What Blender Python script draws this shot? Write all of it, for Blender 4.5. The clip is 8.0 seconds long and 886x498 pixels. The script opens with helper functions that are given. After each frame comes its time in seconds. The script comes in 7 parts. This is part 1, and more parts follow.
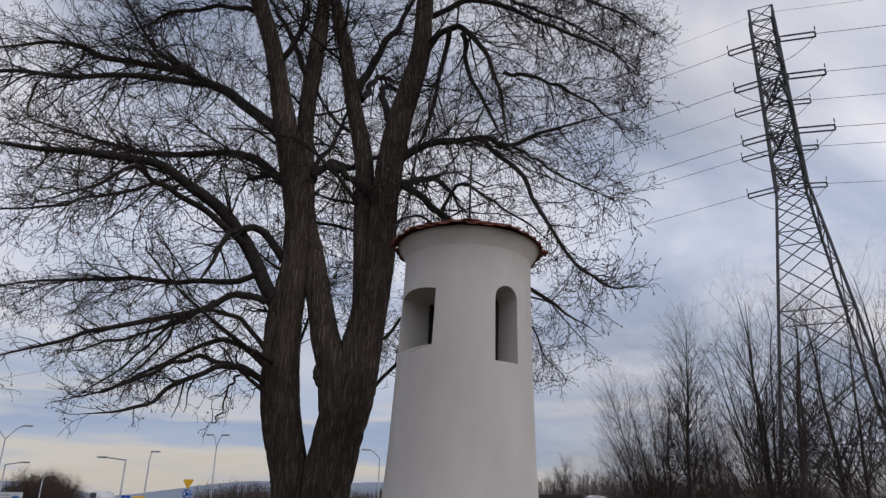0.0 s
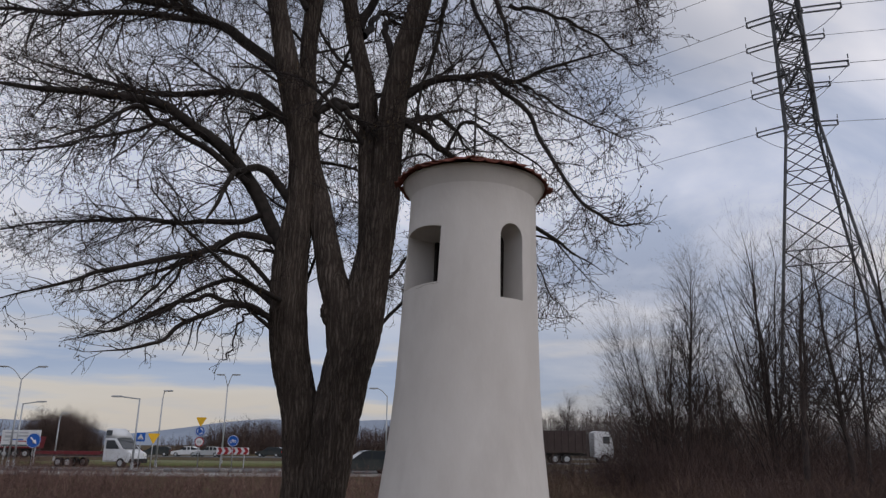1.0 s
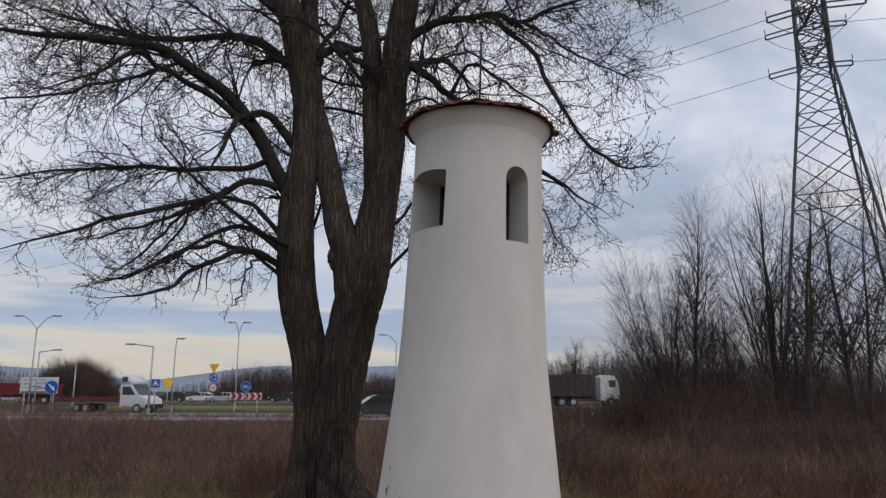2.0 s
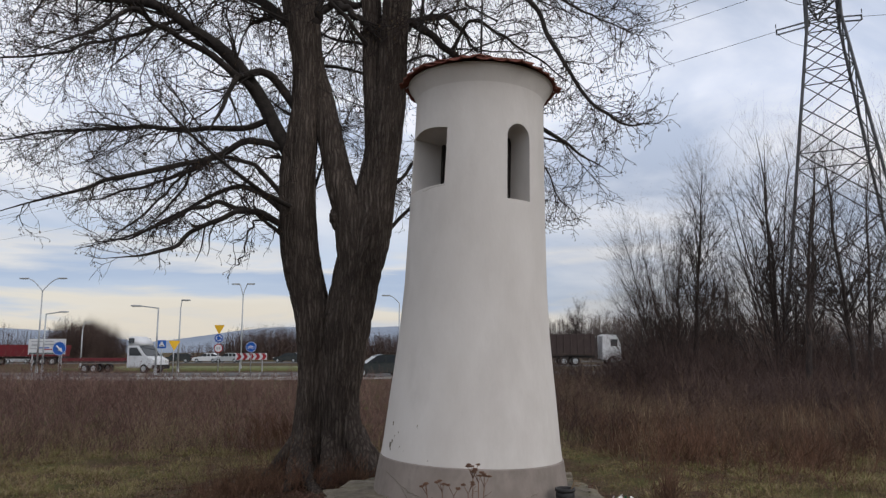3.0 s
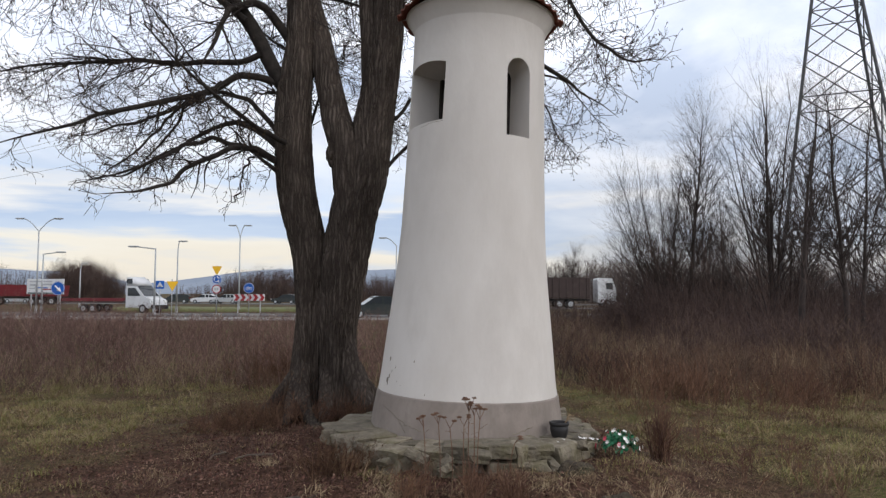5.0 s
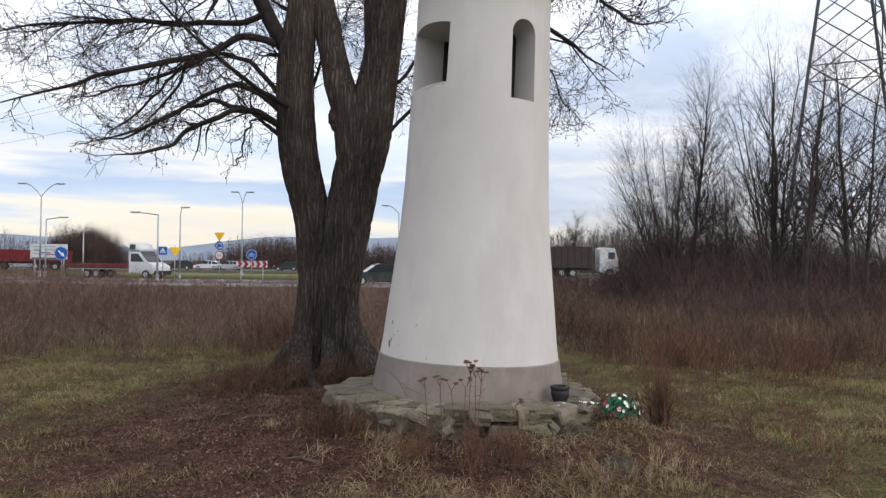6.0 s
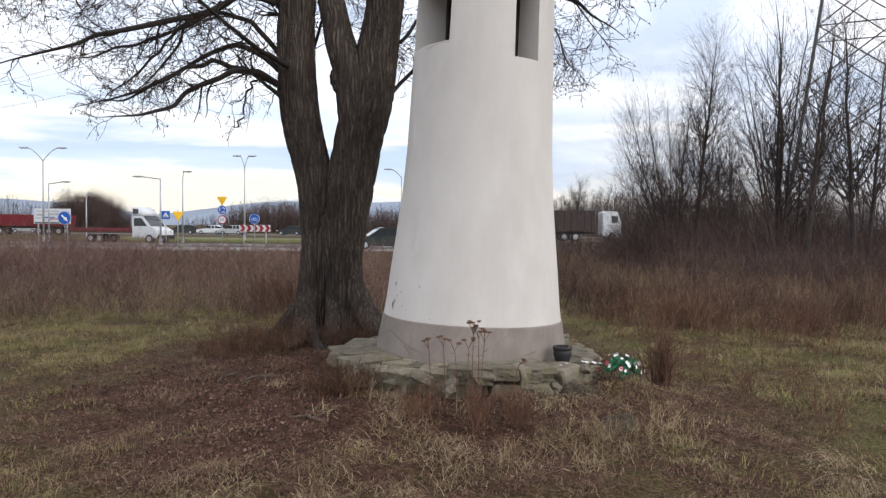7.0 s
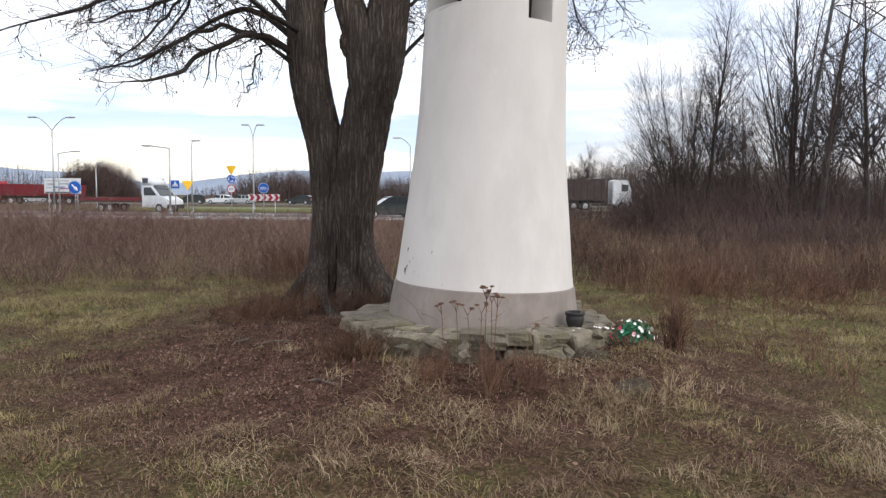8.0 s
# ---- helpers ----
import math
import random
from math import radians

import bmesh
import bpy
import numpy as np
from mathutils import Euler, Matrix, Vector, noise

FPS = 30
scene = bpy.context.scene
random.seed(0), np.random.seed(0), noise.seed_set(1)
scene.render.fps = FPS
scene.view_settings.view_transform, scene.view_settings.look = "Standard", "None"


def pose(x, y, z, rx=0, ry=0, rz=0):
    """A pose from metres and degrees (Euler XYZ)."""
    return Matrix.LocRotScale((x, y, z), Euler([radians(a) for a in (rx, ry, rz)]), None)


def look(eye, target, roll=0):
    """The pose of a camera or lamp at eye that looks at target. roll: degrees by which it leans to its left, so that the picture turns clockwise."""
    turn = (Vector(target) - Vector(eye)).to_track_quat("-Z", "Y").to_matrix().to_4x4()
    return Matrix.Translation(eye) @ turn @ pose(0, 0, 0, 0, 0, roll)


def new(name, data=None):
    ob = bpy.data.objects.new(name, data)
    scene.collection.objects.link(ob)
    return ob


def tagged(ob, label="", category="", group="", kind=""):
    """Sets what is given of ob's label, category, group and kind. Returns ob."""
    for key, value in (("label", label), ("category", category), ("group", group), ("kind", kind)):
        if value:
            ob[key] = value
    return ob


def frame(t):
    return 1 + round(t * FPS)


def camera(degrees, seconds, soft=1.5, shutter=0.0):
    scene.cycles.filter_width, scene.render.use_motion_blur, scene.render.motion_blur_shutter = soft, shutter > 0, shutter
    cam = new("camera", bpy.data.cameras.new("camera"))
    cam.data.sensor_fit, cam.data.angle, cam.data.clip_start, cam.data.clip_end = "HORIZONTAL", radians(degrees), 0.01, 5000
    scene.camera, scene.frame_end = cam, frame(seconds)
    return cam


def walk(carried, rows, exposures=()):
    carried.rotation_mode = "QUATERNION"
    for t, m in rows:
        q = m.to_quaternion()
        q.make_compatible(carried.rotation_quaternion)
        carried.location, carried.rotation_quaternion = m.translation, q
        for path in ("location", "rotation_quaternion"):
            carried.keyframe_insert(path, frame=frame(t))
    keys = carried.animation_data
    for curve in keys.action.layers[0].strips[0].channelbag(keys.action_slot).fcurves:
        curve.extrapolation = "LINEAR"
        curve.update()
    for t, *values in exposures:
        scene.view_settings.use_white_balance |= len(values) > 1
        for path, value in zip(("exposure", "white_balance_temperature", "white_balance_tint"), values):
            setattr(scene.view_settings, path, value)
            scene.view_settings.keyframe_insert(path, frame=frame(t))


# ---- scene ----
cam = camera(64.5, 8.0, soft=1.35)
PATH = [
    (0, (-0.134, -0.952, 1.845), (-0.1, 0.922, 2.542), 0.6),
    (0.5, (-0.134, -0.945, 1.823), (-0.106, 0.959, 2.433), 0.3),
    (1, (-0.132, -0.944, 1.799), (-0.111, 0.982, 2.34), 0.4),
    (1.5, (-0.121, -0.94, 1.779), (-0.112, 1.005, 2.244), 0.3),
    (3, (-0.103, -0.956, 1.73), (-0.11, 1.023, 2.017), -0.2),
    (3.5, (-0.093, -0.938, 1.719), (-0.097, 1.047, 1.962), -0.2),
    (4, (-0.091, -0.929, 1.7), (-0.09, 1.06, 1.907), -0.2),
    (4.5, (-0.103, -0.923, 1.689), (-0.1, 1.07, 1.857), -0.1),
    (6, (-0.111, -0.882, 1.629), (-0.116, 1.118, 1.667), 0.6),
    (6.5, (-0.109, -0.878, 1.617), (-0.115, 1.122, 1.604), 0.5),
    (7, (-0.114, -0.878, 1.602), (-0.126, 1.121, 1.538), 0.5),
    (7.5, (-0.143, -0.863, 1.584), (-0.163, 1.134, 1.477), 0.7),
    (8, (-0.148, -0.851, 1.563), (-0.184, 1.143, 1.412), 0.4),
]
EXPOSURE = [(0.0, -0.66, 6320, 14), (1.0, -0.69, 6360, 14), (1.7, -0.60, 6400, 12), (2.8, -0.30, 6480, 11), (3.5, -0.18, 6500, 10), (4.5, -0.03, 6500, 10), (6.0, 0.18, 6500, 10), (7.0, 0.40, 6500, 10), (8.0, 0.60, 6500, 10)]
walk(cam, [(t, look(eye, target, roll)) for t, eye, target, roll in PATH], EXPOSURE)

# ---- sky and sun ----
SUN_ELEVATION, SUN_AZIMUTH = radians(32), radians(128)   # azimuth from +y towards +x
SUN_WAY = Vector((math.sin(SUN_AZIMUTH) * math.cos(SUN_ELEVATION), math.cos(SUN_AZIMUTH) * math.cos(SUN_ELEVATION), math.sin(SUN_ELEVATION)))
world = bpy.data.worlds.new("overcast_sky")
scene.world = world
world.use_nodes = True


def build_sky():
    nt = world.node_tree
    nt.nodes.clear()
    node = lambda kind, **kw: _set(nt.nodes.new(kind), kw)

    def _set(n, kw):
        for k, v in kw.items():
            if k in ("operation", "blend_type", "data_type", "sky_type", "vector_type"):
                if k == "operation":
                    n.operation = v
                elif k == "blend_type":
                    n.blend_type = v
                elif k == "data_type":
                    n.data_type = v
                elif k == "sky_type":
                    n.sky_type = v
            else:
                n.inputs[int(k[1:])].default_value = v
        return n

    def link(a, b, i=0, o=0):
        nt.links.new(a.outputs[o], b.inputs[i])

    out = node("ShaderNodeOutputWorld")
    tc = node("ShaderNodeTexCoord")
    sky = node("ShaderNodeTexSky", sky_type="NISHITA")
    sky.sun_disc = False
    sky.sun_elevation, sky.sun_rotation = SUN_ELEVATION, SUN_AZIMUTH
    sky.air_density, sky.dust_density = 1.0, 1.5
    blue = node("ShaderNodeMix", data_type="RGBA", blend_type="MULTIPLY")
    blue.inputs[0].default_value = 1.0
    link(sky, blue, 6)
    blue.inputs[7].default_value = (0.13, 0.13, 0.13, 1)
    # cloud deck: the view direction meets a flat layer overhead
    sep = node("ShaderNodeSeparateXYZ")
    link(tc, sep)
    up = node("ShaderNodeMath", operation="ABSOLUTE")
    link(sep, up, 0, 2)
    low = node("ShaderNodeMath", operation="ADD", i1=0.20)
    link(up, low)
    dx = node("ShaderNodeMath", operation="DIVIDE")
    link(sep, dx, 0, 0), link(low, dx, 1)
    dy = node("ShaderNodeMath", operation="DIVIDE")
    link(sep, dy, 0, 1), link(low, dy, 1)
    flat = node("ShaderNodeCombineXYZ")
    link(dx, flat, 0), link(dy, flat, 1)
    turned = node("ShaderNodeMapping")
    link(flat, turned)
    turned.inputs[2].default_value = (0, 0, radians(-33))
    stretch = node("ShaderNodeMapping")
    link(turned, stretch)
    stretch.inputs[1].default_value = (3.1, 1.7, 0)
    stretch.inputs[2].default_value = (0, 0, radians(-8))
    stretch.inputs[3].default_value = (0.95, 1.35, 1)
    big = node("ShaderNodeTexNoise")
    link(stretch, big)
    big.inputs["Scale"].default_value, big.inputs["Detail"].default_value, big.inputs["Roughness"].default_value, big.inputs["Distortion"].default_value = 1.15, 7.0, 0.52, 0.6
    ramp = node("ShaderNodeValToRGB")
    link(big, ramp)
    els = ramp.color_ramp.elements
    els[0].position, els[0].color = 0.33, (0.50, 0.57, 0.71, 1)
    els[1].position, els[1].color = 0.63, (1.12, 1.10, 1.10, 1)
    e = els.new(0.47)
    e.color = (0.75, 0.79, 0.89, 1)
    # the deck is brighter on the veiled sun's side
    dot = node("ShaderNodeVectorMath")
    dot.operation = "DOT_PRODUCT"
    link(tc, dot)
    dot.inputs[1].default_value = SUN_WAY
    pos = node("ShaderNodeMath", operation="MAXIMUM", i1=0.0)
    nt.links.new(dot.outputs["Value"], pos.inputs[0])
    powr = node("ShaderNodeMath", operation="POWER", i1=2.0)
    link(pos, powr)
    gain = node("ShaderNodeMath", operation="MULTIPLY_ADD", i1=0.5, i2=0.95)
    link(powr, gain)
    lit = node("ShaderNodeMix", data_type="RGBA", blend_type="MULTIPLY")
    lit.inputs[0].default_value = 1.0
    nt.links.new(ramp.outputs[0], lit.inputs[6])
    tall = node("ShaderNodeValToRGB")
    nt.links.new(sep.outputs[2], tall.inputs[0])
    te = tall.color_ramp.elements
    te[0].position, te[0].color = 0.0, (0.66, 0.67, 0.70, 1)
    te[1].position, te[1].color = 0.72, (0.86, 0.86, 0.86, 1)
    for p, v, b in ((0.12, 0.70, 0.75), (0.22, 0.90, 0.95), (0.34, 1.22, 1.22), (0.52, 1.0, 1.0)):
        q = te.new(p)
        q.color = (v, v * 0.5 + b * 0.5, b, 1)
    both = node("ShaderNodeMath", operation="MULTIPLY")
    nt.links.new(gain.outputs[0], both.inputs[0])
    nt.links.new(tall.outputs[0], both.inputs[1])
    nt.links.new(both.outputs[0], lit.inputs[7])
    # towards the horizon: streaks of blue-grey stratus over a pale clear slot, strongest to the west
    streak = node("ShaderNodeMapping")
    nt.links.new(tc.outputs[0], streak.inputs[0])
    streak.inputs[3].default_value = (2.2, 2.2, 16)
    sn = node("ShaderNodeTexNoise")
    link(streak, sn)
    sn.inputs["Scale"].default_value, sn.inputs["Detail"].default_value, sn.inputs["Distortion"].default_value = 1.4, 6.0, 0.3
    bend = node("ShaderNodeMath", operation="MULTIPLY_ADD", i1=0.17, i2=-0.085)
    link(sn, bend)
    height = node("ShaderNodeMath", operation="ADD")
    nt.links.new(sep.outputs[2], height.inputs[0])
    link(bend, height, 1)
    slot = node("ShaderNodeValToRGB")
    link(height, slot)
    se = slot.color_ramp.elements
    se[0].position, se[0].color = 0.0, (0.57, 0.61, 0.69, 1)
    se[1].position, se[1].color = 0.24, (0.65, 0.70, 0.82, 1)
    for p, c in ((0.018, (0.60, 0.61, 0.64)), (0.04, (0.73, 0.67, 0.58)), (0.06, (0.75, 0.70, 0.62)), (0.078, (0.48, 0.56, 0.70)), (0.105, (0.40, 0.49, 0.66)), (0.125, (0.73, 0.72, 0.72)), (0.15, (0.56, 0.65, 0.80))):
        q = se.new(p)
        q.color = (*c, 1)
    fade = node("ShaderNodeValToRGB")
    nt.links.new(sep.outputs[2], fade.inputs[0])
    fe = fade.color_ramp.elements
    fe[0].position, fe[0].color = 0.12, (1, 1, 1, 1)
    fe[1].position, fe[1].color = 0.24, (0, 0, 0, 1)
    west = node("ShaderNodeMapRange")
    nt.links.new(sep.outputs[0], west.inputs[0])
    west.inputs[1].default_value, west.inputs[2].default_value, west.inputs[3].default_value, west.inputs[4].default_value = -0.05, 0.25, 1.0, 0.25
    part_of = node("ShaderNodeMath", operation="MULTIPLY")
    nt.links.new(fade.outputs[0], part_of.inputs[0])
    nt.links.new(west.outputs[0], part_of.inputs[1])
    warm = node("ShaderNodeMix", data_type="RGBA", blend_type="MIX")
    nt.links.new(part_of.outputs[0], warm.inputs[0])
    nt.links.new(lit.outputs[2], warm.inputs[6])
    nt.links.new(slot.outputs[0], warm.inputs[7])
    # thin gaps show the blue behind
    hole = node("ShaderNodeTexNoise")
    link(stretch, hole)
    hole.inputs["Scale"].default_value, hole.inputs["Detail"].default_value = 0.55, 4.0
    hr = node("ShaderNodeValToRGB")
    link(hole, hr)
    he = hr.color_ramp.elements
    he[0].position, he[0].color = 0.58, (0.9, 0.9, 0.9, 1)
    he[1].position, he[1].color = 0.72, (0.35, 0.35, 0.35, 1)
    mix = node("ShaderNodeMix", data_type="RGBA", blend_type="MIX")
    nt.links.new(hr.outputs[0], mix.inputs[0])
    nt.links.new(blue.outputs[2], mix.inputs[6])
    nt.links.new(warm.outputs[2], mix.inputs[7])
    bg = node("ShaderNodeBackground")
    nt.links.new(mix.outputs[2], bg.inputs[0])
    bg.inputs[1].default_value = 1.22
    link(bg, out)


build_sky()
sun = new("sun", bpy.data.lights.new("sun", "SUN"))
sun.data.energy, sun.data.angle, sun.data.color = 0.6, radians(40), (1.0, 0.95, 0.89)
sun.matrix_world = look(SUN_WAY * 100, (0, 0, 0))


# ---- materials ----
def surface(name, a, b, scale=6.0, rough=0.85, bump=0.3, metal=0.0, fine=60.0, stain=None, stain_scale=1.2, stretch=(1, 1, 1), vary=0.0, island=False, spec=0.3, stain_lo=0.5, stain_hi=0.7):
    """Two-tone noise surface with fine relief, large stains and, where asked, a tone of its own for each piece."""
    m = bpy.data.materials.new(name)
    m.use_nodes = True
    nt = m.node_tree
    bsdf = nt.nodes["Principled BSDF"]
    bsdf.inputs["Roughness"].default_value, bsdf.inputs["Metallic"].default_value = rough, metal
    bsdf.inputs["Specular IOR Level"].default_value = spec
    tc = nt.nodes.new("ShaderNodeTexCoord")
    mp = nt.nodes.new("ShaderNodeMapping")
    nt.links.new(tc.outputs["Object"], mp.inputs[0])
    mp.inputs[3].default_value = stretch
    n1 = nt.nodes.new("ShaderNodeTexNoise")
    n1.inputs["Scale"].default_value, n1.inputs["Detail"].default_value = scale, 8.0
    n1.inputs["Roughness"].default_value = 0.62
    nt.links.new(mp.outputs[0], n1.inputs[0])
    r1 = nt.nodes.new("ShaderNodeValToRGB")
    r1.color_ramp.elements[0].position, r1.color_ramp.elements[1].position = 0.32, 0.68
    r1.color_ramp.elements[0].color, r1.color_ramp.elements[1].color = (*a, 1), (*b, 1)
    nt.links.new(n1.outputs[0], r1.inputs[0])
    colour = r1.outputs[0]
    if stain:
        n3 = nt.nodes.new("ShaderNodeTexNoise")
        n3.inputs["Scale"].default_value, n3.inputs["Detail"].default_value, n3.inputs["Roughness"].default_value = stain_scale, 9.0, 0.65
        nt.links.new(mp.outputs[0], n3.inputs[0])
        r3 = nt.nodes.new("ShaderNodeValToRGB")
        r3.color_ramp.elements[0].position, r3.color_ramp.elements[1].position = stain_lo, stain_hi
        nt.links.new(n3.outputs[0], r3.inputs[0])
        mx = nt.nodes.new("ShaderNodeMix")
        mx.data_type = "RGBA"
        nt.links.new(r3.outputs[0], mx.inputs[0])
        nt.links.new(colour, mx.inputs[6])
        mx.inputs[7].default_value = (*stain, 1)
        colour = mx.outputs[2]
    if vary:
        rnd = nt.nodes.new("ShaderNodeNewGeometry" if island else "ShaderNodeObjectInfo")
        mr = nt.nodes.new("ShaderNodeMapRange")
        mr.inputs[3].default_value, mr.inputs[4].default_value = 1 - vary, 1 + vary
        nt.links.new(rnd.outputs["Random Per Island" if island else "Random"], mr.inputs[0])
        mv = nt.nodes.new("ShaderNodeMix")
        mv.data_type, mv.blend_type = "RGBA", "MULTIPLY"
        mv.inputs[0].default_value = 1.0
        nt.links.new(colour, mv.inputs[6])
        nt.links.new(mr.outputs[0], mv.inputs[7])
        colour = mv.outputs[2]
    nt.links.new(colour, bsdf.inputs["Base Color"])
    if bump:
        n2 = nt.nodes.new("ShaderNodeTexNoise")
        n2.inputs["Scale"].default_value, n2.inputs["Detail"].default_value = fine, 6.0
        nt.links.new(mp.outputs[0], n2.inputs[0])
        bp = nt.nodes.new("ShaderNodeBump")
        bp.inputs["Strength"].default_value, bp.inputs["Distance"].default_value = bump, 0.05 if bump >= 1 else 0.02
        nt.links.new(n2.outputs[0], bp.inputs["Height"])
        nt.links.new(bp.outputs[0], bsdf.inputs["Normal"])
    return m


def blade_material(name, tones, rough=0.8, patch=0.7):
    """Thin stalks and blades: a tone for each piece, shifted patch by patch over the ground."""
    m = bpy.data.materials.new(name)
    m.use_nodes = True
    nt = m.node_tree
    bsdf = nt.nodes["Principled BSDF"]
    bsdf.inputs["Roughness"].default_value = rough
    bsdf.inputs["Specular IOR Level"].default_value = 0.15
    geo = nt.nodes.new("ShaderNodeNewGeometry")
    tc = nt.nodes.new("ShaderNodeTexCoord")
    n = nt.nodes.new("ShaderNodeTexNoise")
    n.inputs["Scale"].default_value, n.inputs["Detail"].default_value = patch, 4.0
    nt.links.new(tc.outputs["Object"], n.inputs[0])
    add = nt.nodes.new("ShaderNodeMath")
    add.operation = "MULTIPLY_ADD"
    add.inputs[1].default_value, add.inputs[2].default_value = 0.55, -0.28
    nt.links.new(geo.outputs["Random Per Island"], add.inputs[0])
    tot = nt.nodes.new("ShaderNodeMath")
    tot.operation = "ADD"
    nt.links.new(add.outputs[0], tot.inputs[0])
    nt.links.new(n.outputs[0], tot.inputs[1])
    ramp = nt.nodes.new("ShaderNodeValToRGB")
    els = ramp.color_ramp.elements
    els[0].position, els[0].color = 0.2, (*tones[0], 1)
    els[1].position, els[1].color = 0.8, (*tones[-1], 1)
    for i, t in enumerate(tones[1:-1], 1):
        e = els.new(0.2 + 0.6 * i / (len(tones) - 1))
        e.color = (*t, 1)
    nt.links.new(tot.outputs[0], ramp.inputs[0])
    nt.links.new(ramp.outputs[0], bsdf.inputs["Base Color"])
    return m


def glass(name, tint=(0.03, 0.035, 0.04)):
    m = surface(name, tint, tint, rough=0.06, bump=0.0, spec=0.6)
    return m


PLASTER = surface("white_lime_plaster", (0.54, 0.505, 0.468), (0.61, 0.578, 0.542), 2.2, 0.92, 0.10, fine=28, stain=(0.47, 0.437, 0.403), stain_scale=1.5, stretch=(1, 1, 0.45), stain_lo=0.52, stain_hi=0.85)
PLINTH = surface("grey_cement_plaster", (0.205, 0.172, 0.150), (0.285, 0.245, 0.216), 4.0, 0.92, 0.15, fine=40, stain=(0.17, 0.145, 0.125), stain_scale=2.2, stretch=(1, 1, 0.6))
SOFFIT = surface("weathered_plaster", (0.50, 0.48, 0.45), (0.58, 0.56, 0.53), 5.0, 0.9, 0.3, fine=50, stain=(0.38, 0.35, 0.31), stain_scale=2.5)
TILE = surface("red_clay_tile", (0.15, 0.050, 0.038), (0.25, 0.082, 0.058), 9.0, 0.8, 0.3, fine=70, stain=(0.10, 0.05, 0.04), stain_scale=6, vary=0.28)
IRON = surface("dark_iron", (0.025, 0.024, 0.025), (0.05, 0.045, 0.042), 14.0, 0.6, 0.2, metal=0.5)
STEEL = surface("grey_painted_steel", (0.068, 0.071, 0.076), (0.105, 0.108, 0.114), 3.0, 0.6, 0.0, metal=0.35)
GALV = surface("galvanised_steel", (0.34, 0.36, 0.37), (0.46, 0.47, 0.48), 5.0, 0.5, 0.0, metal=0.5)
def bark_material(name, crack, plate, crest, cell=23.0):
    """Old bark: long interlaced plates with dark furrows between them, pale worn crests and grey-green bloom."""
    m = surface(name, plate, crest, 22.0, 0.95, 0.0, stretch=(1, 1, 0.22), spec=0.12)
    nt = m.node_tree
    bsdf = nt.nodes["Principled BSDF"]
    base = bsdf.inputs["Base Color"].links[0].from_socket
    tc = nt.nodes.new("ShaderNodeTexCoord")
    wob = nt.nodes.new("ShaderNodeTexNoise")
    wob.inputs["Scale"].default_value, wob.inputs["Detail"].default_value = 5.0, 4.0
    nt.links.new(tc.outputs["Object"], wob.inputs[0])
    shift = nt.nodes.new("ShaderNodeVectorMath")
    shift.operation = "MULTIPLY_ADD"
    nt.links.new(wob.outputs["Color"], shift.inputs[0])
    shift.inputs[1].default_value = (0.07, 0.07, 0.5)
    nt.links.new(tc.outputs["Object"], shift.inputs[2])
    mp = nt.nodes.new("ShaderNodeMapping")
    mp.inputs[3].default_value = (1, 1, 0.06)
    nt.links.new(shift.outputs[0], mp.inputs[0])
    vo = nt.nodes.new("ShaderNodeTexVoronoi")
    vo.feature = "DISTANCE_TO_EDGE"
    vo.inputs["Scale"].default_value = cell
    nt.links.new(mp.outputs[0], vo.inputs["Vector"])
    ramp = nt.nodes.new("ShaderNodeValToRGB")
    ramp.color_ramp.elements[0].position, ramp.color_ramp.elements[0].color = 0.0, (0, 0, 0, 1)
    ramp.color_ramp.elements[1].position, ramp.color_ramp.elements[1].color = 0.42, (1, 1, 1, 1)
    nt.links.new(vo.outputs["Distance"], ramp.inputs[0])
    mx = nt.nodes.new("ShaderNodeMix")
    mx.data_type = "RGBA"
    nt.links.new(ramp.outputs[0], mx.inputs[0])
    mx.inputs[6].default_value = (*crack, 1)
    nt.links.new(base, mx.inputs[7])
    patch = nt.nodes.new("ShaderNodeTexNoise")
    patch.inputs["Scale"].default_value, patch.inputs["Detail"].default_value = 1.6, 6.0
    nt.links.new(tc.outputs["Object"], patch.inputs[0])
    pr = nt.nodes.new("ShaderNodeMapRange")
    pr.inputs[1].default_value, pr.inputs[2].default_value, pr.inputs[3].default_value, pr.inputs[4].default_value = 0.35, 0.65, 0.72, 1.25
    nt.links.new(patch.outputs[0], pr.inputs[0])
    tone = nt.nodes.new("ShaderNodeMix")
    tone.data_type, tone.blend_type = "RGBA", "MULTIPLY"
    tone.inputs[0].default_value = 1.0
    nt.links.new(mx.outputs[2], tone.inputs[6])
    nt.links.new(pr.outputs[0], tone.inputs[7])
    nt.links.new(tone.outputs[2], bsdf.inputs["Base Color"])
    grain = nt.nodes.new("ShaderNodeTexNoise")
    grain.inputs["Scale"].default_value, grain.inputs["Detail"].default_value = 60.0, 6.0
    nt.links.new(mp.outputs[0], grain.inputs[0])
    high = nt.nodes.new("ShaderNodeMath")
    high.operation = "MULTIPLY_ADD"
    nt.links.new(grain.outputs[0], high.inputs[0])
    high.inputs[1].default_value = 0.35
    nt.links.new(ramp.outputs[0], high.inputs[2])
    bp = nt.nodes.new("ShaderNodeBump")
    bp.inputs["Strength"].default_value, bp.inputs["Distance"].default_value = 0.8, 0.03
    nt.links.new(high.outputs[0], bp.inputs["Height"])
    nt.links.new(bp.outputs[0], bsdf.inputs["Normal"])
    return m


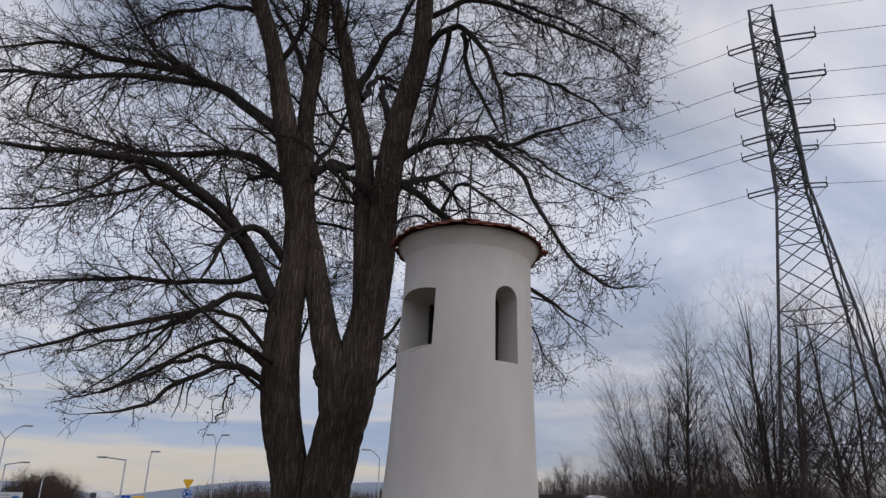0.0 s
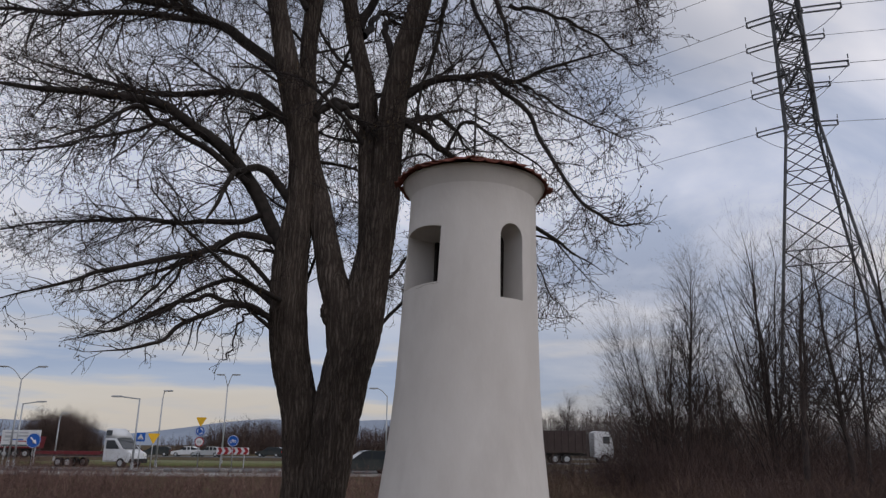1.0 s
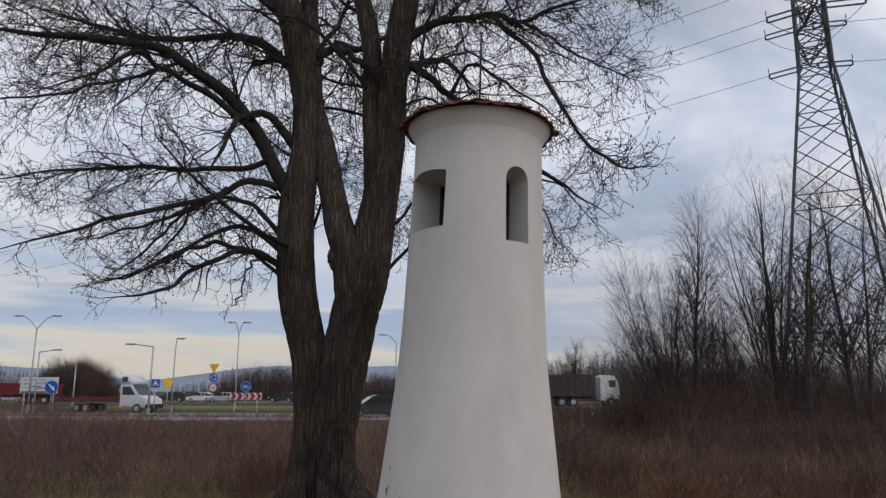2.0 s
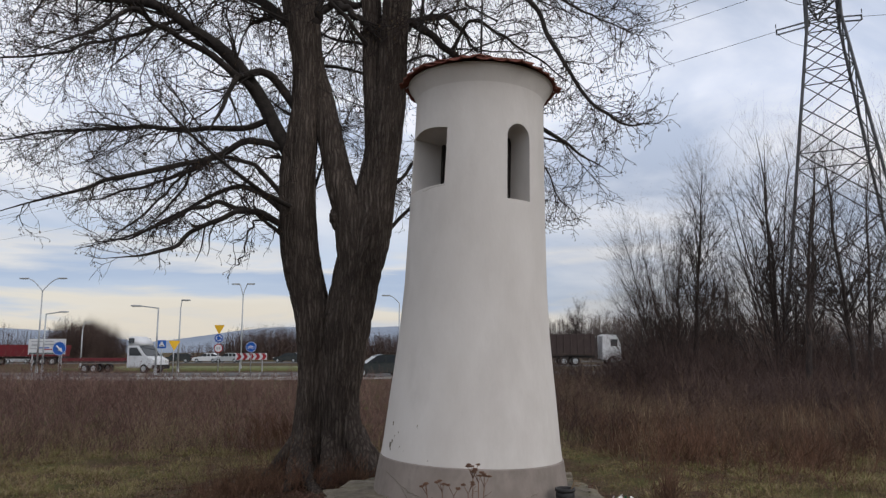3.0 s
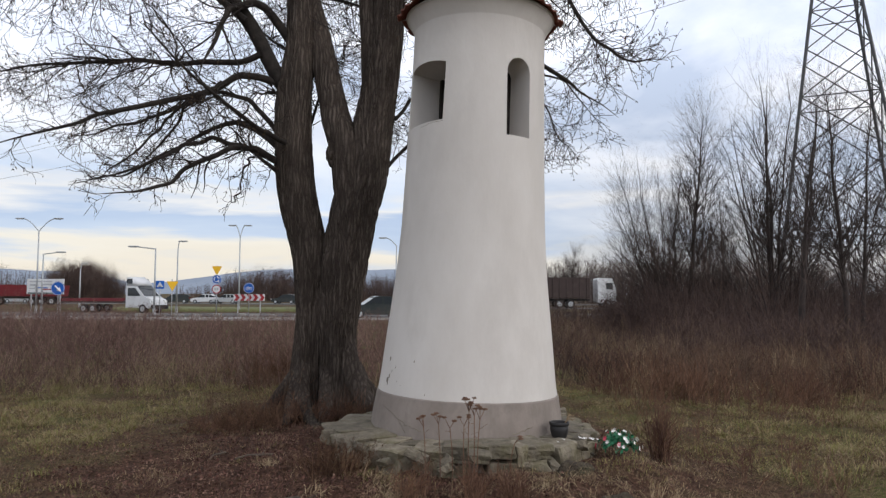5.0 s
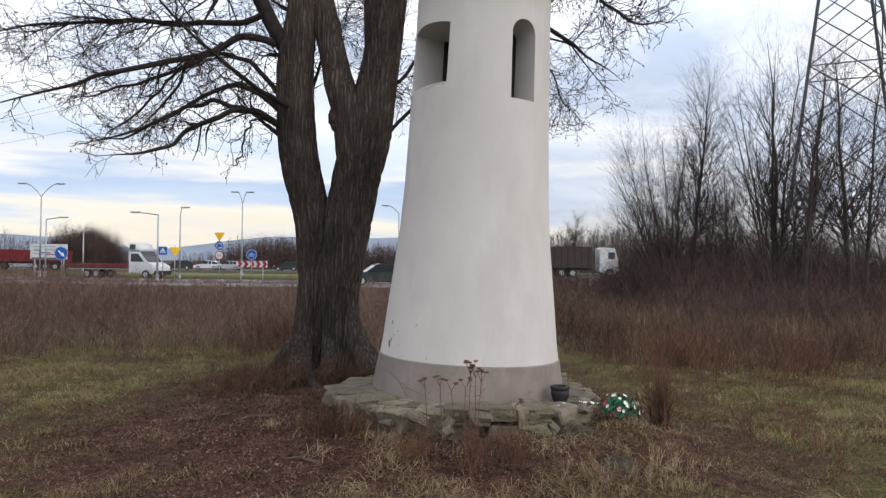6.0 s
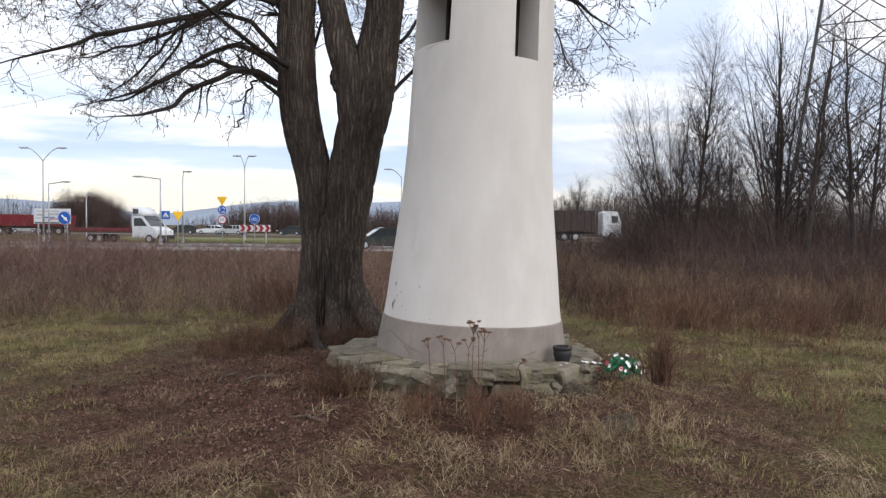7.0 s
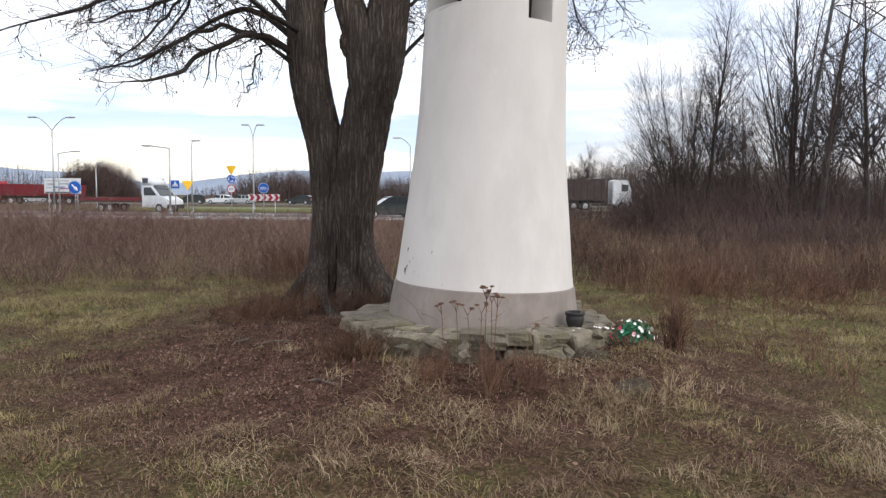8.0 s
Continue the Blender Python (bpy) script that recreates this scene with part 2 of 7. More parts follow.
BARK = bark_material("furrowed_lime_bark", (0.045, 0.035, 0.029), (0.089, 0.071, 0.059), (0.156, 0.128, 0.107))
LIMB = surface("dark_branch_bark", (0.016, 0.013, 0.012), (0.042, 0.035, 0.030), 9.0, 0.95, 0.5, fine=40)
TWIG = surface("thin_twig_bark", (0.014, 0.010, 0.009), (0.030, 0.020, 0.017), 5.0, 0.9, 0.0)
SEED = blade_material("dry_seed_bracts", [(0.03, 0.022, 0.015), (0.07, 0.048, 0.03), (0.12, 0.085, 0.045)], patch=2)
ALDER = surface("alder_bark", (0.030, 0.024, 0.022), (0.066, 0.052, 0.047), 6.0, 0.95, 0.3, fine=30)
SHRUB = blade_material("bare_shrub_stems", [(0.05, 0.036, 0.032), (0.085, 0.06, 0.052), (0.115, 0.078, 0.062)], patch=0.25)
UNDER = blade_material("dark_undergrowth_stems", [(0.052, 0.036, 0.034), (0.085, 0.058, 0.052), (0.125, 0.084, 0.070)], patch=0.25)
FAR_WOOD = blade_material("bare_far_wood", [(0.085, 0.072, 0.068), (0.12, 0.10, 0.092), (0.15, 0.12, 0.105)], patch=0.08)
STONE = surface("grey_green_sandstone", (0.095, 0.080, 0.058), (0.25, 0.218, 0.168), 7.0, 0.93, 0.7, fine=40, stain=(0.10, 0.088, 0.045), stain_scale=2.6, vary=0.34)
MORTAR = surface("dirty_cement_bed", (0.13, 0.125, 0.11), (0.21, 0.20, 0.175), 6.0, 0.95, 0.6)
ROCK = surface("mossy_field_stone", (0.034, 0.026, 0.018), (0.105, 0.082, 0.058), 12.0, 0.97, 1.0, fine=40, stain=(0.055, 0.058, 0.03), stain_scale=6)
MAT = blade_material("matted_thatch", [(0.078, 0.042, 0.033), (0.118, 0.068, 0.050), (0.15, 0.102, 0.060), (0.20, 0.136, 0.085), (0.27, 0.20, 0.128)], patch=1.1)
TURF = blade_material("lawn_grass", [(0.19, 0.122, 0.074), (0.235, 0.164, 0.088), (0.165, 0.172, 0.056), (0.245, 0.222, 0.085), (0.36, 0.27, 0.155)], patch=1.3)
BRUSHWOOD = blade_material("dry_brushwood", [(0.048, 0.026, 0.018), (0.092, 0.050, 0.032), (0.17, 0.105, 0.06)], patch=2.0)
DARK_WEED = blade_material("dark_dead_weed", [(0.05, 0.032, 0.027), (0.08, 0.052, 0.04), (0.13, 0.09, 0.06)], patch=1.5)
STRAW = blade_material("bleached_dry_grass", [(0.14, 0.096, 0.058), (0.25, 0.182, 0.112), (0.40, 0.31, 0.195)], patch=1.2)
DEADWOOD = surface("grey_dead_wood", (0.06, 0.045, 0.036), (0.125, 0.10, 0.082), 20.0, 0.95, 0.2)
LITTER = blade_material("fallen_leaves", [(0.046, 0.023, 0.019), (0.096, 0.047, 0.037), (0.142, 0.073, 0.056), (0.235, 0.148, 0.110)], patch=1.5)
WEED = blade_material("dead_weed_stalks", [(0.062, 0.035, 0.033), (0.118, 0.067, 0.060), (0.178, 0.106, 0.090), (0.30, 0.205, 0.155)], patch=0.5)
THICKET_WEED = blade_material("dark_tangled_weed", [(0.045, 0.029, 0.027), (0.08, 0.05, 0.042), (0.115, 0.074, 0.057), (0.19, 0.135, 0.088)], patch=0.6)
RUST_WEED = blade_material("rust_brown_dock", [(0.07, 0.037, 0.028), (0.125, 0.068, 0.046), (0.20, 0.115, 0.072)], patch=1.5)
ASPHALT = surface("worn_asphalt", (0.09, 0.09, 0.09), (0.13, 0.13, 0.13), 2.0, 0.85, 0.2, stain=(0.17, 0.165, 0.16), stain_scale=0.15)
GRAVEL = surface("pale_gravel_verge", (0.22, 0.21, 0.20), (0.38, 0.37, 0.35), 3.0, 0.95, 0.5, stain=(0.16, 0.14, 0.10), stain_scale=0.6)
# blue-grey haze of distance is painted into the hills' base colour
HILL = surface("far_hill_painted_haze", (0.24, 0.28, 0.34), (0.29, 0.33, 0.39), 0.01, 1.0, 0.0, spec=0.0)
RUBBER = surface("black_rubber", (0.015, 0.015, 0.016), (0.03, 0.03, 0.03), 8.0, 0.8, 0.0)
WINDOW = glass("dark_window_glass")
PLASTIC = surface("black_plastic", (0.016, 0.015, 0.016), (0.03, 0.028, 0.028), 8.0, 0.55, 0.1)


def paint(name, c, rough=0.4, dirt=(0.12, 0.10, 0.085)):
    lo = tuple(v * 0.93 for v in c)
    return surface(name, lo, c, 1.5, rough, 0.0, stain=tuple(0.75 * v + 0.25 * d for v, d in zip(c, dirt)), stain_scale=1.2)


WHITE = paint("white_paint", (0.62, 0.63, 0.64))
BLUE = paint("blue_sign_paint", (0.012, 0.10, 0.42))
YELLOW = paint("yellow_sign_paint", (0.80, 0.46, 0.02))
RED = paint("red_paint", (0.34, 0.022, 0.03))
MAROON = paint("dark_red_paint", (0.15, 0.014, 0.02))
BROWN = paint("brown_container_paint", (0.048, 0.032, 0.029), 0.6)
OLIVE = paint("grey_brown_container_paint", (0.075, 0.07, 0.062), 0.6)
CHARCOAL = paint("charcoal_car_paint", (0.035, 0.042, 0.042), 0.25)
GREEN_CAR = paint("grey_green_car_paint", (0.10, 0.14, 0.14), 0.25)
SILVER = paint("silver_car_paint", (0.40, 0.42, 0.43), 0.25)
BLACK = paint("black_paint", (0.02, 0.02, 0.02))
LENS = paint("clear_lamp_lens", (0.75, 0.75, 0.72), 0.15)
AMBER = paint("red_lamp_lens", (0.35, 0.02, 0.02), 0.2)
LEAF_GREEN = surface("green_plastic_leaves", (0.012, 0.10, 0.045), (0.03, 0.19, 0.09), 20.0, 0.5, 0.0)
PETAL_WHITE = surface("white_fabric_petals", (0.68, 0.66, 0.64), (0.8, 0.78, 0.76), 30.0, 0.8, 0.0)
PETAL_RED = surface("pink_red_fabric_petals", (0.45, 0.04, 0.08), (0.62, 0.09, 0.14), 30.0, 0.8, 0.0)


# ---- building tools ----
def mesh_np(name, v, f):
    """A mesh from an array of corners and an array of equal-sided faces."""
    me = bpy.data.meshes.new(name)
    v, f = np.asarray(v, dtype=np.float32), np.asarray(f, dtype=np.int32)
    me.vertices.add(len(v))
    me.vertices.foreach_set("co", v.ravel())
    me.loops.add(f.size)
    me.loops.foreach_set("vertex_index", f.ravel())
    me.polygons.add(len(f))
    me.polygons.foreach_set("loop_start", np.arange(0, f.size, f.shape[1], dtype=np.int32))
    me.update(calc_edges=True)
    return me


def part(name, shape, material, parent=None, label="", smooth=False):
    """Links a bmesh or a mesh as ONE object, under a thing or a part."""
    if isinstance(shape, bmesh.types.BMesh):
        me = bpy.data.meshes.new(name)
        bmesh.ops.recalc_face_normals(shape, faces=shape.faces)
        shape.to_mesh(me)
        shape.free()
    else:
        me = shape
    if smooth:
        me.polygons.foreach_set("use_smooth", np.ones(len(me.polygons), dtype=bool))
    if not me.materials:
        me.materials.append(material)
    ob = new(name, me)
    if parent:
        ob.parent = parent
    if label:
        ob["label"] = label
    return ob


def thing(name, x=0, y=0, z=0, label="", category="", group="", kind="", rz=0):
    ob = new(name)
    ob.empty_display_size = 0.2
    ob.matrix_world = pose(x, y, z, 0, 0, rz)
    return tagged(ob, label, category, group, kind)


def box(bm, size, at=(0, 0, 0), rot=(0, 0, 0), bevel=0.0):
    m = pose(*at, *rot) @ Matrix.Diagonal((*size, 1))
    vs = bmesh.ops.create_cube(bm, size=1, matrix=m)["verts"]
    if bevel:
        es = list({e for v in vs for e in v.link_edges})
        bmesh.ops.bevel(bm, geom=es, offset=bevel, segments=2, affect="EDGES", profile=0.6)
    return bm


def rod(bm, a, b, r0, r1=None, sides=8):
    a, b = Vector(a), Vector(b)
    r1 = r0 if r1 is None else r1
    m = Matrix.Translation((a + b) / 2) @ (b - a).to_track_quat("Z", "Y").to_matrix().to_4x4()
    bmesh.ops.create_cone(bm, cap_ends=True, segments=sides, radius1=r0, radius2=r1, depth=(b - a).length, matrix=m)
    return bm


def bent(bm, pts, r, sides=6):
    for a, b in zip(pts, pts[1:]):
        rod(bm, a, b, r, r, sides)
    return bm


def prism(bm, outline, y0, y1, bevel=0.0):
    """Extrudes an outline in x and z along y."""
    lo = [bm.verts.new((x, y0, z)) for x, z in outline]
    hi = [bm.verts.new((x, y1, z)) for x, z in outline]
    fs = [bm.faces.new(lo), bm.faces.new(hi[::-1])]
    n = len(lo)
    for i in range(n):
        fs.append(bm.faces.new((lo[i], hi[i], hi[(i + 1) % n], lo[(i + 1) % n])))
    if bevel:
        es = list({e for f in fs[:2] for e in f.edges})
        bmesh.ops.bevel(bm, geom=es, offset=bevel, segments=2, affect="EDGES")
    return bm


def lathe(bm, profile, sides=64, cap=True):
    rings = [[bm.verts.new((r * math.cos(2 * math.pi * k / sides), r * math.sin(2 * math.pi * k / sides), z)) for k in range(sides)] for r, z in profile]
    for a, b in zip(rings, rings[1:]):
        for k in range(sides):
            bm.faces.new((a[k], a[(k + 1) % sides], b[(k + 1) % sides], b[k]))
    if cap:
        bm.faces.new(rings[0][::-1])
        bm.faces.new(rings[-1])
    return bm


def spline(pts, n):
    """n points along a smooth curve through pts."""
    p = np.array(pts, dtype=float)
    q = np.vstack([2 * p[0] - p[1], p, 2 * p[-1] - p[-2]])
    u = np.linspace(0, len(p) - 1 - 1e-6, n)
    i, t = u.astype(int), (u % 1)[:, None]
    a, b, c, d = q[i], q[i + 1], q[i + 2], q[i + 3]
    return 0.5 * (2 * b + (c - a) * t + (2 * a - 5 * b + 4 * c - d) * t * t + (3 * b - 3 * c + d - a) * t ** 3)


def tubes(P, R, sides=3):
    """Corners and faces of tubes along many polylines: P is (lines, points, 3), R is (lines, points)."""
    P, R = np.asarray(P, float), np.asarray(R, float)
    N, n, _ = P.shape
    T = np.gradient(P, axis=1)
    T /= np.linalg.norm(T, axis=2, keepdims=True) + 1e-9
    ref = np.where(np.abs(T[:, :1, 2:3]) > 0.85, np.array([1.0, 0.1, 0]), np.array([0.05, 0.1, 1.0]))
    U = np.cross(T, np.broadcast_to(ref, T.shape))
    U /= np.linalg.norm(U, axis=2, keepdims=True) + 1e-9
    W = np.cross(T, U)
    a = np.arange(sides) * 2 * np.pi / sides
    ring = U[:, :, None, :] * np.cos(a)[None, None, :, None] + W[:, :, None, :] * np.sin(a)[None, None, :, None]
    V = (P[:, :, None, :] + ring * R[:, :, None, None]).reshape(-1, 3)
    base = (np.arange(N) * n * sides)[:, None, None] + (np.arange(n - 1) * sides)[None, :, None]
    k = np.arange(sides)[None, None, :]
    k2 = (k + 1) % sides
    F = np.stack([base + k, base + k2, base + sides + k2, base + sides + k], axis=-1).reshape(-1, 4)
    return V, F


def ribbons(P, R):
    """Flat thin strips along many polylines, for far twigs."""
    P, R = np.asarray(P, float), np.asarray(R, float)
    N, n, _ = P.shape
    T = unit(np.gradient(P, axis=1))
    S = unit(np.cross(T, np.array([0.15, 1.0, 0.1]))) * R[:, :, None]
    V = np.stack([P - S, P + S], 2).reshape(-1, 3)
    b = ((np.arange(N) * n * 2)[:, None] + np.arange(n - 1)[None] * 2).ravel()
    return V, np.stack([b, b + 1, b + 3, b + 2], -1)


def join(*sets):
    vs, fs, off = [], [], 0
    for v, f in sets:
        vs.append(v), fs.append(f + off)
        off += len(v)
    return np.vstack(vs), np.vstack(fs)


def unit(v):
    return v / (np.linalg.norm(v, axis=-1, keepdims=True) + 1e-9)


def sprout(rng, P, R, count, length, angle, lift, n=5, wild=0.25, thick=0.5, rmax=0.02, tip=0.25, lo=0.12, weights=None, rmin=0.0):
    """Side shoots on many polylines: each leaves its parent at an angle and bends by lift (up or down) as it grows."""
    N, m, _ = P.shape
    seg = np.linalg.norm(P[:, 1:] - P[:, :-1], axis=2).sum(1)
    w = seg if weights is None else seg * weights
    who = rng.choice(N, count, p=w / w.sum())
    u = lo + (1 - lo) * rng.random(count)
    s = u * (m - 1)
    i = np.minimum(s.astype(int), m - 2)
    f = (s - i)[:, None]
    start = P[who, i] * (1 - f) + P[who, i + 1] * f
    tan = unit(P[who, i + 1] - P[who, i])
    r = (R[who, i] * (1 - f[:, 0]) + R[who, i + 1] * f[:, 0])
    side = unit(np.cross(tan, rng.normal(size=(count, 3))))
    ang = np.radians(rng.uniform(*angle, count))[:, None]
    d = unit(tan * np.cos(ang) + side * np.sin(ang))
    L = rng.uniform(*length, count) * (1.15 - 0.55 * u)
    pts = [start]
    for k in range(n - 1):
        d = unit(d + rng.normal(size=(count, 3)) * wild + np.array([0, 0, lift]) * (1 if np.isscalar(lift) else 1))
        pts.append(pts[-1] + d * (L / (n - 1))[:, None])
    Q = np.stack(pts, 1)
    r0 = np.maximum(np.minimum(r * thick, rmax), rmin) * rng.uniform(0.7, 1.0, count)
    return Q, r0[:, None] * np.linspace(1, tip, n)[None, :]


def rough_tube(pts, radii, sides, rings, ridge, seed, flare=None):
    """One thick stem with furrowed bark: its outline is wavy round and along."""
    P = spline(pts, rings)
    R = np.interp(np.linspace(0, 1, rings), np.linspace(0, 1, len(radii)), radii)
    V, F = tubes(P[None], R[None], sides)
    V = V.reshape(rings, sides, 3)
    for i in range(rings):
        for k in range(sides):
            d = V[i, k] - P[i]
            a = 2 * math.pi * k / sides
            ca, sa, z = math.cos(a), math.sin(a), P[i][2]
            girth = 9 * R[i]
            q = Vector((ca * 2.6 + seed, sa * 2.6, z * 0.55))
            q2 = Vector((ca * (2 + girth) + seed, sa * (2 + girth), z * 1.5))
            q3 = Vector((ca * (4 + 2.2 * girth) + seed, sa * (4 + 2.2 * girth), z * 3.2))
            crest = 1 - 2.2 * abs(noise.noise(q2 + noise.noise_vector(q) * 0.5))
            groove = max(0.0, 1 - 5 * abs(noise.noise(q3 + noise.noise_vector(q2) * 0.35)))
            q4 = Vector((ca * (9 + 4 * girth) + seed, sa * (9 + 4 * girth), z * 5.5))
            g = 1 + ridge * noise.noise(q) + ridge * 0.5 * crest - ridge * 0.75 * groove + ridge * 0.22 * noise.noise(q4)
            if flare:
                g *= flare(math.atan2(d[1], d[0]), P[i][2])
            V[i, k] = P[i] + d * g
    return V.reshape(-1, 3), F


# ---- ground, roads, far land ----
TOWER_X, TOWER_Y, TOWER_Z = 0.144, 6.5, 0.33


def ground_z(x, y):
    """Height of the meadow: a low mound under the shrine and the tree, small humps elsewhere."""
    x, y = np.asarray(x, float), np.asarray(y, float)
    mound = 0.15 * np.exp(-(((x + 0.4) / 2.5) ** 2 + ((y - 7.1) / 2.4) ** 2))
    mound = mound + 0.17 * np.exp(-(((x - 1.5) / 0.6) ** 2 + ((y - 5.45) / 0.55) ** 2)) + 0.06 * np.exp(-(((x + 1.0) / 0.5) ** 2 + ((y - 3.6) / 0.6) ** 2))
    mound = mound + 0.11 * np.exp(-(((x - 0.35) / 1.3) ** 2 + ((y - 4.8) / 0.42) ** 2))
    near = np.exp(-((x / 16) ** 2 + ((y - 6) / 16) ** 2))
    hump = 0.025 * np.sin(1.7 * x + 0.6 * y) * np.sin(1.3 * y - 0.5 * x) + 0.012 * np.sin(4.1 * x + 1.1) * np.sin(3.7 * y + x)
    lump = 0.034 * np.sin(6.3 * x + 1.7 * np.sin(2.9 * y)) * np.sin(5.7 * y + 1.9 * np.sin(3.3 * x + 1)) + 0.012 * np.sin(11.3 * x + 2 * y) * np.sin(9.7 * y - 3 * x)
    close = np.exp(-((x / 6) ** 2 + ((y - 5) / 6) ** 2))
    return mound + hump * near + lump * close


def make_ground():
    s = np.linspace(-1, 1, 341)
    ax = np.sinh(s * 7.4) / math.sinh(7.4) * 3500
    X, Y = np.meshgrid(ax, ax + 6.0, indexing="ij")
    V = np.stack([X, Y, ground_z(X, Y)], -1).reshape(-1, 3)
    n = len(s)
    i, j = np.meshgrid(np.arange(n - 1), np.arange(n - 1), indexing="ij")
    a = (i * n + j).ravel()
    F = np.stack([a, a + n, a + n + 1, a + 1], -1)
    m = bpy.data.materials.new("meadow_soil")
    m.use_nodes = True
    nt = m.node_tree
    bsdf = nt.nodes["Principled BSDF"]
    bsdf.inputs["Roughness"].default_value = 0.97
    bsdf.inputs["Specular IOR Level"].default_value = 0.1
    tc = nt.nodes.new("ShaderNodeTexCoord")

    def tex(scale, detail, stops):
        t = nt.nodes.new("ShaderNodeTexNoise")
        t.inputs["Scale"].default_value, t.inputs["Detail"].default_value, t.inputs["Roughness"].default_value = scale, detail, 0.65
        nt.links.new(tc.outputs["Object"], t.inputs[0])
        r = nt.nodes.new("ShaderNodeValToRGB")
        els = r.color_ramp.elements
        els[0].position, els[0].color = stops[0][0], (*stops[0][1], 1)
        els[1].position, els[1].color = stops[-1][0], (*stops[-1][1], 1)
        for p, c in stops[1:-1]:
            e = els.new(p)
            e.color = (*c, 1)
        nt.links.new(t.outputs[0], r.inputs[0])
        return t, r

    _, grass = tex(1.1, 9, [(0.3, (0.06, 0.040, 0.024)), (0.45, (0.085, 0.068, 0.033)), (0.55, (0.08, 0.082, 0.028)), (0.7, (0.12, 0.096, 0.05))])
    _, soil = tex(9, 8, [(0.3, (0.033, 0.019, 0.014)), (0.5, (0.067, 0.038, 0.027)), (0.7, (0.112, 0.070, 0.049))])
    _, mask = tex(0.7, 6, [(0.42, (0, 0, 0)), (0.6, (1, 1, 1))])
    mx = nt.nodes.new("ShaderNodeMix")
    mx.data_type = "RGBA"
    nt.links.new(mask.outputs[0], mx.inputs[0])
    nt.links.new(grass.outputs[0], mx.inputs[6])
    nt.links.new(soil.outputs[0], mx.inputs[7])
    # bare, leaf-strewn earth on the mound
    mp = nt.nodes.new("ShaderNodeMapping")
    nt.links.new(tc.outputs["Object"], mp.inputs[0])
    mp.inputs[1].default_value = (0.7 / 4.2, -5.6 / 3.4, 0)
    mp.inputs[3].default_value = (1 / 4.2, 1 / 3.4, 0.0)
    ln = nt.nodes.new("ShaderNodeVectorMath")
    ln.operation = "LENGTH"
    nt.links.new(mp.outputs[0], ln.inputs[0])
    wob = nt.nodes.new("ShaderNodeTexNoise")
    wob.inputs["Scale"].default_value, wob.inputs["Detail"].default_value = 1.3, 6
    nt.links.new(tc.outputs["Object"], wob.inputs[0])
    sm = nt.nodes.new("ShaderNodeMath")
    sm.operation = "ADD"
    nt.links.new(ln.outputs["Value"], sm.inputs[0])
    nt.links.new(wob.outputs[0], sm.inputs[1])
    rr = nt.nodes.new("ShaderNodeValToRGB")
    rr.color_ramp.elements[0].position, rr.color_ramp.elements[0].color = 0.0, (1, 1, 1, 1)
    rr.color_ramp.elements[1].position, rr.color_ramp.elements[1].color = 1.0, (0, 0, 0, 1)
    half = nt.nodes.new("ShaderNodeMath")
    half.operation = "MULTIPLY_ADD"
    half.inputs[1].default_value, half.inputs[2].default_value = 2.0, -2.0
    nt.links.new(sm.outputs[0], half.inputs[0])
    nt.links.new(half.outputs[0], rr.inputs[0])
    m2 = nt.nodes.new("ShaderNodeMix")
    m2.data_type = "RGBA"
    nt.links.new(rr.outputs[0], m2.inputs[0])
    nt.links.new(mx.outputs[2], m2.inputs[6])
    nt.links.new(soil.outputs[0], m2.inputs[7])
    # crumbs, roots and rotted leaves, hand's width and finer
    _, crumb = tex(38, 8, [(0.34, (0.40, 0.36, 0.34)), (0.5, (0.95, 0.92, 0.88)), (0.66, (1.75, 1.65, 1.5))])
    m3 = nt.nodes.new("ShaderNodeMix")
    m3.data_type, m3.blend_type = "RGBA", "MULTIPLY"
    m3.inputs[0].default_value = 1.0
    nt.links.new(m2.outputs[2], m3.inputs[6])
    nt.links.new(crumb.outputs[0], m3.inputs[7])
    nt.links.new(m3.outputs[2], bsdf.inputs["Base Color"])
    bt, _ = tex(14, 8, [(0, (0, 0, 0)), (1, (1, 1, 1))])
    bp = nt.nodes.new("ShaderNodeBump")
    bp.inputs["Strength"].default_value, bp.inputs["Distance"].default_value = 0.8, 0.05
    nt.links.new(bt.outputs[0], bp.inputs["Height"])
    nt.links.new(bp.outputs[0], bsdf.inputs["Normal"])
    ob = part("ground", mesh_np("ground", V, F), m, smooth=True)
    tagged(ob, "rough winter meadow of brown and green grass", "ground", kind="structure")


def strip(name, pts, width, z, material, label, category):
    """A flat ribbon with thickness along a line on the ground."""
    P = spline(pts, 60)
    T = np.gradient(P, axis=0)
    N = np.stack([-T[:, 1], T[:, 0]], -1)
    N /= np.linalg.norm(N, axis=1, keepdims=True)
    rows = []
    for side, zz in ((-1, 0.0), (-1, z), (1, z), (1, 0.0)):
        q = np.zeros((60, 3))
        q[:, :2] = P[:, :2] + N * side * width / 2
        q[:, 2] = zz
        rows.append(q)
    V = np.stack(rows, 1).reshape(-1, 3)
    a = np.arange(59)[:, None] * 4 + np.arange(3)[None]
    a = a.ravel()
    F = np.stack([a, a + 1, a + 5, a + 4], -1)
    ob = part(name, mesh_np(name, V, F), material)
    return tagged(ob, label, category, kind="structure")


